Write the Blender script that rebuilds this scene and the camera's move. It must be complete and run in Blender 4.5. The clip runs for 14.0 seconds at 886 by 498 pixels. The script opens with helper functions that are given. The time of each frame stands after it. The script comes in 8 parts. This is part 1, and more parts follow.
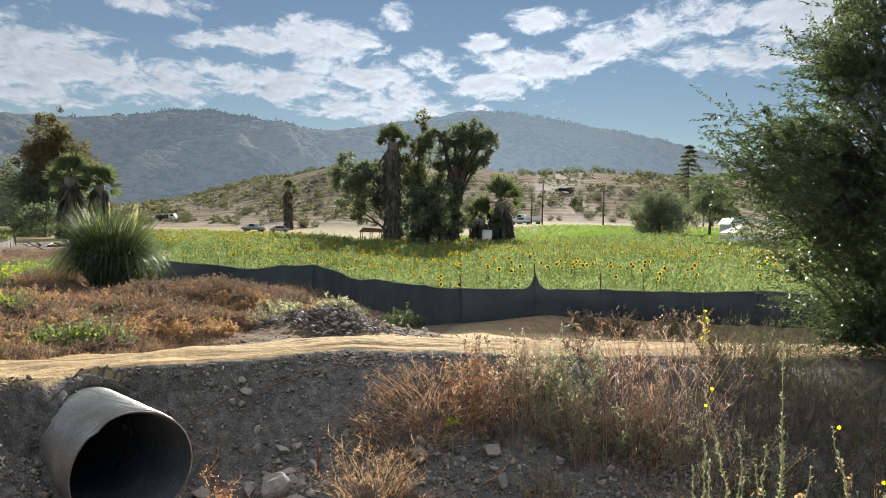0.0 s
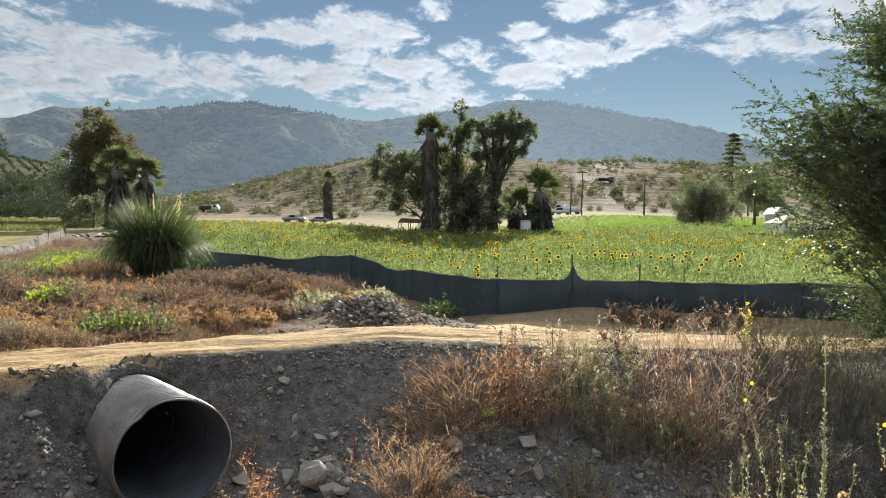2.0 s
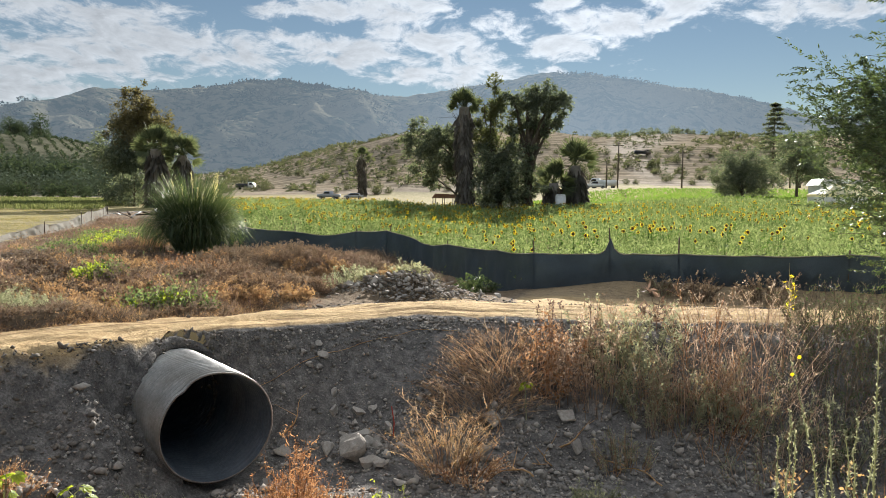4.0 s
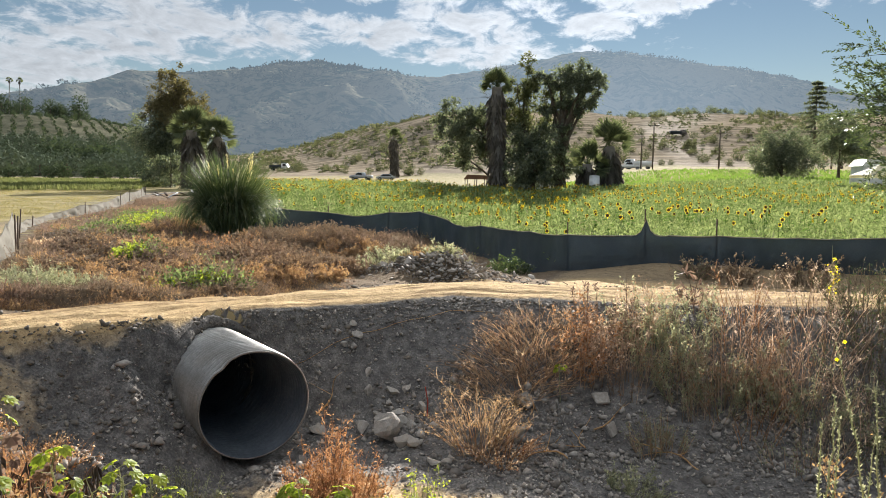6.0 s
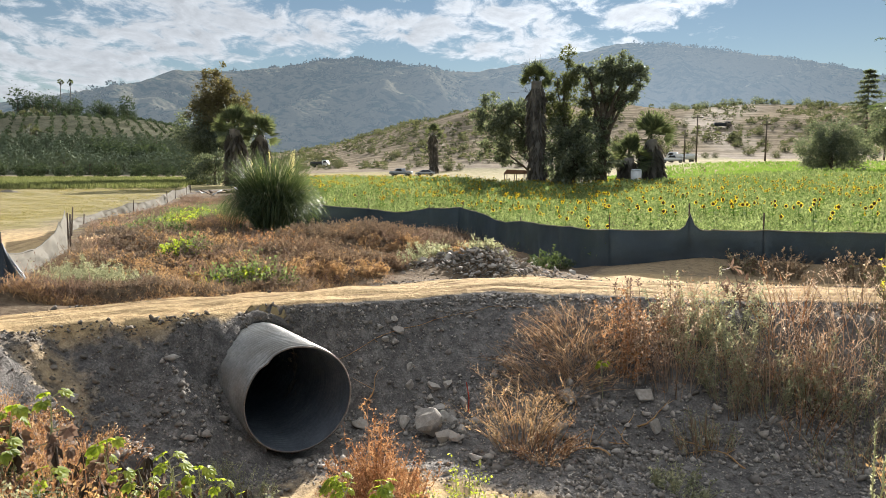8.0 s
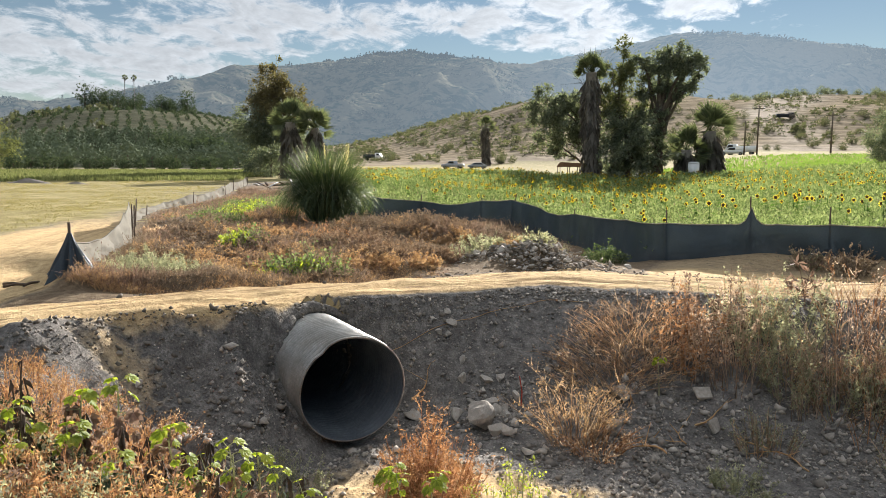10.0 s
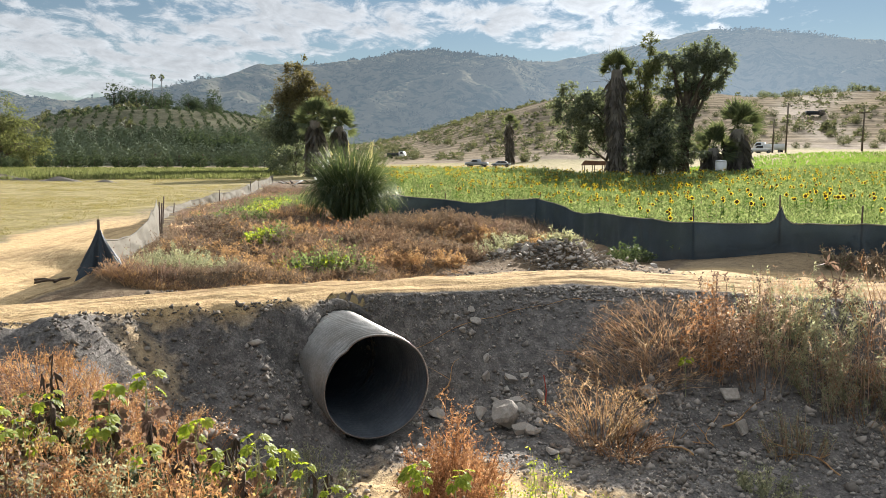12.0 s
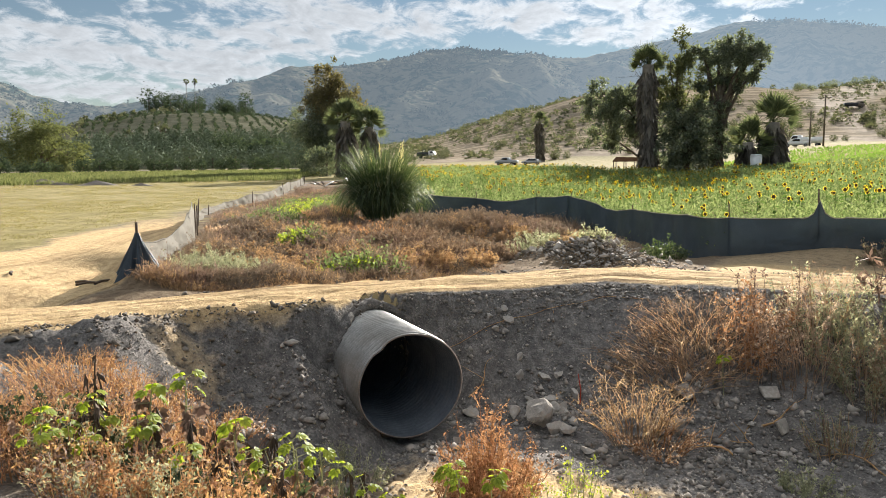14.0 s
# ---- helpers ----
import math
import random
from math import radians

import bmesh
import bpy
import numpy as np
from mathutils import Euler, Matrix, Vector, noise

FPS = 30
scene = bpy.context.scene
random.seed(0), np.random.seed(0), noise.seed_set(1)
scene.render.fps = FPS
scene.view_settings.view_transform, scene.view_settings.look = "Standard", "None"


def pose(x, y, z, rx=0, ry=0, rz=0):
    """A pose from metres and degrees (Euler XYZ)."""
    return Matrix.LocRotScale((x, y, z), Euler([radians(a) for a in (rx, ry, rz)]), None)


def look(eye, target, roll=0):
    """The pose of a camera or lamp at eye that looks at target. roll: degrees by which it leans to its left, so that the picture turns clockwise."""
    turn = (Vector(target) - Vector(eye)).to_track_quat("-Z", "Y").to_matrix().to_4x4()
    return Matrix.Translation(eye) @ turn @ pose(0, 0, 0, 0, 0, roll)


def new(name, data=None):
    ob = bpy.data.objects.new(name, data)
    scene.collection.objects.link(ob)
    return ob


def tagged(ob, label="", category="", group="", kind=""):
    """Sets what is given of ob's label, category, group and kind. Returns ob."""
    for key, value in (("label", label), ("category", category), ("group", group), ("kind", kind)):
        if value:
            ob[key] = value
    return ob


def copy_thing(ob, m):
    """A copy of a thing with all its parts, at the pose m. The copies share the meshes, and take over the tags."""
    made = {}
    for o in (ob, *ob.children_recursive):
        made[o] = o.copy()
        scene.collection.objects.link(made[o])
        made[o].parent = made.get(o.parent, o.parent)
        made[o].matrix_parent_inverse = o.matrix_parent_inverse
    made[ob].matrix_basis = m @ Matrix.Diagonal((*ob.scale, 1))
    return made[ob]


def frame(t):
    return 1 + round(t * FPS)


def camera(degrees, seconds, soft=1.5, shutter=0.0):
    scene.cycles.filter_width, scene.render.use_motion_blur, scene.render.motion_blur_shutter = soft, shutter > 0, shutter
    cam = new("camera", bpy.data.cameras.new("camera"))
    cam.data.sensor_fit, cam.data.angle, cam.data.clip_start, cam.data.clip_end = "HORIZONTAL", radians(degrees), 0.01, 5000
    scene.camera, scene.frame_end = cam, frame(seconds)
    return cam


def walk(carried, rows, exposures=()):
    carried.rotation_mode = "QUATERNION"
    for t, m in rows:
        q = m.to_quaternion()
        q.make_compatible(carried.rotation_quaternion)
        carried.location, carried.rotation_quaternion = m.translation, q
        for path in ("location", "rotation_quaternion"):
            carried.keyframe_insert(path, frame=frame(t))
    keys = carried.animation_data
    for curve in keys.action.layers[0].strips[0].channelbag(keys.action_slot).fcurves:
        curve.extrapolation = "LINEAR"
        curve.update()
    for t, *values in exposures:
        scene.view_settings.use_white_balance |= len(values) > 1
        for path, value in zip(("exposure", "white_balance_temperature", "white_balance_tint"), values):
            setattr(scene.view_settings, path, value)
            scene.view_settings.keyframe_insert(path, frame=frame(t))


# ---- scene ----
cam = camera(63.65, 14.0, soft=0.6)
PATH = [
    (0.0, pose(0.000, 0.000, 1.700, 88.745, -1.371, 0.030)),
    (0.5, pose(0.010, 0.022, 1.698, 88.904, -1.587, 0.729)),
    (1.0, pose(0.027, 0.035, 1.702, 88.763, -1.693, 1.564)),
    (1.5, pose(0.036, 0.035, 1.703, 88.400, -1.623, 2.390)),
    (2.0, pose(0.041, 0.021, 1.708, 87.903, -1.300, 3.117)),
    (2.5, pose(0.029, 0.027, 1.697, 87.360, -0.929, 3.819)),
    (3.0, pose(0.018, 0.042, 1.693, 86.829, -0.707, 4.501)),
    (5.5, pose(-0.024, 0.086, 1.682, 84.679, -0.883, 7.744)),
    (6.0, pose(-0.036, 0.092, 1.682, 84.350, -0.723, 8.376)),
    (6.5, pose(-0.041, 0.088, 1.676, 84.176, -0.518, 9.067)),
    (7.0, pose(-0.045, 0.088, 1.681, 84.042, -0.302, 9.789)),
    (7.5, pose(-0.051, 0.089, 1.684, 84.003, -0.183, 10.600)),
    (8.0, pose(-0.050, 0.088, 1.685, 83.955, -0.185, 11.510)),
    (10.5, pose(-0.100, 0.114, 1.675, 83.259, -0.178, 16.419)),
    (11.0, pose(-0.104, 0.120, 1.670, 83.225, -0.168, 16.935)),
    (11.5, pose(-0.105, 0.122, 1.672, 83.205, -0.185, 17.260)),
    (12.0, pose(-0.109, 0.123, 1.672, 83.231, -0.184, 17.536)),
    (12.5, pose(-0.118, 0.127, 1.671, 83.233, -0.172, 17.894)),
    (13.0, pose(-0.118, 0.122, 1.673, 83.221, -0.044, 18.412)),
    (13.5, pose(-0.131, 0.125, 1.671, 83.198, 0.228, 19.089)),
    (14.0, pose(-0.130, 0.120, 1.673, 83.154, 0.694, 19.911)),
]
walk(cam, PATH, [(0.0, 1.30, 5850, 9), (3.0, 1.30, 5900, 9), (7.0, 1.42, 5950, 10), (14.0, 1.50, 6050, 10)])
SUN_YAW, SUN_ELEV = -5.0, 20.5      # degrees: azimuth left of +y, height

# ---- world, sun ----
def build_world():
    w = bpy.data.worlds.new("sky")
    scene.world = w
    w.use_nodes = True
    nt = w.node_tree
    nt.nodes.clear()
    N, L = nt.nodes.new, nt.links.new
    out, bg = N("ShaderNodeOutputWorld"), N("ShaderNodeBackground")
    sky = N("ShaderNodeTexSky")
    sky.sky_type, sky.sun_disc = "NISHITA", False
    sky.sun_elevation, sky.sun_rotation = radians(SUN_ELEV), radians(-SUN_YAW)
    sky.air_density, sky.dust_density, sky.ozone_density, sky.altitude = 1.0, 0.0, 1.2, 150
    tc, sep = N("ShaderNodeTexCoord"), N("ShaderNodeSeparateXYZ")
    L(tc.outputs["Generated"], sep.inputs[0])

    def math_(op, a, b=0.0, clamp=False):
        n = N("ShaderNodeMath")
        n.operation, n.use_clamp = op, clamp
        for i, v in enumerate((a, b)):
            if isinstance(v, (int, float)):
                n.inputs[i].default_value = v
            else:
                L(v, n.inputs[i])
        return n.outputs[0]

    # a cloud deck on a plane overhead
    zz = math_("ADD", math_("MAXIMUM", sep.outputs[2], 0.0), 0.25)
    px, py = math_("DIVIDE", sep.outputs[0], zz), math_("DIVIDE", sep.outputs[1], zz)
    comb = N("ShaderNodeCombineXYZ")
    L(px, comb.inputs[0]), L(py, comb.inputs[1])
    mp = N("ShaderNodeMapping")
    mp.inputs["Location"].default_value = CLOUD_SHIFT
    mp.inputs["Rotation"].default_value = (0, 0, radians(CLOUD_TURN))
    mp.inputs["Scale"].default_value = (1.0, 0.85, 1.0)
    L(comb.outputs[0], mp.inputs[0])

    def cloud_noise(scale, detail, rough, dist=0.0):
        n = N("ShaderNodeTexNoise")
        n.inputs["Scale"].default_value, n.inputs["Detail"].default_value = scale, detail
        n.inputs["Roughness"].default_value, n.inputs["Distortion"].default_value = rough, dist
        L(mp.outputs[0], n.inputs["Vector"])
        return n.outputs[0]

    def shifted(v):
        m2 = N("ShaderNodeVectorMath")
        m2.operation, m2.inputs[1].default_value = "ADD", v
        L(mp.outputs[0], m2.inputs[0])
        return m2.outputs[0]

    big, puffs = cloud_noise(1.6, 2, 0.5, 0.3), cloud_noise(9.0, 12, 0.66, 0.35)
    lee = N("ShaderNodeTexNoise")
    lee.inputs["Scale"].default_value, lee.inputs["Detail"].default_value = 9.0, 12
    lee.inputs["Roughness"].default_value, lee.inputs["Distortion"].default_value = 0.66, 0.35
    L(shifted((0.0, 0.022, 0.0)), lee.inputs["Vector"])
    relief = math_("MULTIPLY", math_("SUBTRACT", puffs, lee.outputs[0]), 1.2)
    lobes = 0.0
    for cx, cz, rx, rz in CLOUDS:
        off = N("ShaderNodeVectorMath")
        off.operation, off.inputs[1].default_value = "SUBTRACT", (cx, 0, cz)
        L(tc.outputs["Generated"], off.inputs[0])
        sc = N("ShaderNodeVectorMath")
        sc.operation, sc.inputs[1].default_value = "MULTIPLY", (1 / rx, 0, 1 / rz)
        L(off.outputs[0], sc.inputs[0])
        ln = N("ShaderNodeVectorMath")
        ln.operation = "LENGTH"
        L(sc.outputs[0], ln.inputs[0])
        mr = N("ShaderNodeMapRange")
        mr.interpolation_type = "SMOOTHSTEP"
        mr.inputs["From Min"].default_value, mr.inputs["From Max"].default_value = 1.7, 0.2
        L(ln.outputs["Value"], mr.inputs["Value"])
        lobes = math_("MAXIMUM", mr.outputs[0], lobes)
    # above the view: a steady broken cloud cover, added unseen for fill light
    high = N("ShaderNodeMapRange")
    high.inputs["From Min"].default_value, high.inputs["From Max"].default_value = 0.40, 0.55
    L(sep.outputs[2], high.inputs["Value"])
    lobes = math_("MAXIMUM", lobes, math_("MULTIPLY", high.outputs[0], 0.8))
    dens = math_("ADD", math_("ADD", math_("MULTIPLY", big, 0.35), math_("MULTIPLY", puffs, 1.15)), math_("MULTIPLY", lobes, 0.37))
    cover = N("ShaderNodeMapRange")
    cover.interpolation_type = "SMOOTHSTEP"
    cover.inputs["From Min"].default_value, cover.inputs["From Max"].default_value = 0.89, 1.13
    L(dens, cover.inputs["Value"])
    thick = N("ShaderNodeMapRange")
    thick.interpolation_type = "SMOOTHSTEP"
    thick.inputs["From Min"].default_value, thick.inputs["From Max"].default_value = 1.02, 1.22
    L(dens, thick.inputs["Value"])
    # brighter towards the sun
    a, e = radians(SUN_YAW), radians(SUN_ELEV)
    dot = N("ShaderNodeVectorMath")
    dot.operation = "DOT_PRODUCT"
    dot.inputs[1].default_value = (-math.sin(a) * math.cos(e), math.cos(a) * math.cos(e), math.sin(e))
    L(tc.outputs["Generated"], dot.inputs[0])
    near = math_("POWER", math_("MAXIMUM", dot.outputs["Value"], 0.0), 18.0)
    lum = math_("ADD", math_("MULTIPLY", near, CLOUD_GLOW), CLOUD_BASE)
    lum = math_("MULTIPLY", lum, math_("SUBTRACT", 1.0, math_("MULTIPLY", thick.outputs[0], 0.16)))
    lum = math_("MULTIPLY", lum, math_("ADD", 1.0, relief, False))
    # the unseen overhead cloud is brightened further, to fill the shaded ground
    lum = math_("MULTIPLY", lum, math_("ADD", 1.0, math_("MULTIPLY", high.outputs[0], 0.75)))
    tint = N("ShaderNodeMixRGB")
    tint.blend_type, tint.inputs[0].default_value = "MULTIPLY", 1.0
    tint.inputs[2].default_value = (1.0, 1.0, 0.985, 1)
    L(lum, tint.inputs[1])
    skyk = N("ShaderNodeMixRGB")
    skyk.blend_type, skyk.inputs[0].default_value = "MULTIPLY", 1.0
    skyk.inputs[2].default_value = SKY_TINT
    L(sky.outputs[0], skyk.inputs[1])
    mix = N("ShaderNodeMixRGB")
    L(math_("MULTIPLY", cover.outputs[0], 0.9), mix.inputs[0])
    L(skyk.outputs[0], mix.inputs[1]), L(tint.outputs[0], mix.inputs[2])
    L(mix.outputs[0], bg.inputs[0])
    bg.inputs[1].default_value = 0.072
    L(bg.outputs[0], out.inputs[0])


CLOUDS = [(-0.49, 0.196, 0.09, 0.05), (-0.397, 0.184, 0.111, 0.036), (-0.354, 0.276, 0.059, 0.022), (-0.266, 0.242, 0.087, 0.017), (-0.241, 0.192, 0.095, 0.022), (-0.16, 0.25, 0.087, 0.03), (-0.101, 0.207, 0.111, 0.044), (-0.076, 0.283, 0.038, 0.019), (0.051, 0.258, 0.033, 0.013), (0.132, 0.286, 0.055, 0.019), (0.128, 0.233, 0.087, 0.022), (0.053, 0.204, 0.087, 0.021), (0.234, 0.255, 0.095, 0.029), (0.312, 0.274, 0.095, 0.033), (0.361, 0.235, 0.119, 0.032), (0.425, 0.27, 0.087, 0.032), (-0.077, 0.167, 0.135, 0.021), (-0.571, 0.215, 0.14, 0.032), (-0.706, 0.151, 0.095, 0.04), (-0.632, 0.133, 0.158, 0.028), (-0.696, 0.095, 0.127, 0.017), (-0.524, 0.167, 0.127, 0.04)]      # x, z of the direction, half widths
CLOUD_SHIFT, CLOUD_TURN, CLOUD_GLOW, CLOUD_BASE = (3.1, 0.4, 0.0), 12.0, 2.1, 3.85
SKY_TINT = (0.40, 0.366, 0.332, 1)
build_world()
sun = new("sun", bpy.data.lights.new("sun", "SUN"))
sun.data.energy, sun.data.angle, sun.data.color = 5.0, radians(0.6), (1.0, 0.91, 0.79)
sun.matrix_world = look((0, 0, 0), (math.sin(radians(SUN_YAW)) * math.cos(radians(SUN_ELEV)), -math.cos(radians(SUN_YAW)) * math.cos(radians(SUN_ELEV)), -math.sin(radians(SUN_ELEV))))
sun.location = (0, 0, 60)


# ---- materials ----
def surface(name, colors, scale=4.0, rough=0.9, bump=0.3, fine=40.0, metallic=0.0, through_=0.0, island=0.0, bump_dist=0.02, spec=0.3, thru=(1.9, 1.9, 1.1), weave=0.0):
    """A material whose colour wanders between colors at two scales; through_: light that passes through thin leaves."""
    m = bpy.data.materials.new(name)
    m.use_nodes = True
    nt = m.node_tree
    N, L = nt.nodes.new, nt.links.new
    b = nt.nodes["Principled BSDF"]
    tc = N("ShaderNodeTexCoord")
    n1, n2 = N("ShaderNodeTexNoise"), N("ShaderNodeTexNoise")
    n1.inputs["Scale"].default_value, n1.inputs["Detail"].default_value = scale, 5
    n2.inputs["Scale"].default_value, n2.inputs["Detail"].default_value = fine, 4
    L(tc.outputs["Object"], n1.inputs["Vector"]), L(tc.outputs["Object"], n2.inputs["Vector"])
    add = N("ShaderNodeMath")
    add.operation = "MULTIPLY_ADD"
    add.inputs[1].default_value = 0.45
    L(n2.outputs[0], add.inputs[0])
    m1 = N("ShaderNodeMath")
    m1.operation, m1.inputs[1].default_value = "MULTIPLY", 0.75 if not island else 0.75 - 0.5 * island
    L(n1.outputs[0], m1.inputs[0]), L(m1.outputs[0], add.inputs[2])
    fac = add.outputs[0]
    if island:
        g, ma = N("ShaderNodeNewGeometry"), N("ShaderNodeMath")
        ma.operation, ma.inputs[1].default_value = "MULTIPLY_ADD", island * 0.6
        L(g.outputs["Random Per Island"], ma.inputs[0]), L(fac, ma.inputs[2])
        fac = ma.outputs[0]
    ramp = N("ShaderNodeValToRGB")
    el = ramp.color_ramp.elements
    while len(el) < len(colors):
        el.new(0.5)
    lo, hi = 0.32, 0.88
    for i, c in enumerate(colors):
        el[i].position = lo + (hi - lo) * i / max(1, len(colors) - 1)
        el[i].color = (*c, 1)
    L(fac, ramp.inputs[0]), L(ramp.outputs[0], b.inputs["Base Color"])
    b.inputs["Roughness"].default_value, b.inputs["Metallic"].default_value = rough, metallic
    b.inputs["Specular IOR Level"].default_value = spec
    if bump:
        bp = N("ShaderNodeBump")
        bp.inputs["Strength"].default_value, bp.inputs["Distance"].default_value = bump, bump_dist
        L(add.outputs[0], bp.inputs["Height"]), L(bp.outputs[0], b.inputs["Normal"])
    if through_:
        tr, mx = N("ShaderNodeBsdfTranslucent"), N("ShaderNodeMixShader")
        br = N("ShaderNodeMixRGB")
        br.blend_type, br.inputs[0].default_value, br.inputs[2].default_value = "MULTIPLY", 1.0, (*thru, 1)
        L(ramp.outputs[0], br.inputs[1]), L(br.outputs[0], tr.inputs["Color"])
        mx.inputs[0].default_value = through_
        L(b.outputs[0], mx.inputs[1]), L(tr.outputs[0], mx.inputs[2])
        L(mx.outputs[0], nt.nodes["Material Output"].inputs[0])
        if weave:
            op, mw = N("ShaderNodeBsdfTransparent"), N("ShaderNodeMixShader")
            wv, wr = N("ShaderNodeTexNoise"), N("ShaderNodeMapRange")
            wv.inputs["Scale"].default_value, wv.inputs["Detail"].default_value = 0.55, 3
            L(tc.outputs["Object"], wv.inputs["Vector"]), L(wv.outputs[0], wr.inputs["Value"])
            wr.inputs["From Min"].default_value, wr.inputs["From Max"].default_value = 0.35, 0.65
            wr.inputs["To Min"].default_value, wr.inputs["To Max"].default_value = 0.2 * weave, weave
            L(wr.outputs[0], mw.inputs[0]), L(mx.outputs[0], mw.inputs[1]), L(op.outputs[0], mw.inputs[2])
            L(mw.outputs[0], nt.nodes["Material Output"].inputs[0])
    return m


M_STEEL = surface("galvanised_steel", [(0.15, 0.15, 0.145), (0.26, 0.26, 0.25), (0.40, 0.40, 0.38)], 2.5, 0.42, 0.08, 30, metallic=0.4)
# pipe lining: the shade inside is put into this dark steel colour
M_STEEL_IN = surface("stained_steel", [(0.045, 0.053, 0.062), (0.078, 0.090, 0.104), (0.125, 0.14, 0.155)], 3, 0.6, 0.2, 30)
M_RUST = surface("rusty_rim", [(0.11, 0.085, 0.07), (0.19, 0.16, 0.135), (0.30, 0.27, 0.24)], 6, 0.75, 0.2, 60)
M_BLACKCLOTH = surface("black_woven_cloth", [(0.020, 0.030, 0.040), (0.034, 0.047, 0.060), (0.062, 0.078, 0.093)], 1.2, 0.6, 0.3, 60, through_=0.05, thru=(1.4, 1.5, 1.6), weave=0.03)
M_GREYCLOTH = surface("faded_grey_cloth", [(0.19, 0.175, 0.145), (0.26, 0.242, 0.205), (0.34, 0.32, 0.272)], 1.6, 0.9, 0.1, 70, through_=0.22, thru=(1.3, 1.22, 1.05), weave=0.10, spec=0.03)
M_STAKE = surface("weathered_stake", [(0.05, 0.035, 0.025), (0.09, 0.065, 0.045), (0.14, 0.10, 0.07)], 8, 0.9, 0.3, 60)
M_ROCK = surface("pale_rock", [(0.10, 0.086, 0.071), (0.24, 0.21, 0.176), (0.46, 0.412, 0.35)], 3, 0.92, 0.5, 25, island=0.7)
M_BARK = surface("bark", [(0.05, 0.038, 0.028), (0.10, 0.08, 0.06), (0.17, 0.14, 0.11)], 3, 0.95, 0.6, 20)
M_PALMBARK = surface("palm_trunk", [(0.13, 0.115, 0.10), (0.23, 0.205, 0.18), (0.34, 0.31, 0.275)], 2, 0.95, 0.6, 18)
M_SKIRT = surface("dead_fronds", [(0.060, 0.054, 0.046), (0.105, 0.094, 0.080), (0.17, 0.152, 0.13)], 2, 0.95, 0, 14, island=0.6, through_=0.12, thru=(1.4, 1.35, 1.25), spec=0.03)
M_LEAF_DARK = surface("dark_tree_leaves", [(0.062, 0.076, 0.060), (0.114, 0.132, 0.100), (0.20, 0.217, 0.162)], 0.5, 0.6, 0, 6, island=0.8, through_=0.36, spec=0.3)
M_LEAF_OLIVE = surface("olive_leaves", [(0.065, 0.078, 0.042), (0.115, 0.126, 0.068), (0.19, 0.19, 0.105)], 0.5, 0.8, 0, 6, island=0.6, through_=0.34, spec=0.1)
M_LEAF_NEAR = surface("willow_leaves", [(0.026, 0.040, 0.024), (0.052, 0.074, 0.038), (0.115, 0.145, 0.060)], 0.7, 0.35, 0, 6, island=0.8, through_=0.30, spec=0.5)
M_LEAF_BROWN = surface("russet_leaves", [(0.066, 0.060, 0.032), (0.118, 0.102, 0.054), (0.19, 0.158, 0.085)], 0.5, 0.7, 0, 6, island=0.7, through_=0.33)
M_PALMLEAF = surface("palm_fronds", [(0.050, 0.064, 0.036), (0.088, 0.104, 0.058), (0.155, 0.168, 0.095)], 0.6, 0.75, 0, 6, island=0.7, through_=0.36, spec=0.12, thru=(1.7, 1.7, 1.1))
M_FIELD = surface("field_weeds", [(0.072, 0.100, 0.042), (0.130, 0.164, 0.074), (0.24, 0.270, 0.142)], 0.12, 0.8, 0, 1.5, island=0.8, through_=0.42, spec=0.06, thru=(1.7, 1.75, 1.1))
M_SUNLEAF = surface("sunflower_leaves", [(0.035, 0.075, 0.018), (0.06, 0.11, 0.025), (0.10, 0.15, 0.04)], 0.4, 0.85, 0, 6, island=0.6, through_=0.45, spec=0.05)
M_PETAL = surface("yellow_petals", [(0.44, 0.31, 0.010), (0.54, 0.40, 0.016), (0.62, 0.49, 0.03)], 3, 0.6, 0, 20, island=0.5, through_=0.40)
M_DISC = surface("brown_disc", [(0.035, 0.020, 0.008), (0.065, 0.038, 0.013), (0.11, 0.065, 0.02)], 10, 0.9, 0, 60)
M_DRY = surface("dry_brush", [(0.20, 0.148, 0.106), (0.40, 0.298, 0.212), (0.62, 0.49, 0.36)], 0.5, 0.8, 0, 5, island=0.8, through_=0.6, thru=(1.5, 1.4, 1.12))
M_RUSSET = surface("rust_red_weeds", [(0.18, 0.092, 0.046), (0.34, 0.190, 0.100), (0.50, 0.315, 0.185)], 0.8, 0.8, 0, 6, island=0.8, through_=0.42, thru=(1.55, 1.4, 1.05))
M_TAN = surface("tan_straw", [(0.25, 0.155, 0.080), (0.43, 0.29, 0.155), (0.60, 0.45, 0.27)], 0.8, 0.75, 0, 6, island=0.7, through_=0.45, thru=(1.7, 1.5, 1.0))
M_BROWNLEAF = surface("withered_leaves", [(0.11, 0.072, 0.055), (0.22, 0.15, 0.112), (0.36, 0.255, 0.19)], 1, 0.8, 0, 6, island=0.7, through_=0.28, thru=(1.5, 1.42, 1.25))
M_SAGE = surface("sage_green", [(0.19, 0.192, 0.125), (0.30, 0.30, 0.20), (0.42, 0.41, 0.295)], 0.8, 0.7, 0, 6, island=0.7, through_=0.5, thru=(1.5, 1.5, 1.15))
M_BANK = surface("bank_brush", [(0.20, 0.150, 0.116), (0.37, 0.288, 0.226), (0.58, 0.475, 0.385)], 0.6, 0.8, 0, 5, island=0.8, through_=0.6, thru=(1.45, 1.36, 1.15))
M_FRESH = surface("fresh_green_leaves", [(0.11, 0.15, 0.018), (0.23, 0.28, 0.034), (0.40, 0.43, 0.075)], 1.2, 0.5, 0, 8, island=0.7, through_=0.58)
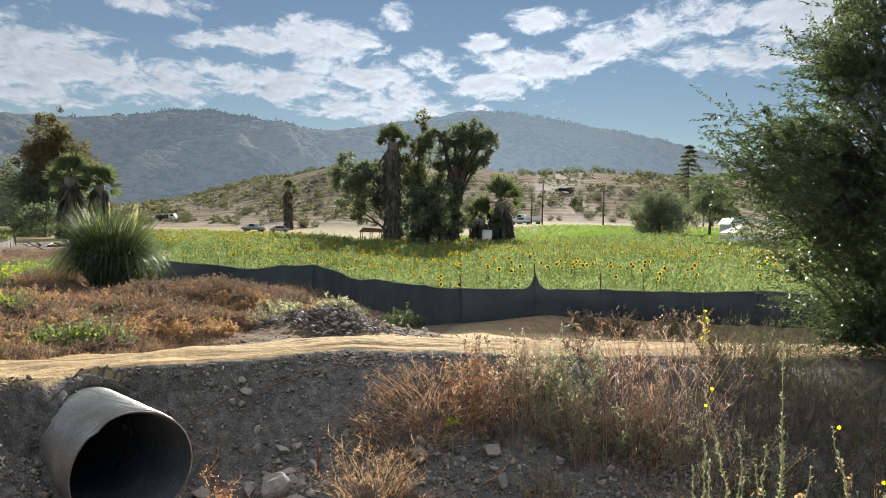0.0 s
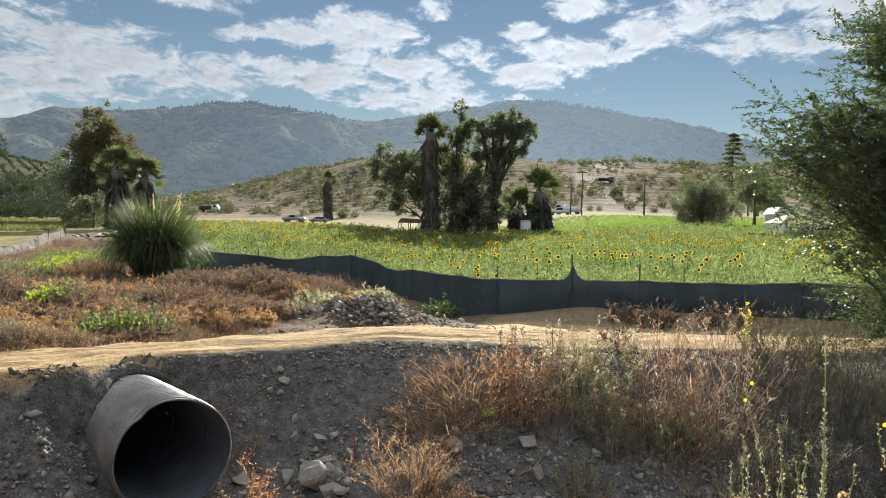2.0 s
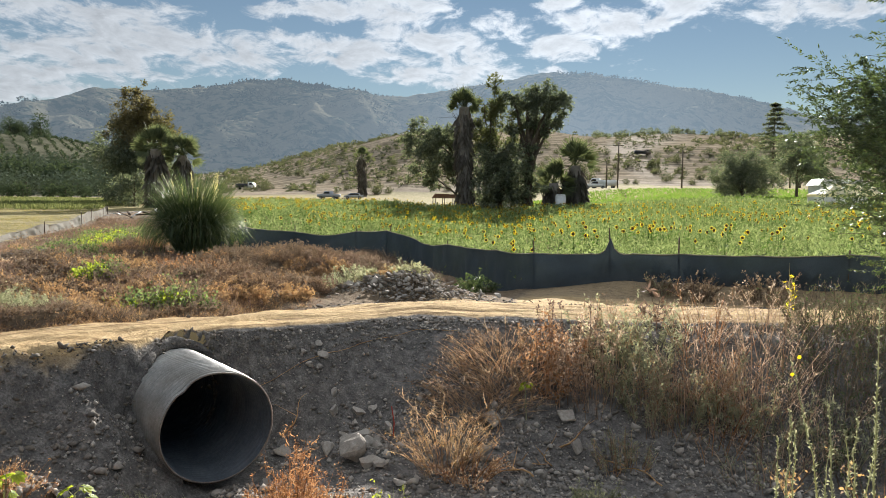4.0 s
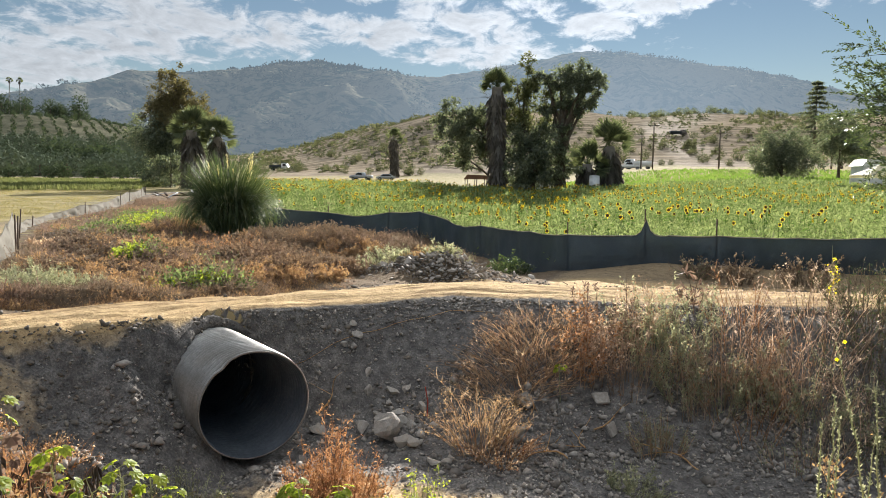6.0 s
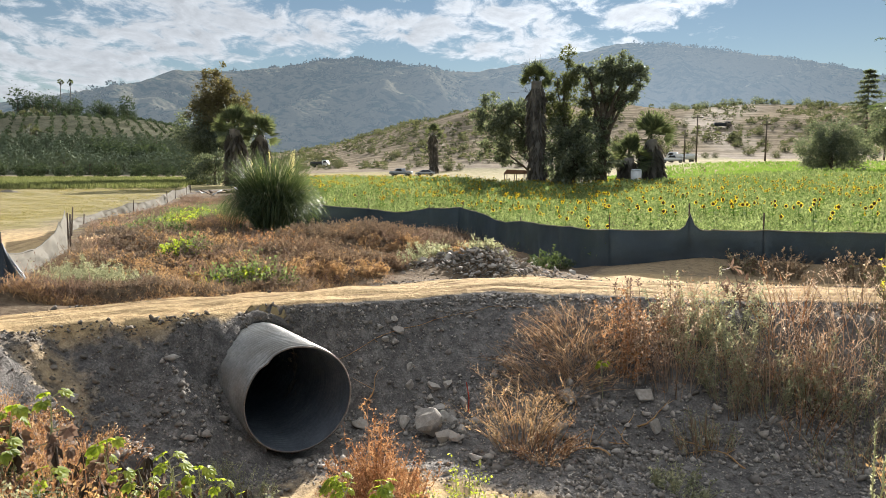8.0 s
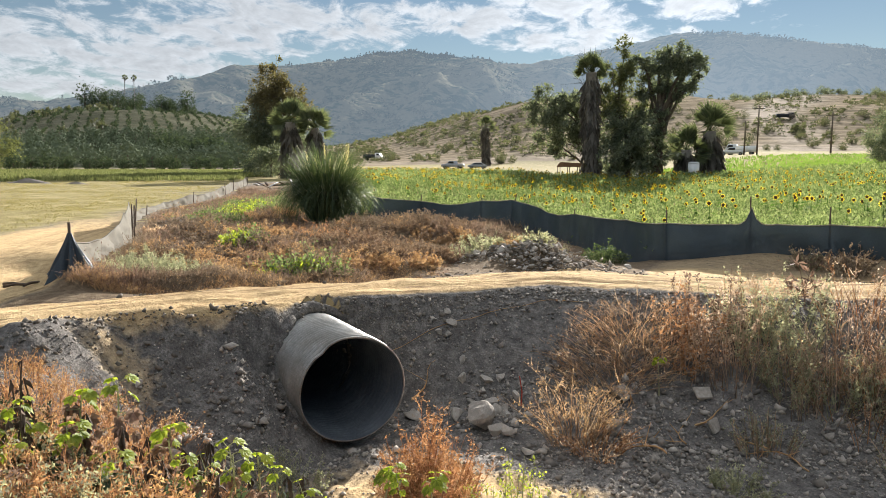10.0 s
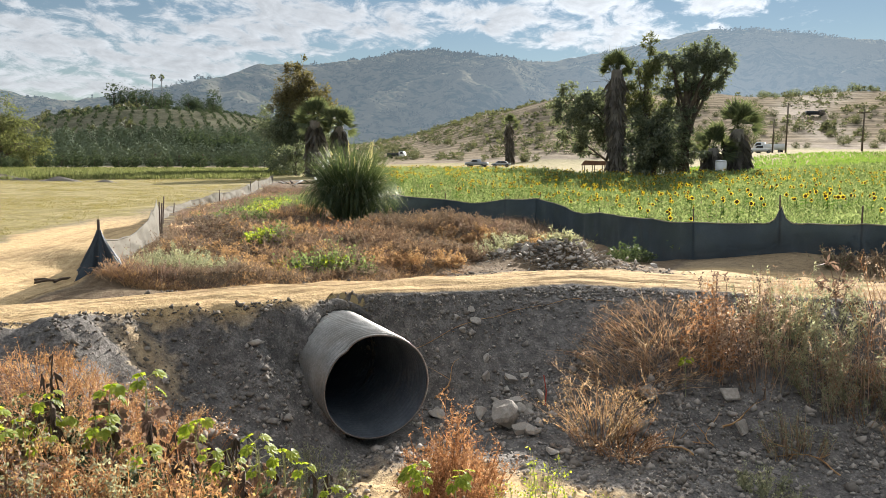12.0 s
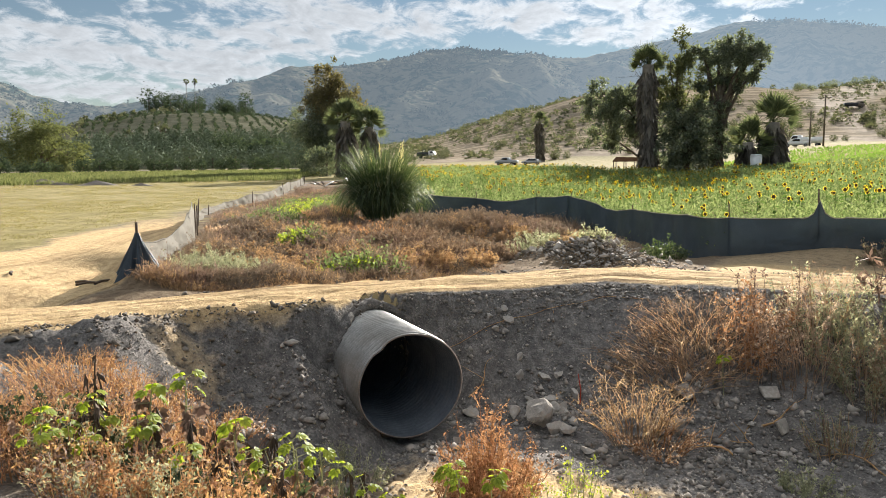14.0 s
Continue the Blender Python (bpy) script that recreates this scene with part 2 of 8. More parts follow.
M_PAMPAS = surface("pampas_blades", [(0.032, 0.055, 0.028), (0.062, 0.088, 0.042), (0.13, 0.15, 0.07)], 0.6, 0.5, 0, 6, island=0.7, through_=0.35)
M_PLUME = surface("pampas_plumes", [(0.42, 0.36, 0.24), (0.52, 0.46, 0.32), (0.62, 0.56, 0.42)], 2, 0.9, 0, 10, island=0.4, through_=0.5)
M_YELLOW = surface("yellow_flowers", [(0.72, 0.58, 0.01), (0.80, 0.66, 0.02), (0.85, 0.72, 0.06)], 3, 0.6, 0, 10, through_=0.4)
M_WHITEPAINT = surface("white_paint", [(0.62, 0.62, 0.60), (0.74, 0.74, 0.72), (0.80, 0.80, 0.78)], 1.0, 0.4, 0.05, 10)
M_DARKPAINT = surface("dark_paint", [(0.02, 0.022, 0.026), (0.035, 0.038, 0.042), (0.05, 0.052, 0.056)], 1.0, 0.35, 0.0, 10)
M_GLASS = surface("dark_car_glass", [(0.01, 0.012, 0.014), (0.015, 0.017, 0.02)], 1.0, 0.08, 0.0, 10, spec=0.6)
M_RUBBER = surface("rubber", [(0.012, 0.012, 0.012), (0.02, 0.02, 0.02)], 5, 0.85, 0.1, 30)
M_CLOD = surface("earth_clods", [(0.10, 0.085, 0.068), (0.165, 0.142, 0.115), (0.26, 0.225, 0.18)], 3, 0.95, 0.5, 30, island=0.6)


M_WILLOW = surface("pale_willow_leaves", [(0.065, 0.075, 0.038), (0.108, 0.118, 0.058), (0.17, 0.175, 0.09)], 0.3, 0.8, 0, 4, island=0.6, through_=0.38, spec=0.1)
M_CH_BROWN = surface("brown_channel_brush", [(0.11, 0.081, 0.059), (0.190, 0.145, 0.107), (0.29, 0.232, 0.176)], 0.6, 0.85, 0, 6, island=0.7, through_=0.26, thru=(1.55, 1.43, 1.15))
M_CH_RUST = surface("rusty_channel_brush", [(0.12, 0.080, 0.055), (0.205, 0.143, 0.099), (0.32, 0.232, 0.163)], 0.6, 0.85, 0, 6, island=0.8, through_=0.28, thru=(1.52, 1.42, 1.13))
M_CH_STRAW = surface("straw_channel_grass", [(0.27, 0.172, 0.095), (0.38, 0.255, 0.145), (0.50, 0.36, 0.22)], 0.6, 0.85, 0, 6, island=0.45, through_=0.34, thru=(1.6, 1.45, 1.05))
M_ORCHARD = surface("orchard_leaves", [(0.070, 0.090, 0.060), (0.115, 0.140, 0.095), (0.18, 0.205, 0.14)], 0.05, 0.9, 0, 1.0, island=0.3, through_=0.04, spec=0.02)
M_CITRUS = surface("citrus_leaves", [(0.034, 0.049, 0.032), (0.056, 0.074, 0.048), (0.092, 0.112, 0.072)], 0.3, 0.9, 0, 3.0, island=0.5, through_=0.22, spec=0.03)
M_VERGE = surface("rank_green_verge", [(0.095, 0.115, 0.045), (0.155, 0.172, 0.070), (0.245, 0.25, 0.115)], 0.1, 0.8, 0, 1.5, island=0.8, through_=0.32, spec=0.05, thru=(1.4, 1.4, 1.0))
M_HILLBUSH = surface("hill_bushes", [(0.052, 0.058, 0.036), (0.088, 0.093, 0.058), (0.14, 0.14, 0.092)], 0.05, 0.7, 0, 1.0, island=0.5, through_=0.3)


# ---- geometry helpers ----
class Soup:
    """Collects many small pieces as arrays and makes one mesh of them."""

    def __init__(self):
        self.v, self.f, self.n = [], {}, 0

    def add(self, verts, faces, mat=0):
        """verts (k, 3), faces (m, 3 or 4) indices into verts"""
        faces = np.asarray(faces, int)
        self.f.setdefault((faces.shape[1], mat), []).append(faces + self.n)
        self.v.append(np.asarray(verts, float))
        self.n += len(verts)

    def strips(self, paths, widths, side, mat=0):
        """paths (n, s, 3), widths (n, s), side (n, 3): flat blades along the paths"""
        n, s, _ = paths.shape
        off = side[:, None, :] * widths[..., None] * 0.5
        v = np.stack([paths - off, paths + off], 2).reshape(-1, 3)
        i = (np.arange(n)[:, None] * s * 2 + np.arange(s - 1)[None] * 2).reshape(-1, 1)
        self.add(v, i + np.array([0, 1, 3, 2]), mat)

    def rods(self, paths, radii, mat=0, sides=3):
        """round stems along the paths: radii (n, s)"""
        n, s, _ = paths.shape
        d = paths[:, -1] - paths[:, 0]
        d = d / (np.linalg.norm(d, axis=1, keepdims=True) + 1e-9)
        a = np.cross(d, np.where(np.abs(d[:, :1]) < 0.9, [[1.0, 0, 0]], [[0, 1.0, 0]]))
        a /= np.linalg.norm(a, axis=1, keepdims=True) + 1e-9
        b = np.cross(d, a)
        ang = np.arange(sides) * 2 * np.pi / sides
        ring = a[:, None] * np.cos(ang)[None, :, None] + b[:, None] * np.sin(ang)[None, :, None]
        v = (paths[:, :, None, :] + ring[:, None] * radii[:, :, None, None]).reshape(-1, 3)
        base = (np.arange(n)[:, None, None] * s + np.arange(s - 1)[None, :, None]) * sides
        k = np.arange(sides)[None, None]
        k2 = (k + 1) % sides
        f = np.stack([base + k, base + k2, base + sides + k2, base + sides + k], -1).reshape(-1, 4)
        self.add(v, f, mat)

    def leaves(self, at, along, normal, length, width, mat=0, fold=0.2):
        """pointed leaves, folded along the midrib: at, along, normal (n, 3); length, width (n,)"""
        n = len(at)
        along = along / (np.linalg.norm(along, axis=1, keepdims=True) + 1e-9)
        side = np.cross(along, normal)
        side /= np.linalg.norm(side, axis=1, keepdims=True) + 1e-9
        up = np.cross(side, along)
        l, w = np.asarray(length)[:, None] * np.ones((n, 1)), np.asarray(width)[:, None] * np.ones((n, 1))
        mid = at + along * l * 0.45
        v = np.stack([at, mid - side * w * 0.5 + up * w * fold, at + along * l, mid + side * w * 0.5 + up * w * fold], 1).reshape(-1, 3)
        i = np.arange(n)[:, None] * 4
        self.add(v, np.concatenate([i + [0, 2, 1], i + [0, 3, 2]], 0), mat)

    def stamp(self, verts, faces, mats, matrices, mat_of=0):
        """copies of one template at many 4x4 matrices"""
        m = np.asarray(matrices)
        v = np.einsum("nij,kj->nki", m[:, :3, :3], verts) + m[:, None, :3, 3]
        k = len(verts)
        off = np.arange(len(m))[:, None, None] * k
        for (size, mat), fs in faces.items():
            self.f.setdefault((size, mat), []).append((off + fs[None]).reshape(-1, size) + self.n)
        self.v.append(v.reshape(-1, 3))
        self.n += len(m) * k

    def mesh(self, name, mats, smooth=False):
        me = bpy.data.meshes.new(name)
        v = np.concatenate(self.v)
        loops, starts, mi, at = [], [], [], 0
        for (size, mat), fs in self.f.items():
            f = np.concatenate(fs)
            loops.append(f.ravel())
            starts.append(at + np.arange(len(f)) * size)
            mi.append(np.full(len(f), mat))
            at += f.size
        loops, starts, mi = np.concatenate(loops), np.concatenate(starts), np.concatenate(mi)
        me.vertices.add(len(v)), me.loops.add(len(loops)), me.polygons.add(len(starts))
        me.vertices.foreach_set("co", v.ravel().astype(np.float32))
        me.loops.foreach_set("vertex_index", loops.astype(np.int32))
        me.polygons.foreach_set("loop_start", starts.astype(np.int32))
        me.polygons.foreach_set("material_index", mi.astype(np.int32))
        for m in mats:
            me.materials.append(m)
        me.update(calc_edges=True)
        if smooth:
            me.polygons.foreach_set("use_smooth", np.ones(len(starts), bool))
        return me

    def only(self, mat):
        """the pieces of one material, as a Soup of their own"""
        v = np.concatenate(self.v)
        out = Soup()
        for (size, m), fs in self.f.items():
            if m == mat:
                f = np.concatenate(fs)
                used, inv = np.unique(f, return_inverse=True)
                out.add(v[used], inv.reshape(f.shape))
        return out

    def template(self):
        return np.concatenate(self.v), {k: np.concatenate(f) for k, f in self.f.items()}


def thing(name, at, label, category, group="", kind=""):
    ob = new(name)
    ob.location = at
    ob.empty_display_size = 0.2
    return tagged(ob, label, category, group, kind)


def child(name, mesh, parent, label=""):
    """A mesh given in the parent's own coordinates."""
    ob = new(name, mesh)
    ob.parent = parent
    return tagged(ob, label)


def part(name, bm, material, parent, label="", smooth=True):
    me = bpy.data.meshes.new(name)
    bm.to_mesh(me)
    bm.free()
    me.materials.append(material)
    for p in me.polygons:
        p.use_smooth = smooth
    return child(name, me, parent, label)


def loose(name, mesh, at, label, category, group="", kind=""):
    ob = new(name, mesh)
    ob.location = at
    return tagged(ob, label, category, group, kind)


def rng(seed):
    return np.random.default_rng(seed)


def unit(r, n):
    v = r.normal(size=(n, 3))
    return v / np.linalg.norm(v, axis=1, keepdims=True)


def smooth01(a, lo, hi):
    t = np.clip((np.asarray(a, float) - lo) / (hi - lo), 0, 1)
    return t * t * (3 - 2 * t)


def bumps(x, y, size, seed=0):
    """Smooth value noise on a plan, about -1 to 1."""
    x, y = np.asarray(x, float) / size + seed * 17.3, np.asarray(y, float) / size + seed * 9.1
    xi, yi = np.floor(x), np.floor(y)
    fx, fy = x - xi, y - yi
    fx, fy = fx * fx * (3 - 2 * fx), fy * fy * (3 - 2 * fy)

    def h(a, b):
        s = np.sin(a * 127.1 + b * 311.7 + seed * 74.7) * 43758.5453
        return (s - np.floor(s)) * 2 - 1
    return (h(xi, yi) * (1 - fx) + h(xi + 1, yi) * fx) * (1 - fy) + (h(xi, yi + 1) * (1 - fx) + h(xi + 1, yi + 1) * fx) * fy


# ---- the lie of the land ----
EDGE_X = [-40, -9.5, -6.85, -6.18, -5.37, -4.94, -4.51, -4.3, -4.0, -3.5, -2.9, -2.17, -1.59, 0.4, 3, 7, 40]
EDGE_Y = [-20, 3.0, 5.3, 6.1, 7.0, 7.55, 8.3, 8.95, 9.5, 10.1, 10.6, 11.4, 11.8, 11.7, 11.8, 12, 13]
PIPE_MOUTH, PIPE_YAW, PIPE_R = Vector((-3.27, 7.62, -0.92)), 45.0, 0.625
PIPE_AXIS = Vector((-math.sin(radians(PIPE_YAW)), math.cos(radians(PIPE_YAW)), 0.0))


def road_edge(x):
    return np.interp(x, EDGE_X, EDGE_Y)


def far_rise(yaw):
    """Height of the hills about 450 m off, by azimuth in degrees left of +y."""
    return np.interp(yaw, [-180, -60, -35, -14, -2, 9, 14, 20, 25, 29, 31, 34, 38, 42, 45, 48, 53, 60, 180], [10, 30, 34, 34, 41, 42, 32, 15, 9, 19, 26.5, 32.5, 35.5, 33.5, 28.5, 21, 13, 8, 10])


def ground(x, y):
    x, y = np.asarray(x, float), np.asarray(y, float)
    r = np.hypot(x, y)
    yaw = np.degrees(np.arctan2(-x, y))
    road = -0.3 * smooth01(x, -5.8, -3.0)
    # ditch
    e = road_edge(x) - y + (0.26 * bumps(x, y, 0.75, 26) + 0.12 * bumps(x, y, 0.33, 27)) * smooth01(x, -3.9, -4.5) + 0.05 * bumps(x, y, 0.5, 28)
    wid = np.interp(x, [-9, -6, -5.2, -4.6, -4.2, -3.4, -2.5, -1, 2, 6], [2.0, 2.2, 2.0, 0.9, 0.4, 0.9, 1.7, 2.6, 2.8, 3.5])
    s1 = smooth01(e, -0.05, 1.0 * wid)
    s1 = 0.5 * s1 + 0.5 * np.clip(e / wid, 0, 1)
    s2 = smooth01(x + 0.5 * (y - 6), -6.1, -3.9)
    s3 = smooth01(y, 2.2 - 0.05 * x, 5.4 - 0.05 * x)
    s4 = 1 - 0.5 * smooth01(x, 3.0, 9.0)
    cut = s1 * s2 * s3 * s4
    near = road * smooth01(y, 3, 7) - 1.25 * cut - 0.10 * s3 * s1
    near = near + cut * (0.08 * bumps(x, y, 0.9, 1) + 0.06 * bumps(x, y, 0.35, 2) + 0.03 * bumps(x, y, 0.19, 4)) + 0.03 * bumps(x, y, 0.5, 3) * smooth01(e, -0.3, 0.6)
    near = near - 0.04 * smooth01(e, -0.35, 0.0) * smooth01(e, 0.5, 0.1) + 0.05 * smooth01(e, -0.9, -0.3) * smooth01(e, 0.1, -0.3)
    near = near + (0.24 * bumps(x, y, 0.75, 13) + 0.12 * bumps(x, y, 0.32, 14) + 0.04 * bumps(x, y, 0.17, 17)) * smooth01(x, -3.9, -4.5) * smooth01(e, 0.0, 0.3) * smooth01(e, 3.0, 1.6)
    near = near + 0.012 * bumps((x + y) * 0.45, e * 6.0, 1.0, 15) * smooth01(e, 0.0, -0.3) * smooth01(e, -4.5, -3.2)
    # spurs of earth running down the bank beside the pipe
    for spur in (((-6.0, 6.75, -0.05), (-5.44, 6.51, -0.28), (-5.12, 6.25, -0.62), (-4.9, 6.0, -0.95)), ((-5.35, 7.3, -0.07), (-4.81, 7.34, -0.33), (-4.56, 7.14, -0.56), (-4.48, 6.8, -0.86))):
        for (xa, ya, za), (xb, yb, zb) in zip(spur[:-1], spur[1:]):
            k = np.clip(((x - xa) * (xb - xa) + (y - ya) * (yb - ya)) / ((xb - xa) ** 2 + (yb - ya) ** 2), 0, 1)
            off = np.hypot(x - xa - k * (xb - xa), y - ya - k * (yb - ya)) + 0.05 * bumps(x, y, 0.22, 19)
            lump = 0.07 * bumps(x, y, 0.35, 32) + 0.05 * bumps(x, y, 0.18, 33)
            near = np.maximum(near, za + (zb - za) * k - 0.95 * np.maximum(off, 0) + lump - 0.03)
    near = near + (0.07 * bumps(x, y, 0.42, 35) + 0.055 * bumps(x, y, 0.2, 36)) * smooth01(e, -0.35, 0.1) * smooth01(e, 1.5, 0.8) * smooth01(x, -3.7, -4.3)
    # a slumped block of earth and rubble benches below it
    for cx, cy, rx, ry, top in ((-5.45, 5.75, 0.5, 0.45, -0.62), (-4.75, 5.95, 0.55, 0.35, -0.95)):
        q = np.hypot((x - cx) / rx, (y - cy) / ry) + 0.18 * bumps(x, y, 0.3, 29)
        near = np.maximum(near, top - 0.08 * q - 0.75 * np.maximum(q - 1, 0) + 0.05 * bumps(x, y, 0.22, 30))
    near = near + 0.16 * np.exp(-((x + 1.0) / 1.6) ** 2 - ((y - 6.6) / 1.1) ** 2)
    # wheel ruts along the road
    for c, wd in ((-1.0, 0.13), (-2.1, 0.16), (-0.55, 0.10)):
        near = near - 0.06 * np.exp(-((e - c + 0.25 * bumps(x, y, 2.5, 5)) / wd) ** 2) * smooth01(x, -9, -6)
    near = near + 0.02 * bumps(x, y, 1.2, 6) + 0.012 * bumps(x, y, 0.3, 7)
    # land past the road
    back = -0.12 - 0.38 * smooth01(x, -9, -2) - 0.35 * smooth01(y, 13, 20) * smooth01(x, -14, -10) * smooth01(x, 1.5, -1)
    back = back + (0.17 * bumps(x, y, 2.2, 8) + 0.13 * bumps(x, y, 0.9, 18)) * smooth01(x, 1, -2) * smooth01(x, -15, -9) + 0.03 * bumps(x, y, 0.6, 9)
    back = back + 0.44 * np.exp(-((x + 2.45) / 1.35) ** 2 - ((y - 15.75) / 0.85) ** 2) + 0.12 * np.exp(-((x + 4.3) / 1.2) ** 2 - ((y - 13.6) / 0.5) ** 2)
    back = back + 0.22 * np.exp(-((x + 6.4) / 2.6) ** 2 - ((y - 21.0) / 1.7) ** 2)
    back = back + 0.25 * np.exp(-((x + 9.4) / 2.0) ** 2 - ((y - 15.0) / 2.2) ** 2)
    back = back + 0.24 * smooth01(x, 0.8, 3.2) * smooth01(y, 16.3, 17.7)
    past = smooth01(e, -1.7, -3.4)
    z = near * (1 - past) + back * past
    # windrow of scraped earth along the far side of the road
    rx, ry = [-10.4, -9.3, -8.2, -7.0, -6.0, -4.9], [9.6, 9.25, 9.1, 9.6, 10.4, 11.6]
    crest = np.interp(x, rx, ry)
    z = z + (0.15 + 0.10 * bumps(x, y, 0.7, 34)) * np.exp(-((y - crest) / 0.2) ** 2) * smooth01(x, -10.4, -9.6) * smooth01(x, -4.9, -5.8)
    z = z + 0.68 * smooth01(r, 24, 80) + 0.6 * smooth01(r, 80, 200)
    z = z + 1.6 * smooth01(x, 2, 26) * smooth01(y, 45, 100)
    z = z + 2.0 * smooth01(x, 0, 13) * smooth01(r, 108, 158)
    hill = far_rise(yaw) * smooth01(r, 170, 470) * (1 - 0.85 * smooth01(r, 520, 900))
    z = z + hill * (1 + 0.10 * bumps(x, y, 60, 11)) + 1.6 * bumps(x, y, 35, 12) * smooth01(r, 200, 320)
    return z


def in_pipe(x, y):
    dx, dy = np.asarray(x) - PIPE_MOUTH.x, np.asarray(y) - PIPE_MOUTH.y
    return (np.abs(dx * PIPE_AXIS.y - dy * PIPE_AXIS.x) < PIPE_R + 0.03) & (dx * PIPE_AXIS.x + dy * PIPE_AXIS.y > -0.12) & (dx * PIPE_AXIS.x + dy * PIPE_AXIS.y < 1.62)


def on_ground(x, y):
    return float(ground(x, y))


def land_materials():
    m = bpy.data.materials.new("land")
    m.use_nodes = True
    nt = m.node_tree
    N, L = nt.nodes.new, nt.links.new
    b = nt.nodes["Principled BSDF"]
    tc = N("ShaderNodeTexCoord")

    def tex(scale, detail=6, rough=0.6):
        n = N("ShaderNodeTexNoise")
        n.inputs["Scale"].default_value, n.inputs["Detail"].default_value, n.inputs["Roughness"].default_value = scale, detail, rough
        L(tc.outputs["Object"], n.inputs["Vector"])
        return n.outputs[0]

    def ramp(fac, cols, lo=0.36, hi=0.64):
        n = N("ShaderNodeValToRGB")
        el = n.color_ramp.elements
        while len(el) < len(cols):
            el.new(0.5)
        for i, c in enumerate(cols):
            el[i].position, el[i].color = lo + (hi - lo) * i / (len(cols) - 1), (*c, 1)
        L(fac, n.inputs[0])
        return n.outputs[0]

    def mix(fac, a, c):
        n = N("ShaderNodeMixRGB")
        L(fac, n.inputs[0]), L(a, n.inputs[1]), L(c, n.inputs[2])
        return n.outputs[0]

    big, mid, fine = tex(0.9), tex(7.0), tex(38.0, 5, 0.7)
    s = N("ShaderNodeMath")
    s.operation, s.inputs[1].default_value = "MULTIPLY_ADD", 0.5
    h = N("ShaderNodeMath")
    h.operation, h.inputs[1].default_value = "MULTIPLY", 0.5
    L(mid, h.inputs[0]), L(fine, s.inputs[0]), L(h.outputs[0], s.inputs[2])
    grain = s.outputs[0]
    soil = ramp(grain, [(0.080, 0.0735, 0.0675), (0.156, 0.143, 0.129), (0.305, 0.278, 0.248)])
    sand = ramp(grain, [(0.38, 0.268, 0.138), (0.545, 0.392, 0.208), (0.665, 0.505, 0.29)])
    straw = ramp(grain, [(0.10, 0.072, 0.046), (0.18, 0.132, 0.085), (0.29, 0.225, 0.15)])
    green = ramp(tex(0.8, 10, 0.8), [(0.185, 0.158, 0.066), (0.29, 0.243, 0.112), (0.40, 0.33, 0.18)], 0.36, 0.64)
    att = N("ShaderNodeVertexColor")
    att.layer_name = "cover"
    sep = N("ShaderNodeSeparateColor")
    L(att.outputs[0], sep.inputs[0])

    def edge(ch):
        """a ragged border for a cover"""
        a, c = N("ShaderNodeMath"), N("ShaderNodeMapRange")
        a.operation, a.inputs[1].default_value = "MULTIPLY_ADD", 0.5
        L(mid, a.inputs[0]), L(sep.outputs[ch], a.inputs[2])
        c.inputs["From Min"].default_value, c.inputs["From Max"].default_value = 0.6, 0.9
        L(a.outputs[0], c.inputs["Value"])
        return c.outputs[0]

    dry = ramp(tex(0.11, 12, 0.85), [(0.13, 0.112, 0.080), (0.235, 0.195, 0.140), (0.36, 0.30, 0.22)], 0.40, 0.60)
    run, rsep, rv, rn = N("ShaderNodeVertexColor"), N("ShaderNodeSeparateColor"), N("ShaderNodeCombineXYZ"), N("ShaderNodeTexNoise")
    run.layer_name = "run"
    L(run.outputs[0], rsep.inputs[0]), L(rsep.outputs[0], rv.inputs[0]), L(rsep.outputs[1], rv.inputs[1])
    L(rv.outputs[0], rn.inputs["Vector"])
    rn.inputs["Scale"].default_value, rn.inputs["Detail"].default_value, rn.inputs["Roughness"].default_value = 3.6, 5, 0.65
    # dark streaks along the road: wheel wear, with thin rut shadows painted in
    track = ramp(rn.outputs[0], [(0.42, 0.39, 0.37), (0.90, 0.88, 0.86), (1.0, 1.0, 1.0), (1.15, 1.15, 1.13)], 0.38, 0.64)
    streaked = N("ShaderNodeMixRGB")
    streaked.blend_type = "MULTIPLY"
    L(rsep.outputs[2], streaked.inputs[0])
    L(sand, streaked.inputs[1]), L(track, streaked.inputs[2])
    col = mix(edge(0), soil, streaked.outputs[0])
    col = mix(edge(1), col, straw)
    col = mix(edge(2), col, green)
    olive = ramp(tex(0.08, 12, 0.8), [(0.050, 0.056, 0.036), (0.088, 0.092, 0.062), (0.14, 0.138, 0.098)], 0.38, 0.62)
    # pale contour paths across the dry slopes
    dist, wob, ring, band = N("ShaderNodeVectorMath"), N("ShaderNodeMath"), N("ShaderNodeMath"), N("ShaderNodeMapRange")
    dist.operation, wob.operation, ring.operation = "LENGTH", "MULTIPLY_ADD", "PINGPONG"
    wob.inputs[1].default_value, ring.inputs[1].default_value = 26.0, 5.5
    L(tc.outputs["Object"], dist.inputs[0]), L(tex(0.02, 3, 0.5), wob.inputs[0]), L(dist.outputs["Value"], wob.inputs[2])
    L(wob.outputs[0], ring.inputs[0]), L(ring.outputs[0], band.inputs["Value"])
    band.inputs["From Min"].default_value, band.inputs["From Max"].default_value, band.inputs["To Max"].default_value = 2.2, 0.3, 0.75
    path = N("ShaderNodeRGB")
    path.outputs[0].default_value = (0.40, 0.325, 0.235, 1)
    dry = mix(band.outputs[0], dry, path.outputs[0])
    col = mix(att.outputs["Alpha"], col, mix(edge(2), dry, olive))
    L(col, b.inputs["Base Color"])
    b.inputs["Roughness"].default_value = 1.0
    gloss = N("ShaderNodeMath")
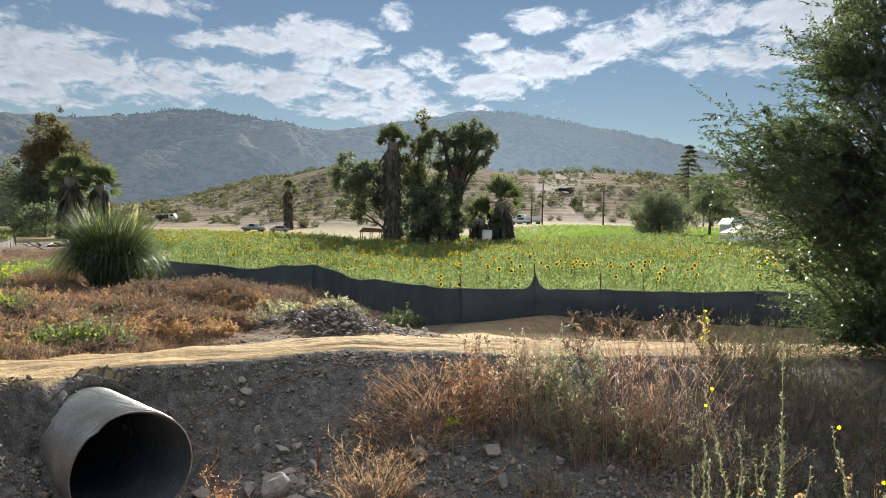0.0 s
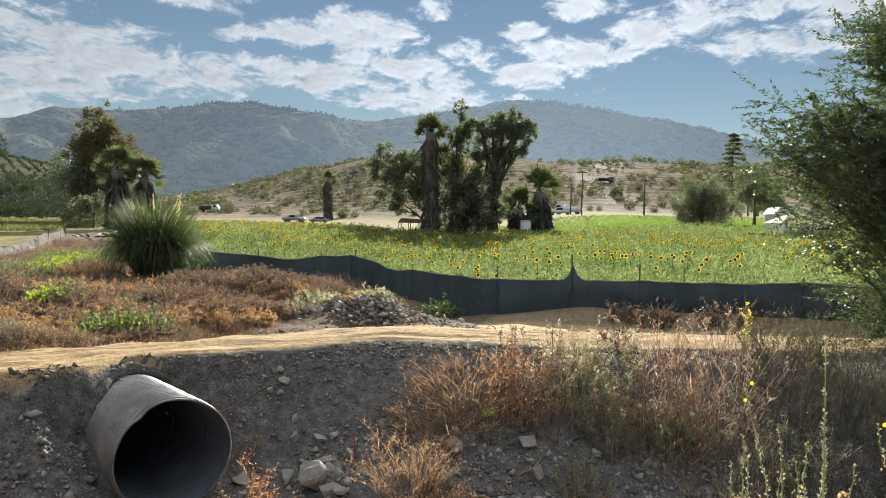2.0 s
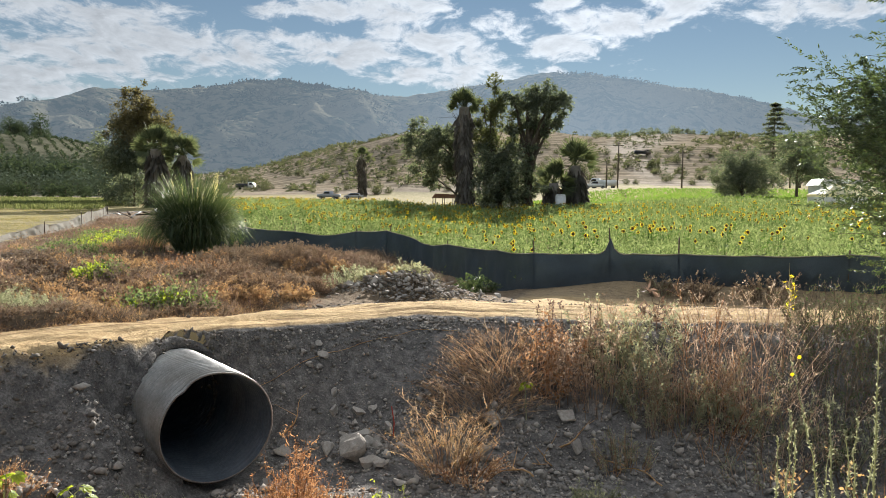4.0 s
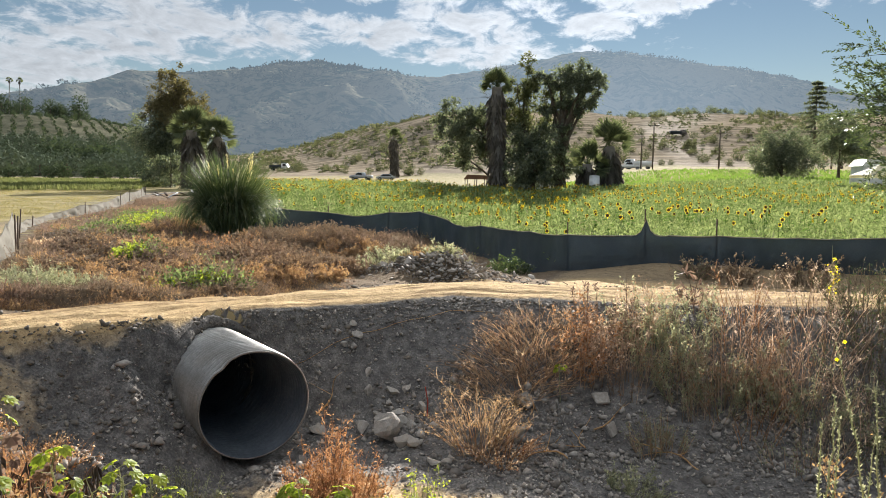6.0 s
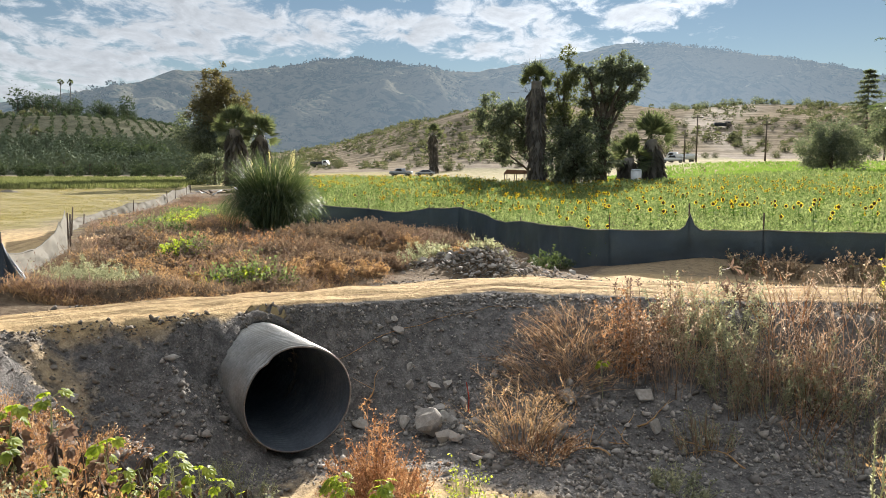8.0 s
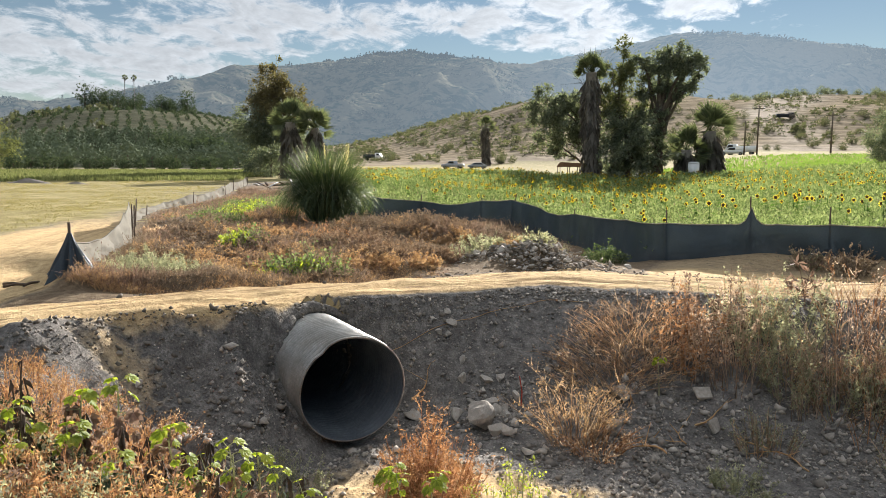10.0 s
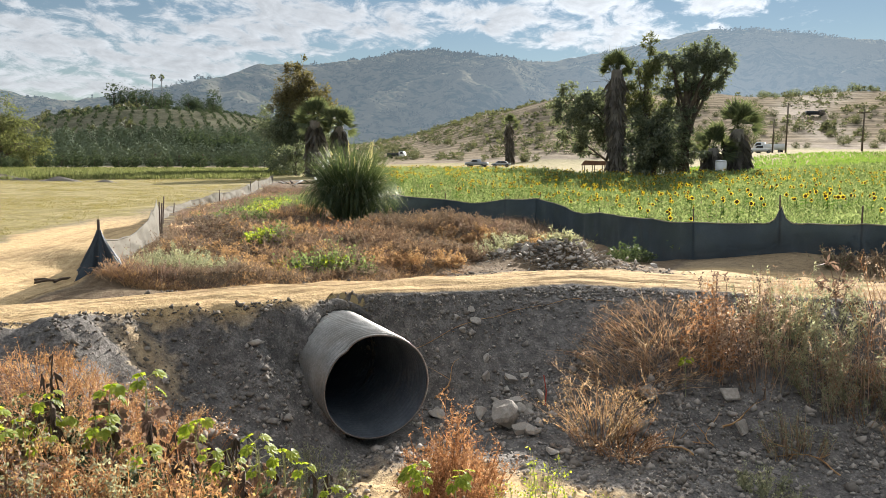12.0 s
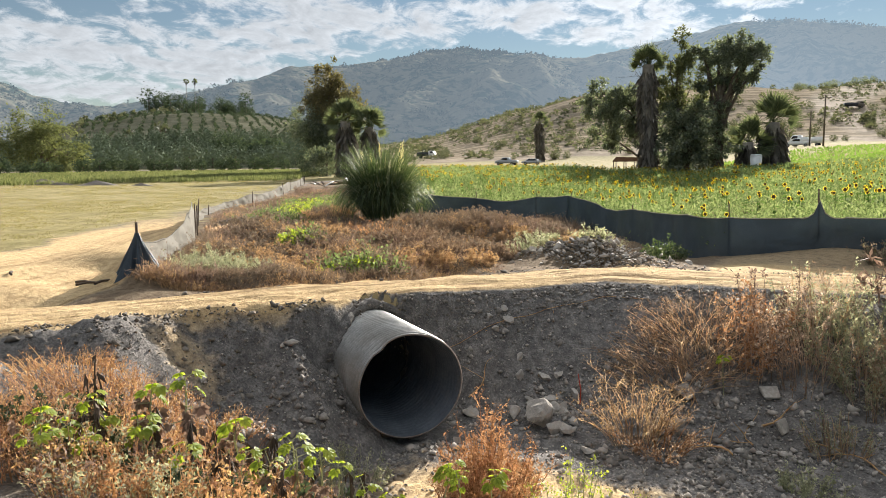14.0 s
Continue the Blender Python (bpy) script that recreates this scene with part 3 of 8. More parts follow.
    gloss.operation, gloss.inputs[1].default_value, gloss.inputs[2].default_value = "MULTIPLY_ADD", -0.05, 0.05
    L(att.outputs["Alpha"], gloss.inputs[0]), L(gloss.outputs[0], b.inputs["Specular IOR Level"])
    bp, bp2 = N("ShaderNodeBump"), N("ShaderNodeBump")
    bp.inputs["Strength"].default_value, bp.inputs["Distance"].default_value = 0.8, 0.06
    bp2.inputs["Strength"].default_value, bp2.inputs["Distance"].default_value = 0.9, 0.02
    bp0 = N("ShaderNodeBump")
    bp0.inputs["Strength"].default_value, bp0.inputs["Distance"].default_value = 1.0, 0.1
    rh = N("ShaderNodeMath")
    rh.operation = "MULTIPLY"
    L(rn.outputs[0], rh.inputs[0]), L(rsep.outputs[2], rh.inputs[1])
    L(rh.outputs[0], bp0.inputs["Height"]), L(bp0.outputs[0], bp.inputs["Normal"])
    L(mid, bp.inputs["Height"]), L(fine, bp2.inputs["Height"])
    L(bp.outputs[0], bp2.inputs["Normal"]), L(bp2.outputs[0], b.inputs["Normal"])
    return m


def axis_steps(lo, hi, step, far_lo, far_hi, grow=1.06):
    a = list(np.arange(lo, hi + step / 2, step))
    d, v = step, hi
    while v < far_hi:
        d *= grow
        v += d
        a.append(v)
    d, v, left = step, lo, []
    while v > far_lo:
        d *= grow
        v -= d
        left.append(v)
    return np.array(left[::-1] + a)


PIPE_JOINT = []


def build_land():
    xs = axis_steps(-8.5, 3.5, 0.09, -3800, 3800, 1.075)
    ys = axis_steps(4.5, 13.0, 0.085, -3800, 3800, 1.062)
    X, Y = np.meshgrid(xs, ys)
    Z = ground(X, Y)
    nx, ny = len(xs), len(ys)
    i = (np.arange(ny - 1)[:, None] * nx + np.arange(nx - 1)[None]).ravel()
    faces = np.stack([i, i + 1, i + nx + 1, i + nx], 1)
    v = np.stack([X.ravel(), Y.ravel(), Z.ravel()], 1)
    # the ground is open where the pipe runs
    rel = v - np.array(PIPE_MOUTH)
    ax = np.array(PIPE_AXIS)
    along, lat = rel @ ax, rel[:, 0] * ax[1] - rel[:, 1] * ax[0]
    crown = PIPE_MOUTH.z + np.sqrt(np.clip((PIPE_R + 0.05) ** 2 - lat ** 2, 0, 1))
    hump = (np.abs(lat) < PIPE_R + 0.04) & (along > 1.7) & (along < 3.3)
    v[hump, 2] = np.maximum(v[hump, 2], crown[hump])
    rel[:, 2] = v[:, 2] - PIPE_MOUTH.z
    depth = np.where((along > 0.02) & (along < 3.3), PIPE_R - np.hypot(lat, rel[:, 2]), -1.0)
    faces = faces[~(depth[faces] > 0.03).any(1)]
    sp = Soup()
    sp.add(v, faces)
    me = sp.mesh("ground", [land_materials()], smooth=True)
    x, y, z = v.T
    e = road_edge(x) - y
    r, yaw = np.hypot(x, y), np.degrees(np.arctan2(-x, y))
    cover = np.zeros((len(v), 4), np.float32)
    sand = np.where(x < -4.5, smooth01(e, 0.5, -0.25), smooth01(e, 0.0, -0.3)) * (1 - smooth01(e, -2.4, -3.3) * smooth01(x, 0.5, -0.5) * smooth01(x, -9.3, -8.3)) * smooth01(e, -8, -6)
    track = np.interp(y, [3, 9, 11.8, 15.1, 18.3, 21.5, 26.4, 33.3, 42.8, 60], [-15, -14.4, -14.6, -16.5, -17.7, -18.7, -20.9, -23.3, -27.6, -36])
    fence_l = np.interp(y, [9.5, 13.65, 17.85, 21.9, 25.4, 28, 34.5, 39, 47], [-8.85, -11.2, -14.5, -17.3, -19.0, -19.6, -22.1, -24.4, -28.2])
    sand = np.where(x < fence_l - 0.2, (0.45 + 0.35 * smooth01(r, 32, 15)) * smooth01(x - track + 0.5 * bumps(x, y, 1.6, 22), -0.6, 0.5), sand)
    sand = np.where((y > 2) & (r < 60), sand, 0)
    # less sand along the fence foot: the fence's grey shadow painted into the ground
    sand = sand * (1 - 0.45 * smooth01(y - fence_y(x), -2.7, -1.7) * smooth01(x, -1.5, 0.0))
    lane = (r > 142) & (r < 148) & (yaw < 2) & (yaw > -40)
    sand = np.where(lane, 1.0, sand)
    for c, wd in ((-1.0, 0.09), (-2.1, 0.10), (-0.45, 0.07), (-0.75, 0.06), (-1.45, 0.07), (-1.8, 0.06), (-2.45, 0.08)):
        sand = sand * (1 - 0.60 * np.exp(-((e - c + 0.25 * bumps(x, y, 2.5, 5)) / wd) ** 2) * np.clip(0.5 + 0.6 * bumps(x, y, 1.1, 16 + int(c * -20)), 0, 1) * smooth01(r, 22, 16))
    # sandy ditch floor, laid strong to paint in its patch of sun
    sand = np.maximum(sand, 1.0 * np.exp(-((x + 1.4) / 2.0) ** 2 - ((y - 6.4) / 1.1) ** 2))
    sand = np.maximum(sand, 0.52 * np.exp(-((x + 5.4) / 0.8) ** 2 - ((y - 6.3) / 0.55) ** 2))
    cover[:, 0] = sand
    wild = smooth01(e, -2.4, -3.2) * (x > fence_l) * smooth01(r, 200, 30) + smooth01(r, 150, 170) + 0.5 * smooth01(y, 4.5, 3)
    wild = np.where((yaw > 27) & (r > 165), 0.0, wild) + 0.8 * np.exp(-((x + 2.2) / 1.2) ** 2 - ((y - 6.8) / 0.9) ** 2)
    cover[:, 1] = np.clip(wild * (1 - sand), 0, 1)
    field = smooth01(y - fence_y(x), 0.3, 1.2) * smooth01(r, 230, 200) * (x > -0.5 * y) * (y > 15)
    lawn = (x < fence_l) * smooth01(r, 160, 145) * (y > 5) * (1 - sand)
    bare = 0.80 + 0.2 * bumps(x, y, 9, 20) + 0.2 * bumps(x, y, 2.5, 21)
    cover[:, 2] = np.clip(np.maximum(field, lawn * np.clip(bare + smooth01(r, 60, 75), 0, 1)), 0, 1)
    cover[:, 3] = np.where(yaw > 27, smooth01(r, 160, 175), smooth01(r, 190, 235))
    cover[:, 2] = np.where((r > 165) & (yaw > 24), smooth01(yaw, 25, 28) * (1 - 0.38 * smooth01(r, 285, 297)), np.where(r > 205, 0.0, cover[:, 2]))
    trail = np.exp(-((yaw + 9.6 + 1.1 * np.sin(r / 30)) / 1.0) ** 2) * smooth01(r, 235, 250) * smooth01(r, 430, 380)
    cover[:, 3] = cover[:, 3] * (1 - 0.8 * trail)
    cover[:, 0] = np.maximum(cover[:, 0], 0.9 * trail)
    a = me.color_attributes.new("cover", "FLOAT_COLOR", "POINT")
    a.data.foreach_set("color", cover.ravel())
    lanes = np.zeros((len(v), 4), np.float32)
    lanes[:, 0], lanes[:, 1] = e + 0.25 * bumps(x, y, 2.5, 5) * smooth01(r, 40, 20), 0.09 * (x + 0.5 * y)
    wide = x < fence_l
    lanes[wide, 0] = 0.5 * (x - track)[wide]
    lanes[:, 2] = smooth01(e, 0.15, -0.1) * smooth01(e, -4.2, -3.0) * smooth01(y, 2, 4) + 0.6 * wide * smooth01(y, 4, 7) * smooth01(r, 40, 25)
    a = me.color_attributes.new("run", "FLOAT_COLOR", "POINT")
    a.data.foreach_set("color", lanes.ravel())
    ob = new("ground", me)
    tagged(ob, "bare tan dirt, dark ditch soil and green fields", "ground", kind="structure")
    fi = np.linspace(radians(-50), radians(230), 90)
    rad = PIPE_R + 0.06
    px, py, pz = [], [], []
    for a in fi:
        k = np.linspace(0.0, 2.6, 400)
        qx, qy = PIPE_MOUTH.x + ax[0] * k + ax[1] * math.cos(a) * rad, PIPE_MOUTH.y + ax[1] * k - ax[0] * math.cos(a) * rad
        qz = PIPE_MOUTH.z + math.sin(a) * rad
        h = np.argmax(ground(qx, qy) > qz - 0.01)
        px.append(qx[h]), py.append(qy[h]), pz.append(qz)
    path = np.stack([np.array(px), np.array(py), np.array(pz)], 1)
    for k in range(3):
        path[1:-1] = (path[:-2] + 2 * path[1:-1] + path[2:]) / 4
    thick = 0.075 + 0.025 * bumps(fi * 4, fi * 0, 0.8, 23) + 0.02 * bumps(fi * 14, fi * 0, 0.8, 24)
    sp = Soup()
    sp.rods(path[None], thick[None], sides=10)
    PIPE_JOINT.append(path)
    ob = new("trim", sp.mesh("trim", [me.materials[0]], smooth=True))
    tagged(ob, "dark soil packed round the culvert in the bank", "soil", kind="structure")


# right-hand cloth fence, from behind the pampas clump to past the near tree: x, y, top above the ground, rise of the stake over it (0: no stake)
FENCE = [(-12.2, 25.6, 0.85, 0.1), (-9.85, 25.35, 0.95, 0.12), (-8.35, 26.47, 0.85, 0.22), (-7.2, 27.25, 0.78, 0), (-6.24, 27.65, 0.93, 0.15), (-5.0, 27.6, 1.03, 0.22), (-3.55, 25.3, 1.0, 0), (-2.14, 22.8, 1.03, 0.1), (-0.5, 19.64, 1.07, 0), (0.5, 18.26, 0.92, 0.32), (1.88, 17.9, 0.74, 0), (2.32, 17.8, 1.12, 0.2), (2.85, 17.66, 0.70, 0), (3.9, 17.48, 0.70, 0.38), (5.65, 17.3, 0.73, 0), (7.6, 17.1, 0.85, 0.1), (10.5, 16.9, 0.85, 0.1), (14, 16.6, 0.9, 0.1)]


def fence_y(x):
    return np.interp(x, [p[0] for p in FENCE], [p[1] for p in FENCE])


build_land()


# ---- mountains ----
def build_mountains():
    m = bpy.data.materials.new("chaparral_mountain")
    m.use_nodes = True
    nt = m.node_tree
    N, L = nt.nodes.new, nt.links.new
    b = nt.nodes["Principled BSDF"]
    tc, n1, n2, rp = N("ShaderNodeTexCoord"), N("ShaderNodeTexNoise"), N("ShaderNodeTexNoise"), N("ShaderNodeValToRGB")
    n1.inputs["Scale"].default_value, n1.inputs["Detail"].default_value, n1.inputs["Roughness"].default_value = 0.006, 8, 0.65
    n2.inputs["Scale"].default_value, n2.inputs["Detail"].default_value = 0.08, 8
    ad = N("ShaderNodeMath")
    ad.operation = "ADD"
    L(tc.outputs["Object"], n1.inputs["Vector"]), L(tc.outputs["Object"], n2.inputs["Vector"])
    L(n1.outputs[0], ad.inputs[0]), L(n2.outputs[0], ad.inputs[1])
    for i, c in enumerate([(0.030, 0.041, 0.030), (0.105, 0.096, 0.068)]):
        rp.color_ramp.elements[i].position, rp.color_ramp.elements[i].color = (0.85, 1.20)[i], (*c, 1)
    L(ad.outputs[0], rp.inputs[0]), L(rp.outputs[0], b.inputs["Base Color"])
    b.inputs["Roughness"].default_value, b.inputs["Specular IOR Level"].default_value = 1.0, 0.0
    bp = N("ShaderNodeBump")
    bp.inputs["Strength"].default_value, bp.inputs["Distance"].default_value = 1.0, 6.0
    L(ad.outputs[0], bp.inputs["Height"]), L(bp.outputs[0], b.inputs["Normal"])
    b.inputs["Emission Color"].default_value = (0.50, 0.61, 0.70, 1)      # haze painted on as emission, rising towards the sun
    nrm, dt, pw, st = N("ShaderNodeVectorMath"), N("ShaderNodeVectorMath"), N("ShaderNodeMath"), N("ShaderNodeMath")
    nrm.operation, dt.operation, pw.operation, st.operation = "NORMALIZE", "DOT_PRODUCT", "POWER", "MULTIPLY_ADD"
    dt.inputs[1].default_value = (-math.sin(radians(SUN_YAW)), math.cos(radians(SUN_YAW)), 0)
    pw.inputs[1].default_value, st.inputs[1].default_value, st.inputs[2].default_value = 22.0, 1.25 * HAZE_GLOW, HAZE_GLOW
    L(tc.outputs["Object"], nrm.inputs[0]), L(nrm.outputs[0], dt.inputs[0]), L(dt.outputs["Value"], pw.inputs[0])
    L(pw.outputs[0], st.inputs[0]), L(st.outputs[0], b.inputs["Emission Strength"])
    # crest height in degrees by azimuth left of +y
    az = [-180, -60, -32, -20.5, -17.5, -14, -10, -5.5, -2, 2, 5, 7.5, 9.5, 12, 15.5, 18.5, 21, 24, 28, 29, 31.7, 34.6, 36.3, 41.7, 44.3, 47, 49.2, 50.4, 52, 56, 62, 75, 180]
    el = [3, 5, 4.2, 6.2, 7.2, 8.0, 8.7, 9.4, 9.6, 8.9, 8.35, 8.0, 7.7, 7.8, 8.25, 8.65, 8.4, 7.8, 7.3, 7.15, 7.0, 5.92, 5.55, 4.9, 4.33, 4.56, 4.86, 5.47, 5.9, 6.4, 5, 4, 3]
    na, nr = 1100, 110
    A = np.linspace(-180, 180, na)
    S = np.linspace(0, 1, nr)
    AA, SS = np.meshgrid(A, S)
    R = 620 + 1500 * SS
    x, y = -np.sin(np.radians(AA)) * R, np.cos(np.radians(AA)) * R
    crest_r = 1500 + 130 * bumps(AA, AA * 0, 9, 31)
    crest = np.interp(AA, az, el)
    crest = np.tan(np.radians(crest)) * crest_r
    up = smooth01(R, 560, crest_r) ** 1.15 * (1 - 0.9 * smooth01(R, crest_r, crest_r + 650))
    spur = 0
    for size, amp, sd in ((300, 0.52, 41), (130, 0.30, 42), (55, 0.13, 43), (28, 0.05, 46)):
        spur = spur + amp * (0.5 - np.abs(bumps(x + 60 * bumps(x, y, 300, 40), y * 0.55, size, sd)))
    flank = 9 * up * np.clip(1 - up, 0, 1) ** 2 * (R < crest_r)
    z = crest * up * (1 + spur * flank * 1.25) + 4 * bumps(x, y, 26, 44) * up + 3.0 * bumps(x, y, 13, 45) * up
    i = (np.arange(nr - 1)[:, None] * na + np.arange(na - 1)[None]).ravel()
    sp = Soup()
    sp.add(np.stack([x.ravel(), y.ravel(), z.ravel() - 4], 1), np.stack([i, i + na, i + na + 1, i + 1], 1))
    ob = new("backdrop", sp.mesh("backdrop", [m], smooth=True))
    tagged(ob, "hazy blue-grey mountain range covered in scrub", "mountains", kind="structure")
    # single trees on the skyline
    r = rng(5)
    sp = Soup()
    yaws = np.r_[r.uniform(8, 36, 700), r.uniform(10, 25, 1100), r.uniform(-18, 8, 400), 18.6, 18.4, 12.0, 12.2, 11.9]
    small = len(yaws) - 5
    for k, yw in enumerate(yaws):
        rr = 1500 + 130 * float(bumps(yw, 0, 9, 31)) + r.uniform(-12, 5)
        hh = math.tan(radians(float(np.interp(yw, az, el)))) * rr
        size = (r.uniform(5.0, 12.0) if 10 < yw < 25 else r.uniform(2.5, 6)) * (0.6 + 0.5 * abs(float(bumps(yw, 0, 1.3, 47)))) if k < small else (7, 7, 11, 9, 10)[k - small]
        n = 16 if k < small else 40
        c = np.array([-math.sin(radians(yw)) * rr, math.cos(radians(yw)) * rr, hh - 4 + size * 0.6])
        p = c + unit(r, n) * r.uniform(0.2, 1, (n, 1)) * [size, size, size * r.uniform(0.5, 1.0)]
        sp.leaves(p, unit(r, n), unit(r, n), np.full(n, size * 0.7), np.full(n, size * 0.5))
    # scrub oaks down the slopes
    ka, kr = r.integers(int(na * 0.43), int(na * 0.65), 5200), r.integers(int(nr * 0.12), int(nr * 0.50), 5200)
    keep = bumps(x[kr, ka], y[kr, ka], 90, 48) + 0.5 * bumps(x[kr, ka], y[kr, ka], 35, 49) + r.normal(0, 0.2, 5200) > 0.1
    ka, kr = ka[keep], kr[keep]
    base = np.stack([x[kr, ka], y[kr, ka], z[kr, ka] - 4], 1) + r.normal(0, 4, (len(ka), 3)) * [1, 1, 0]
    wide = r.uniform(2.0, 5.5, len(ka))
    n = 12
    p = np.repeat(base, n, 0) + unit(r, len(ka) * n) * np.repeat(wide, n)[:, None] * [1, 1, 0.6] + [0, 0, 1.5]
    sp.leaves(p, unit(r, len(p)), unit(r, len(p)), np.repeat(wide, n) * 0.8, np.repeat(wide, n) * 0.6)
    # these trees share the mountain material, painted haze glow included
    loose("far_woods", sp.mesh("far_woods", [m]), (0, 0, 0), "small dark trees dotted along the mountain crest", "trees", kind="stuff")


HAZE_GLOW = 0.095
build_mountains()


# ---- culvert pipe ----
def pipe_steel():
    """zinc with dust in the grooves and brown stains low on the shell"""
    m = surface("galvanised_corrugated_steel", [(0.17, 0.165, 0.15), (0.30, 0.29, 0.265), (0.46, 0.445, 0.405)], 2.2, 0.45, 0.10, 26, metallic=0.35)
    nt = m.node_tree
    N, L = nt.nodes.new, nt.links.new
    b = nt.nodes["Principled BSDF"]
    zinc = b.inputs["Base Color"].links[0].from_socket
    att, sep, groove, dust = N("ShaderNodeVertexColor"), N("ShaderNodeSeparateColor"), N("ShaderNodeMapRange"), N("ShaderNodeMixRGB")
    att.layer_name = "crest"
    L(att.outputs[0], sep.inputs[0]), L(sep.outputs[0], groove.inputs["Value"])
    groove.inputs["From Min"].default_value, groove.inputs["From Max"].default_value = 0.55, 0.1
    groove.inputs["To Max"].default_value = 0.8
    dust.inputs[2].default_value = (0.11, 0.098, 0.082, 1)
    L(groove.outputs[0], dust.inputs[0]), L(zinc, dust.inputs[1])
    stain, nz, low, mul = N("ShaderNodeMixRGB"), N("ShaderNodeTexNoise"), N("ShaderNodeMapRange"), N("ShaderNodeMath")
    nz.inputs["Scale"].default_value, nz.inputs["Detail"].default_value = 5.0, 6
    low.inputs["From Min"].default_value, low.inputs["From Max"].default_value = 0.42, 0.7
    L(nz.outputs[0], low.inputs["Value"])
    mul.operation, mul.inputs[1].default_value = "MULTIPLY", 0.55
    L(low.outputs[0], mul.inputs[0]), L(mul.outputs[0], stain.inputs[0])
    stain.inputs[2].default_value = (0.17, 0.145, 0.115, 1)
    L(dust.outputs[0], stain.inputs[1]), L(stain.outputs[0], b.inputs["Base Color"])
    return m


def build_pipe():
    root = thing("culvert_pipe", PIPE_MOUTH - Vector((0, 0, PIPE_R)), "corrugated galvanised steel culvert with a dented rim in the bank", "pipe")
    pitch, depth, length = 0.074, 0.017, 3.4
    nl, na = int(length / pitch * 8), 80
    s = np.linspace(0, length, nl)
    a = np.linspace(0, 2 * np.pi, na, endpoint=False)
    S, A = np.meshgrid(s, a, indexing="ij")
    # top lip pressed in a little, low side squashed
    dent = -0.03 * np.exp(-((A - 2.2) / 0.12) ** 2 - (S / 0.10) ** 2) + 0.015 * np.exp(-((A - 1.8) / 0.3) ** 2 - (S / 0.2) ** 2)
    cut = 0.02 * np.exp(-((A - 2.15) / 0.18) ** 2)
    ax, right, up = np.array(PIPE_AXIS), np.array((PIPE_AXIS.y, -PIPE_AXIS.x, 0)), np.array((0, 0, 1.0))

    def tube(radius, wave):
        rr = radius + wave * np.cos(2 * np.pi * (S - A / (2 * np.pi) * pitch) / pitch) * smooth01(S, 0, 0.05) + dent
        p = (S + cut * smooth01(S, 0.4, 0))[..., None] * ax + (rr * np.cos(A) * 1.045)[..., None] * right + (rr * np.sin(A) * 0.985)[..., None] * up
        return p + [0, 0, PIPE_R]

    def grid(p, flip=False):
        n, k = p.shape[:2]
        i = (np.arange(n - 1)[:, None] * k + np.arange(k)[None]).ravel()
        j = (np.arange(n - 1)[:, None] * k + (np.arange(k)[None] + 1) % k).ravel()
        f = np.stack([i, j, j + k, i + k], 1)
        return p.reshape(-1, 3), f[:, ::-1] if flip else f
    outer, inner = tube(PIPE_R, depth), tube(PIPE_R - 0.012, depth)
    sp = Soup()
    sp.add(*grid(outer))
    shell = sp.mesh("shell", [pipe_steel()], smooth=True)
    crest = 0.5 + 0.5 * np.cos(2 * np.pi * (S - A / (2 * np.pi) * pitch) / pitch)
    att = shell.color_attributes.new("crest", "FLOAT_COLOR", "POINT")
    att.data.foreach_set("color", np.stack([crest.ravel(), S.ravel() / length, np.sin(A).ravel() * 0.5 + 0.5, np.ones(S.size)], 1).ravel().astype(np.float32))
    child("shell", shell, root)
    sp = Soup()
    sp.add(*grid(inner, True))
    # added disc shuts the far end, in the same dark colour
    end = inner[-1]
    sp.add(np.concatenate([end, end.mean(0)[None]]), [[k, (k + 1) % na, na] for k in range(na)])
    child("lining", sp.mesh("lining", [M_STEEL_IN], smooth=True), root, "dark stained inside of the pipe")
    lip = np.stack([outer[0], outer[0] - ax * 0.006 + (outer[0] - outer[0].mean(0)) * 0.012, inner[0] - ax * 0.006, inner[0]], 0)
    sp = Soup()
    sp.add(*grid(lip))
    child("rim", sp.mesh("rim", [M_RUST], smooth=True), root, "rust-edged cut rim")


build_pipe()


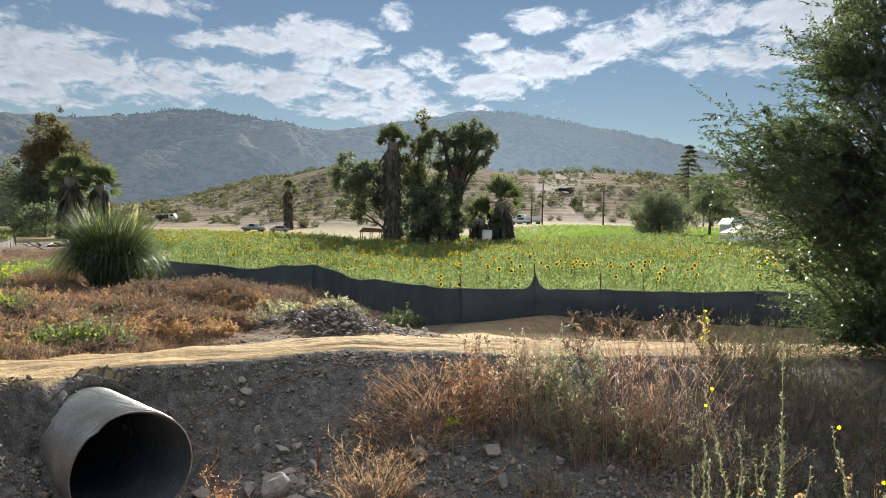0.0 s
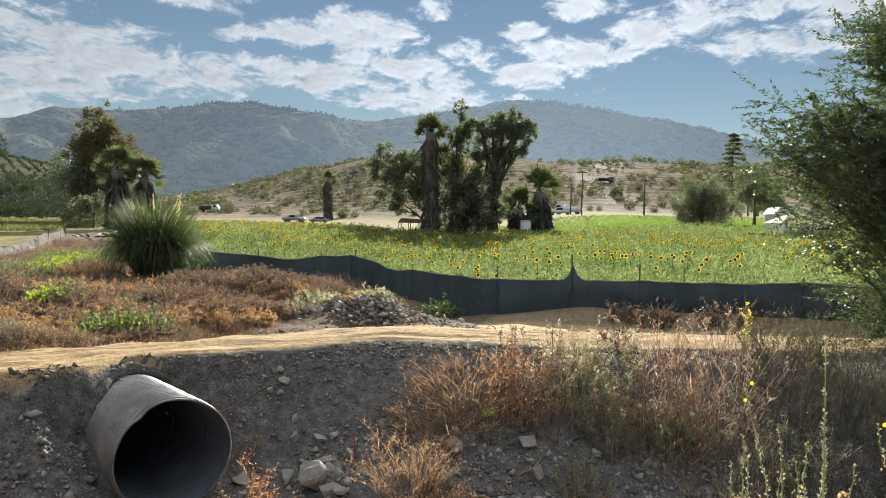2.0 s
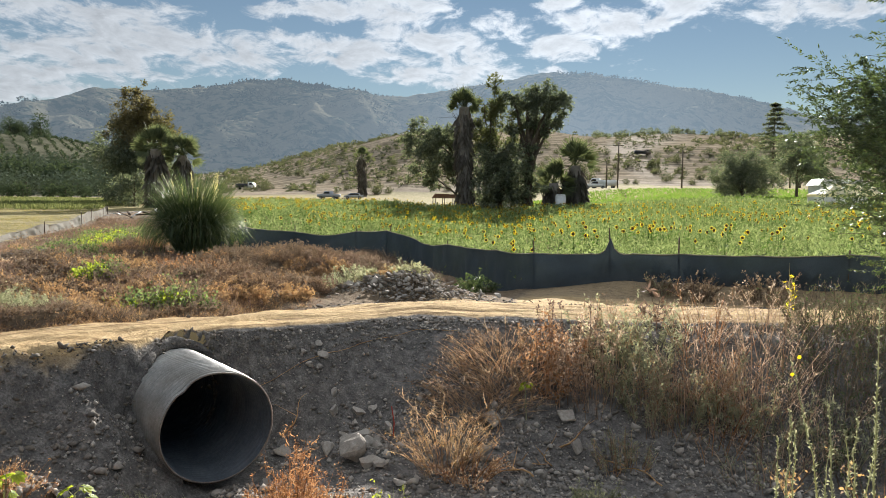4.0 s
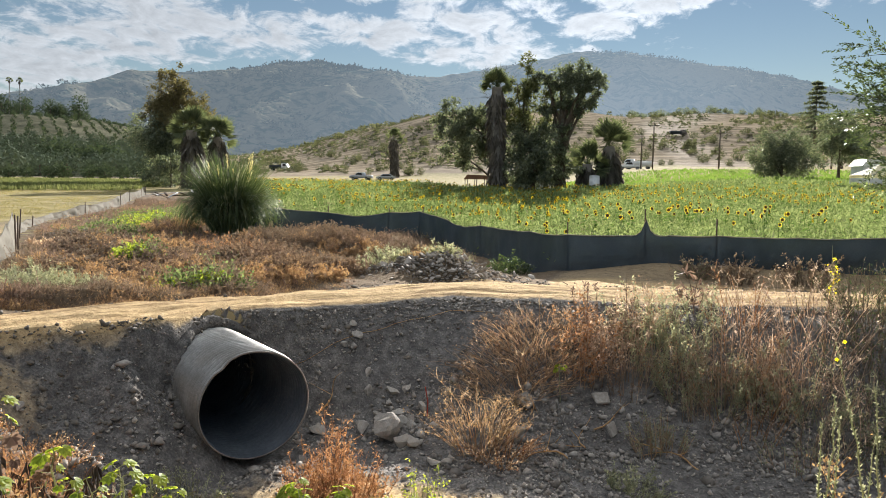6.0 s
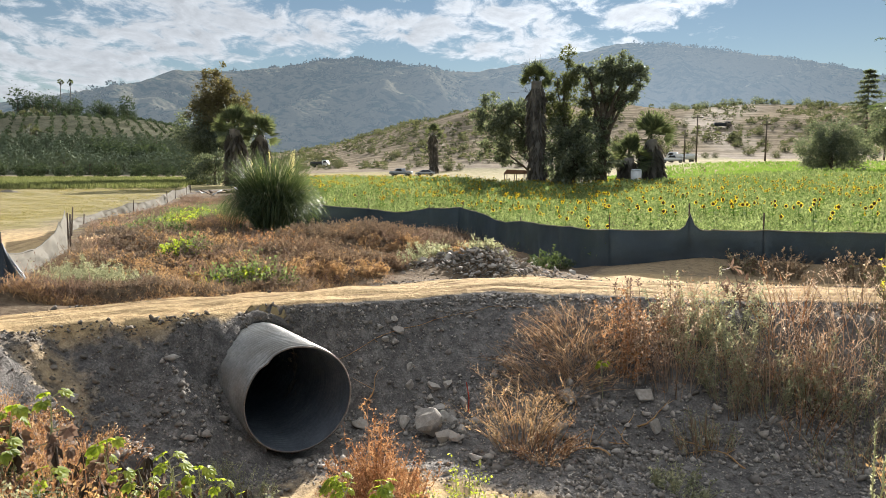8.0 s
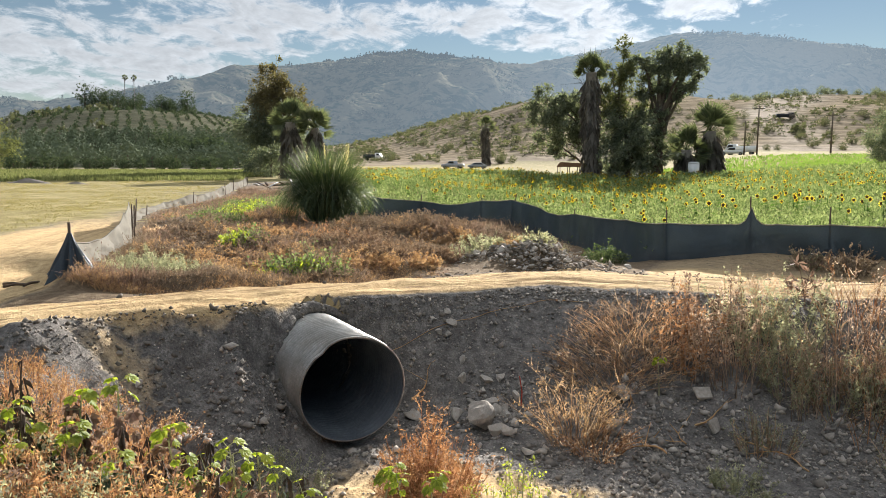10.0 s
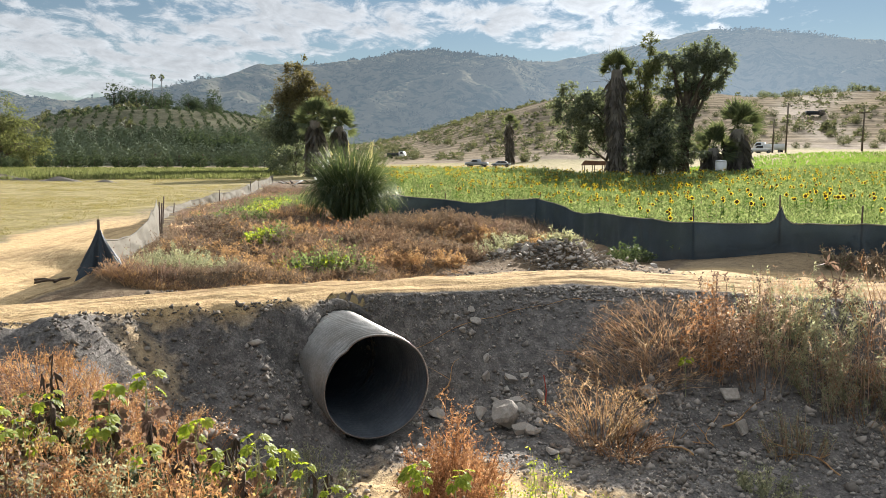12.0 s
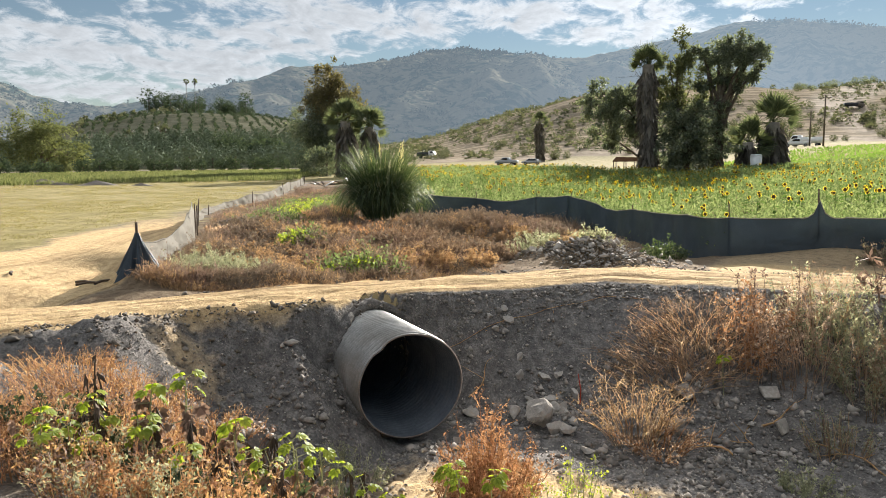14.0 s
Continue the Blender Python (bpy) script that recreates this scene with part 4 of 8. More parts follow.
# ---- cloth fences ----
def cloth_fence(name, pts, mat, label, sag, seed, lean=0.0, fold=1.0):
    """pts: x, y, height of the cloth, rise of the stake over it"""
    r = rng(seed)
    root = thing(name, (pts[0][0], pts[0][1], on_ground(pts[0][0], pts[0][1])), label, "fence")
    o = np.array(root.location)
    rows = []
    for (xa, ya, ha, _), (xb, yb, hb, _) in zip(pts[:-1], pts[1:]):
        n = max(4, int(math.hypot(xb - xa, yb - ya) / 0.10))
        t = np.linspace(0, 1, n, endpoint=False)
        x, y = xa + (xb - xa) * t, ya + (yb - ya) * t
        # cloth hangs between stakes and pulls up sharply at high ones
        up, down = np.exp(-t * 5.0), np.exp(-(1 - t) * 5.0)
        low = min(ha, hb)
        pull = low + (ha - low) * up + (hb - low) * down if abs(ha - hb) > 0.3 else ha + (hb - ha) * t
        h = pull - sag * 4 * t * (1 - t) + 0.012 * bumps(x, y, 0.4, seed)
        nx, ny = -(yb - ya), xb - xa
        k = math.hypot(nx, ny)
        rows.append(np.stack([x, y, h, np.full(n, nx / k), np.full(n, ny / k)], 1))
    rows.append(np.array([[pts[-1][0], pts[-1][1], pts[-1][2], 0, 1]]))
    q = np.concatenate(rows)
    V = 9
    g = ground(q[:, 0], q[:, 1])
    pad = np.pad(g, 12, mode="edge")
    level = np.convolve(pad, np.ones(25) / 25, "valid")
    lev = np.linspace(0, 1, V)
    run = np.cumsum(np.r_[0, np.hypot(np.diff(q[:, 0]), np.diff(q[:, 1]))])
    folds = 0.06 * fold * bumps(run[:, None] * np.ones(V), lev[None] * 0.5 + run[:, None] * 0.3, 0.45, seed + 1) + 0.03 * fold * bumps(run[:, None] * np.ones(V) + 0.5 * lev[None], lev[None] * 2, 0.15, seed + 2)
    folds = folds * np.sin(lev * np.pi)[None] ** 0.5 + lean * (lev[None] - 0.0)
    x = q[:, 0:1] + q[:, 3:4] * folds
    y = q[:, 1:2] + q[:, 4:5] * folds
    z = (g - 0.06)[:, None] * (1 - lev[None]) + (level[:, None] + q[:, 2:3]) * lev[None]
    n = len(q)
    i = (np.arange(n - 1)[:, None] * V + np.arange(V - 1)[None]).ravel()
    sp = Soup()
    front = np.stack([x, y, z], -1).reshape(-1, 3) - o
    sp.add(front, np.stack([i, i + V, i + V + 1, i + 1], 1))
    child("cloth", sp.mesh("cloth", [mat], smooth=True), root)
    # rolled hem along the top
    sp = Soup()
    top = np.stack([x[:, -1], y[:, -1], z[:, -1]], -1) - o
    sp.rods(top[None], np.full((1, n), 0.015), sides=5)
    child("top_cord", sp.mesh("top_cord", [M_GREYCLOTH], smooth=True), root, "pale cord along the top hem")
    for xx, yy, hh, stake_up in pts:
        if not stake_up:
            continue
        b = bmesh.new()
        bmesh.ops.create_cone(b, segments=6, radius1=0.022, radius2=0.018, depth=hh + stake_up + 0.3, cap_ends=True)
        tilt = Matrix.Rotation(r.normal(0, 0.06), 4, "X") @ Matrix.Rotation(r.normal(0, 0.06), 4, "Y")
        bmesh.ops.transform(b, verts=b.verts, matrix=Matrix.Translation((xx - o[0], yy - o[1] + 0.07, on_ground(xx, yy) - o[2] + (hh + stake_up - 0.3) / 2)) @ tilt)
        part("stake", b, M_STAKE, root)
    return root


cloth_fence("silt_fence", FENCE, M_BLACKCLOTH, "black woven silt fence sagging between thin stakes", 0.03, 3)
LEFT_FENCE = [(-8.85, 9.5, 0.62, 0), (-9.6, 11.0, 0.40, 0), (-10.5, 12.6, 0.48, 0), (-11.2, 13.65, 0.70, 0.22), (-11.6, 14.2, 0.72, 0.15), (-14.5, 17.85, 0.72, 0.1), (-15.6, 19.3, 0.34, 0), (-17.3, 21.9, 0.24, 0.12), (-19.0, 25.4, 0.24, 0), (-19.6, 28.0, 0.42, 0.12), (-21.0, 31.8, 0.35, 0), (-22.1, 34.5, 0.48, 0.15), (-24.4, 39.0, 0.52, 0.12), (-26.4, 43.5, 0.42, 0.12), (-28.2, 47.0, 0.5, 0.12)]
cloth_fence("silt_fence", LEFT_FENCE, M_GREYCLOTH, "faded grey silt fence slumping beside the dirt track", 0.06, 8, 0.12, 1.3)


# ---- the sunflower field ----
def sunflower_template(simple, seed):
    r = rng(seed)
    s = Soup()
    h = 1.0
    path = np.array([[[0, 0, 0], [0.02, 0.0, h * 0.5], [0.0, -0.02, h * 0.92], [0, -0.08, h]]])
    s.rods(path, np.array([[0.014, 0.012, 0.009, 0.008]]), 0, 3)
    n = 5 if simple else 9
    a = r.uniform(0, 6.28, n)
    at = np.stack([np.zeros(n), np.zeros(n), np.linspace(0.25, 0.85, n)], 1)
    al = np.stack([np.cos(a), np.sin(a), r.uniform(-0.5, 0.3, n)], 1)
    s.leaves(at, al, np.tile([[0, 0, 1.0]], (n, 1)), r.uniform(0.18, 0.3, n), r.uniform(0.12, 0.2, n), 1)
    c, nrm = np.array([0, -0.10, h]), np.array([0, -1.0, -0.15])
    k = 8 if simple else 16
    t = np.arange(k) * 2 * np.pi / k
    rad = np.stack([np.cos(t), np.zeros(k), np.sin(t)], 1)
    # petals: one star-shaped ring
    k2 = k * 2
    u = np.arange(k2) * np.pi / k
    inner = c + np.stack([np.cos(u), 0 * u - 0.005, np.sin(u)], 1) * [0.056, 1, 0.056]
    tip = np.stack([c[0] + np.cos(t) * 0.098 * (1 + 0.12 * np.sin(np.arange(k) * 2.6)), np.full(k, c[1] - 0.03), c[2] + np.sin(t) * 0.098 * (1 + 0.12 * np.cos(np.arange(k) * 3.1))], 1)
    s.add(np.concatenate([inner, tip]), [[(2 * i - 1) % k2, 2 * i, k2 + i] for i in range(k)] + [[2 * i, (2 * i + 1) % k2, k2 + i] for i in range(k)], 2)
    ring = c + np.stack([np.cos(t), np.full(k, -0.01), np.sin(t)], 1) * [0.06, 1, 0.06]
    s.add(np.concatenate([ring, (c + [0, -0.035, 0])[None]]), [[i, (i + 1) % k, k] for i in range(k)], 3)
    return s


FLOWER_MATS = [M_SUNLEAF, M_SUNLEAF, M_PETAL, M_DISC]


def field_ok(x, y):
    return (y > fence_y(x) + 0.5) & (x > -0.47 * y + 1) & (x < 0.62 * y + 4)


def scatter_mats(r, x, y, z, scale, yaw):
    n = len(x)
    m = np.zeros((n, 4, 4))
    c, s = np.cos(yaw), np.sin(yaw)
    m[:, 0, 0], m[:, 0, 1], m[:, 1, 0], m[:, 1, 1], m[:, 2, 2], m[:, 3, 3] = c * scale, -s * scale, s * scale, c * scale, scale, 1
    m[:, 0, 3], m[:, 1, 3], m[:, 2, 3] = x, y, z
    return m


M_STRIP = surface("young_green_crop", [(0.095, 0.155, 0.035), (0.135, 0.205, 0.05), (0.185, 0.255, 0.075)], 0.12, 0.8, 0, 1.5, island=0.5, through_=0.40, spec=0.05)


def build_field():
    r = rng(11)
    # near rows as single plants
    proto = None
    x, y = r.uniform(-16, 18, 4000), r.uniform(19, 42, 4000)
    ok = field_ok(x, y) & (y > fence_y(x) + 3.2) & (bumps(x, y, 5, 51) + 0.35 * bumps(x, y, 1.7, 52) > -0.5)
    x, y = x[ok][:80], y[ok][:80]
    tmpl = sunflower_template(False, 1)
    split = {"stem": 0, "leaves": 1, "petals": 2, "disc": 3}
    meshes = {}
    for nm, k in split.items():
        me = tmpl.only(k).mesh(nm, [FLOWER_MATS[k]])
        meshes[nm] = me
    for i in range(len(x)):
        m = Matrix.Translation((x[i], y[i], on_ground(x[i], y[i]))) @ Matrix.Rotation(r.normal(0, 0.8), 4, "Z") @ Matrix.Rotation(r.normal(0, 0.12), 4, "X")
        sc = r.uniform(0.75, 0.98)
        if proto is None:
            proto = thing("sunflower", (0, 0, 0), "sunflower with yellow petals and a dark brown disc", "sunflower", "sunflowers in the field")
            head = None
            for nm, me in meshes.items():
                o = child(nm, me, head if nm == "disc" else proto)
                head = o if nm == "petals" else head
            proto.matrix_basis = m
            proto.scale = (sc, sc, sc)
        else:
            o = copy_thing(proto, m)
            o.scale = (sc, sc, sc)
    # the rest of the field
    v, f = sunflower_template(True, 2).template()
    d = np.sqrt(r.uniform(19 ** 2, 84 ** 2, 3600))
    a = np.radians(r.uniform(-36, 28, 3600))
    x, y = np.sin(-a) * d, np.cos(a) * d
    ok = field_ok(x, y) & (y > fence_y(x) + 3.0) & (bumps(x, y, 6, 51) + 0.5 * bumps(x, y, 1.7, 52) > -0.55 + 0.35 * (d < 42)) & ((y > fence_y(x) + 7) | (r.uniform(0, 1, 3600) < 0.4))
    ok &= (a > radians(-2)) | (d < 70)
    x, y = x[ok], y[ok]
    s = Soup()
    s.stamp(v, f, None, scatter_mats(r, x, y, ground(x, y), r.uniform(0.72, 0.98, len(x)), r.normal(0, 0.9, len(x))))
    loose("sunflower_field", s.mesh("sunflower_field", FLOWER_MATS), (0, 0, 0), "wide field of flowering sunflowers among green weeds", "sunflowers", kind="stuff")
    # weeds between them
    s = Soup()
    n = 30000
    d = 18 + 66 * r.uniform(0, 1, n) ** 1.5
    a = np.radians(r.uniform(-38, 30, n))
    x, y = np.sin(-a) * d, np.cos(a) * d
    ok = field_ok(x, y) & (r.uniform(0, 1, n) < 1.15 - 0.3 * bumps(x, y, 3, 53))
    x, y, d = x[ok], y[ok], d[ok]
    n = len(x)
    z = ground(x, y)
    k = 10
    tall = np.where(d < 84, 0.62 + 0.12 * bumps(x, y, 4, 54), 0.2) * r.uniform(0.6, 1.2, n)
    big = np.where(d < 84, 0.078 + 0.0023 * (d - 18), 0.3)
    at = np.repeat(np.stack([x, y, z], 1), k, 0) + np.stack([r.normal(0, 0.16, n * k), r.normal(0, 0.16, n * k), np.repeat(tall, k) * r.uniform(0.15, 1.0, n * k)], 1)
    al = unit(r, n * k) + [0, 0, 0.9]
    s.leaves(at, al, unit(r, n * k), np.repeat(big, k) * r.uniform(0.9, 1.7, n * k), np.repeat(big, k) * r.uniform(0.25, 0.7, n * k))
    strip = Soup()
    n = 26000
    d, a = r.uniform(70, 142, n), np.radians(r.uniform(-38, -1, n))
    x, y = np.sin(-a) * d, np.cos(a) * d
    al = r.normal(0, 0.4, (n, 3)) * [1, 1, 0] + [0, 0, 1]
    strip.leaves(np.stack([x, y, ground(x, y) - 0.02], 1), al, unit(r, n), r.uniform(0.25, 0.5, n), r.uniform(0.12, 0.25, n))
    loose("grass_strip", strip.mesh("grass_strip", [M_STRIP]), (0, 0, 0), "bright green young crop past the sunflowers", "grass", kind="stuff")
    loose("field_weeds", s.mesh("field_weeds", [M_FIELD]), (0, 0, 0), "dense bright green weeds and grass between the sunflowers", "weeds", kind="stuff")


build_field()


# ---- trees ----
def tree(name, at, label, height, trunk_r, blobs, leaf, mats, seed, n_leaf, group="", limbs=True, lean=(0, 0)):
    """blobs: (x, y, z, radius, z radius) in metres from the foot"""
    r = rng(seed)
    root = thing(name, (at[0], at[1], on_ground(at[0], at[1]) - 0.05), label, "tree", group)
    s = Soup()
    top = np.array([lean[0], lean[1], 0.80]) * height
    t = np.linspace(0, 1, 9)[:, None]
    wig = np.stack([np.sin(t[:, 0] * 5 + seed), np.cos(t[:, 0] * 4 + seed), 0 * t[:, 0]], 1) * 0.015 * height * t
    path = top * t + wig
    s.rods(path[None], (trunk_r * (1 - 0.8 * t[:, 0]) * (1 + 0.5 * np.exp(-t[:, 0] * 14)))[None], sides=9)
    B = np.array(blobs, float)
    for bx in B:
        k = np.clip(r.uniform(0.25, 0.6) * bx[2] / (0.8 * height), 0.1, 0.9)
        st = top * k
        u = np.linspace(0, 1, 6)[:, None]
        mid = st + (bx[:3] - st) * u + np.array([0, 0, 0.05 * height]) * np.sin(u * np.pi) + r.normal(0, 0.01 * height, (6, 3)) * np.sin(u * np.pi)
        s.rods(mid[None], (trunk_r * 0.42 * (1 - 0.75 * u[:, 0]))[None], sides=6)
        m = 7
        tw = bx[:3] + unit(r, m) * bx[3] * 0.8
        pth = bx[:3][None, None] + (tw - bx[:3])[:, None] * np.linspace(0, 1, 4)[None, :, None] + r.normal(0, 0.01 * height, (m, 4, 3)) * [[[0], [1], [1], [0]]]
        s.rods(pth, np.tile(trunk_r * 0.13 * np.array([1, 0.7, 0.45, 0.2]), (m, 1)))
    child("trunk", s.mesh("trunk", [M_BARK], smooth=True), root)
    s = Soup()
    vol = B[:, 3] ** 2 * B[:, 4]
    for bx, w in zip(B, vol / vol.sum()):
        n = max(int(n_leaf * w), 350)
        clumps = max(6, int(n / 85))
        cc = unit(r, clumps) * (r.uniform(0.2, 1.55, (clumps, 1)) ** 0.7)
        cc = bx[:3] + cc * [bx[3], bx[3], bx[4]]
        ci = r.integers(0, clumps, n)
        cr = 0.20 * bx[3] + 0.35 * leaf
        p = cc[ci] + r.normal(0, 1, (n, 3)) * cr * 0.6
        al = unit(r, n) * 0.8 + (p - bx[:3]) / (bx[3] + 1e-6) * 0.7 + [0, 0, -0.35]
        s.leaves(p, al, unit(r, n) + [0, 0, 0.6], leaf * r.uniform(0.6, 1.3, n), leaf * r.uniform(0.3, 0.65, n), 1 if len(mats) > 1 and bx[2] > 0.56 * height else 0)
    child("crown", s.mesh("crown", mats), root)
    return root


def fan_palm(at, height, crown, skirt, seed, label="fan palm with a shaggy skirt of dead fronds", trunk_r=0.35, n=46, group=""):
    r = rng(seed)
    root = thing("palm_tree", (at[0], at[1], on_ground(at[0], at[1]) - 0.05), label, "palm tree", group)
    s = Soup()
    t = np.linspace(0, 1, 8)
    p = np.stack([0.03 * height * np.sin(t * 2 + seed), 0 * t, t * height], 1)
    s.rods(p[None], (trunk_r * (1.15 - 0.35 * t))[None], sides=9)
    child("trunk", s.mesh("trunk", [M_PALMBARK], smooth=True), root)
    topc = p[-1]

    def fronds(count, lo, hi, length, mat_name, mat, droop):
        s = Soup()
        a, e = r.uniform(0, 6.28, count), np.radians(r.uniform(lo, hi, count))
        for ai, ei in zip(a, e):
            d = np.array([math.cos(ai) * math.cos(ei), math.sin(ai) * math.cos(ei), math.sin(ei)])
            l = length * r.uniform(0.8, 1.1)
            stalk_end = topc + d * l * 0.5
            s.rods(np.stack([topc, stalk_end])[None], np.array([[0.03, 0.02]]))
            k = 13
            fan = np.linspace(-1.05, 1.05, k)
            side = np.cross(d, r.normal(0, 0.7, 3) + [0, 0, 0.6])
            side /= np.linalg.norm(side) + 1e-6
            dirs = d[None] * np.cos(fan)[:, None] + side[None] * np.sin(fan)[:, None] + [0, 0, droop]
            s.leaves(np.tile(stalk_end, (k, 1)), dirs, np.tile(np.cross(side, d)[None], (k, 1)), np.full(k, l * 0.62) * r.uniform(0.8, 1.15, k), np.full(k, l * 0.075), 0, 0.1)
        child(mat_name, s.mesh(mat_name, [mat]), root)
    fronds(int(n * 0.68), -32, 88, crown * 1.12, "crown", M_PALMLEAF, -0.10)
    if skirt > 0:
        s = Soup()
        k = int(230 * skirt / height * 2)
        zz = topc[2] - r.uniform(0, skirt, k)
        a = r.uniform(0, 6.28, k)
        rad = trunk_r * (0.35 + 0.65 * smooth01(topc[2] - zz, 0, 1.4))
        st = np.stack([np.cos(a) * rad + np.interp(zz, p[:, 2], p[:, 0]), np.sin(a) * rad, zz], 1)
        al = np.stack([np.cos(a) * 0.42, np.sin(a) * 0.42, np.full(k, -1.0)], 1) + r.normal(0, 0.15, (k, 3))
        s.leaves(st, al, unit(r, k), crown * r.uniform(0.5, 0.85, k), crown * r.uniform(0.10, 0.24, k))
        child("skirt", s.mesh("skirt", [M_SKIRT]), root, "skirt of brown dead fronds")
    return root


# tall group past the field
G = "trees past the field"
tree("tree", (-6.5, 87), "broad leafy tree spreading beside a shaggy palm", 10.5, 0.34, [(-6.6, 0, 8.9, 1.2, 0.8), (-5.0, 0, 9.5, 1.6, 1.1), (-3.0, 0, 8.9, 1.8, 1.3), (-5.2, 0, 7.4, 1.7, 1.0), (-3.4, 0, 6.4, 2.0, 1.5), (-1.4, 0, 7.2, 1.6, 1.6), (-5.6, 0, 4.9, 1.1, 0.8), (-2.6, 0, 4.2, 1.5, 1.0), (-1.0, 0, 4.4, 1.3, 1.4), (-3.8, 0, 3.2, 0.9, 0.6)], 0.36, [M_LEAF_DARK], 21, 10500, G)
fan_palm((-5.95, 85), 12.2, 1.9, 11.8, 22, trunk_r=0.75, n=60, group=G)
tree("tree", (-3.4, 87), "tall sparse eucalyptus with bare upper twigs", 17, 0.26, [(0.6, 0, 15.6, 0.8, 1.0), (1.2, 0, 14.0, 1.2, 1.0), (-0.6, 0, 13.2, 1.1, 1.1), (0.5, 0, 11.8, 1.7, 1.3), (-0.9, 0, 10.2, 1.4, 1.2), (1.8, 0, 10.4, 1.6, 1.5), (0, 0, 8.5, 1.9, 1.4)], 0.32, [M_LEAF_OLIVE], 23, 7500, G)
tree("tree", (-2.0, 85.5), "dense dark ivy-clad tree reaching to the ground", 9.5, 0.45, [(0, 0, 1.2, 2.7, 1.7), (0.2, 0, 3.4, 2.8, 2.0), (-0.2, 0, 5.6, 2.7, 1.9), (0.9, 0, 7.4, 2.1, 1.5), (-1.2, 0, 7.9, 1.6, 1.3), (2.3, 0, 4.8, 1.0, 2.2), (0, 0, 3.6, 1.8, 3.2)], 0.42, [M_LEAF_DARK], 24, 12500, G)
tree("tree", (1.35, 86.5), "tall dark tree with a thick ivied trunk and billowing crown", 15.0, 0.62, [(1.2, 0, 13.2, 2.1, 1.2), (-1.6, 0.6, 12.6, 1.5, 1.0), (3.2, -0.5, 12.8, 1.5, 1.0), (0.2, 0.8, 10.9, 1.8, 1.0), (2.8, 0.5, 10.5, 1.5, 0.9), (4.1, 0, 11.5, 1.0, 0.7), (-2.2, 0, 13.7, 0.8, 0.5), (1.8, 0.4, 14.5, 1.2, 0.6), (-1.4, -0.5, 9.9, 1.1, 0.8), (3.9, 0.3, 13.6, 0.8, 0.5), (1.5, 0, 9.0, 0.8, 0.6), (0.15, 0, 7.4, 0.8, 1.2), (0.1, 0, 5.6, 0.75, 1.5), (0.05, 0, 3.6, 0.8, 1.7), (0, 0, 1.5, 0.9, 1.4)], 0.34, [M_LEAF_DARK], 25, 15000, G)


def bare_twigs(at, height, seed):
    r = rng(seed)
    root = thing("dead_tree", (at[0], at[1], on_ground(*at) - 0.05), "leafless dead tree with bare grey twigs behind a palm", "tree", G)
    s = Soup()
    t = np.linspace(0, 1, 8)
    trunk_p = np.stack([0.3 * np.sin(t * 3), 0 * t, height * 0.85 * t], 1)
    s.rods(trunk_p[None], (0.16 * (1 - 0.7 * t))[None], sides=7)
    for k in range(34):
        b = trunk_p[r.integers(5, 8)]
        d = np.array([r.normal(-0.15, 0.6), r.normal(0, 0.4), r.uniform(0.5, 1.1)])
        l = r.uniform(1.2, 3.2)
        u = np.linspace(0, 1, 6)[:, None]
        p = b + d * u * l + r.normal(0, 0.12, (6, 3)) * u
        s.rods(p[None], (0.05 * (1 - 0.75 * u[:, 0]))[None], sides=4)
        for j in range(5):
            q = p[r.integers(2, 6)]
            e = q + (d + r.normal(0, 0.7, 3)) * r.uniform(0.4, 1.0)
            s.rods(np.stack([q, (q + e) / 2 + r.normal(0, 0.06, 3), e])[None], np.array([[0.022, 0.016, 0.008]]))
    child("trunk", s.mesh("trunk", [M_BARK], smooth=True), root)


bare_twigs((-6.4, 88), 14.5, 126)
tree("tree", (3.4, 91), "small airy tree behind the group", 5.5, 0.12, [(0, 0, 4.2, 1.1, 1.1), (0.7, 0, 2.7, 1.0, 0.9), (-0.6, 0, 2.4, 0.8, 0.8)], 0.26, [M_LEAF_OLIVE], 29, 1600, G)
fan_palm((6.3, 80), 4.9, 2.5, 4.8, 26, trunk_r=0.8, n=48, group=G)
fan_palm((4.1, 79), 3.0, 2.2, 2.9, 27, trunk_r=0.65, n=44, group=G)
fan_palm((-40.3, 186), 10.6, 2.2, 10.0, 28, "lone fan palm with a thick skirt", 0.75)
# group past the end of the left fence
tree("tree", (-41.3, 75.5), "tall rusty-brown and green tree beside palms", 13.2, 0.42, [(-0.1, 0, 2.5, 3.0, 2.6), (-0.9, 0, 5.5, 3.0, 2.2), (1.6, 0, 4.3, 2.5, 2.4), (0.7, 0, 7.5, 2.7, 1.6), (-2.0, 0, 7.9, 1.6, 1.2), (0.0, 0, 9.2, 2.2, 1.5), (0.1, 0, 10.8, 1.5, 1.5), (0.1, 0, 12.2, 0.8, 0.8), (2.2, 0, 8.1, 1.3, 0.9), (-1.3, 0, 9.6, 1.3, 0.9), (1.3, 0, 9.8, 1.1, 0.8)], 0.30, [M_LEAF_DARK, M_LEAF_BROWN], 31, 42000)
fan_palm((-31.8, 60.6), 5.2, 1.8, 4.9, 32, trunk_r=0.58, n=54)
fan_palm((-29.6, 61.4), 4.7, 1.7, 4.4, 33, trunk_r=0.55, n=54)
tree("shrub", (-35.4, 63.5), "low rounded dark shrub under the palms", 3.5, 0.1, [(0, 0, 1.3, 1.4, 1.3), (0.8, 0, 2.1, 1.1, 1.1), (-0.8, 0, 2.0, 1.1, 1.1)], 0.22, [M_LEAF_DARK], 36, 3500)
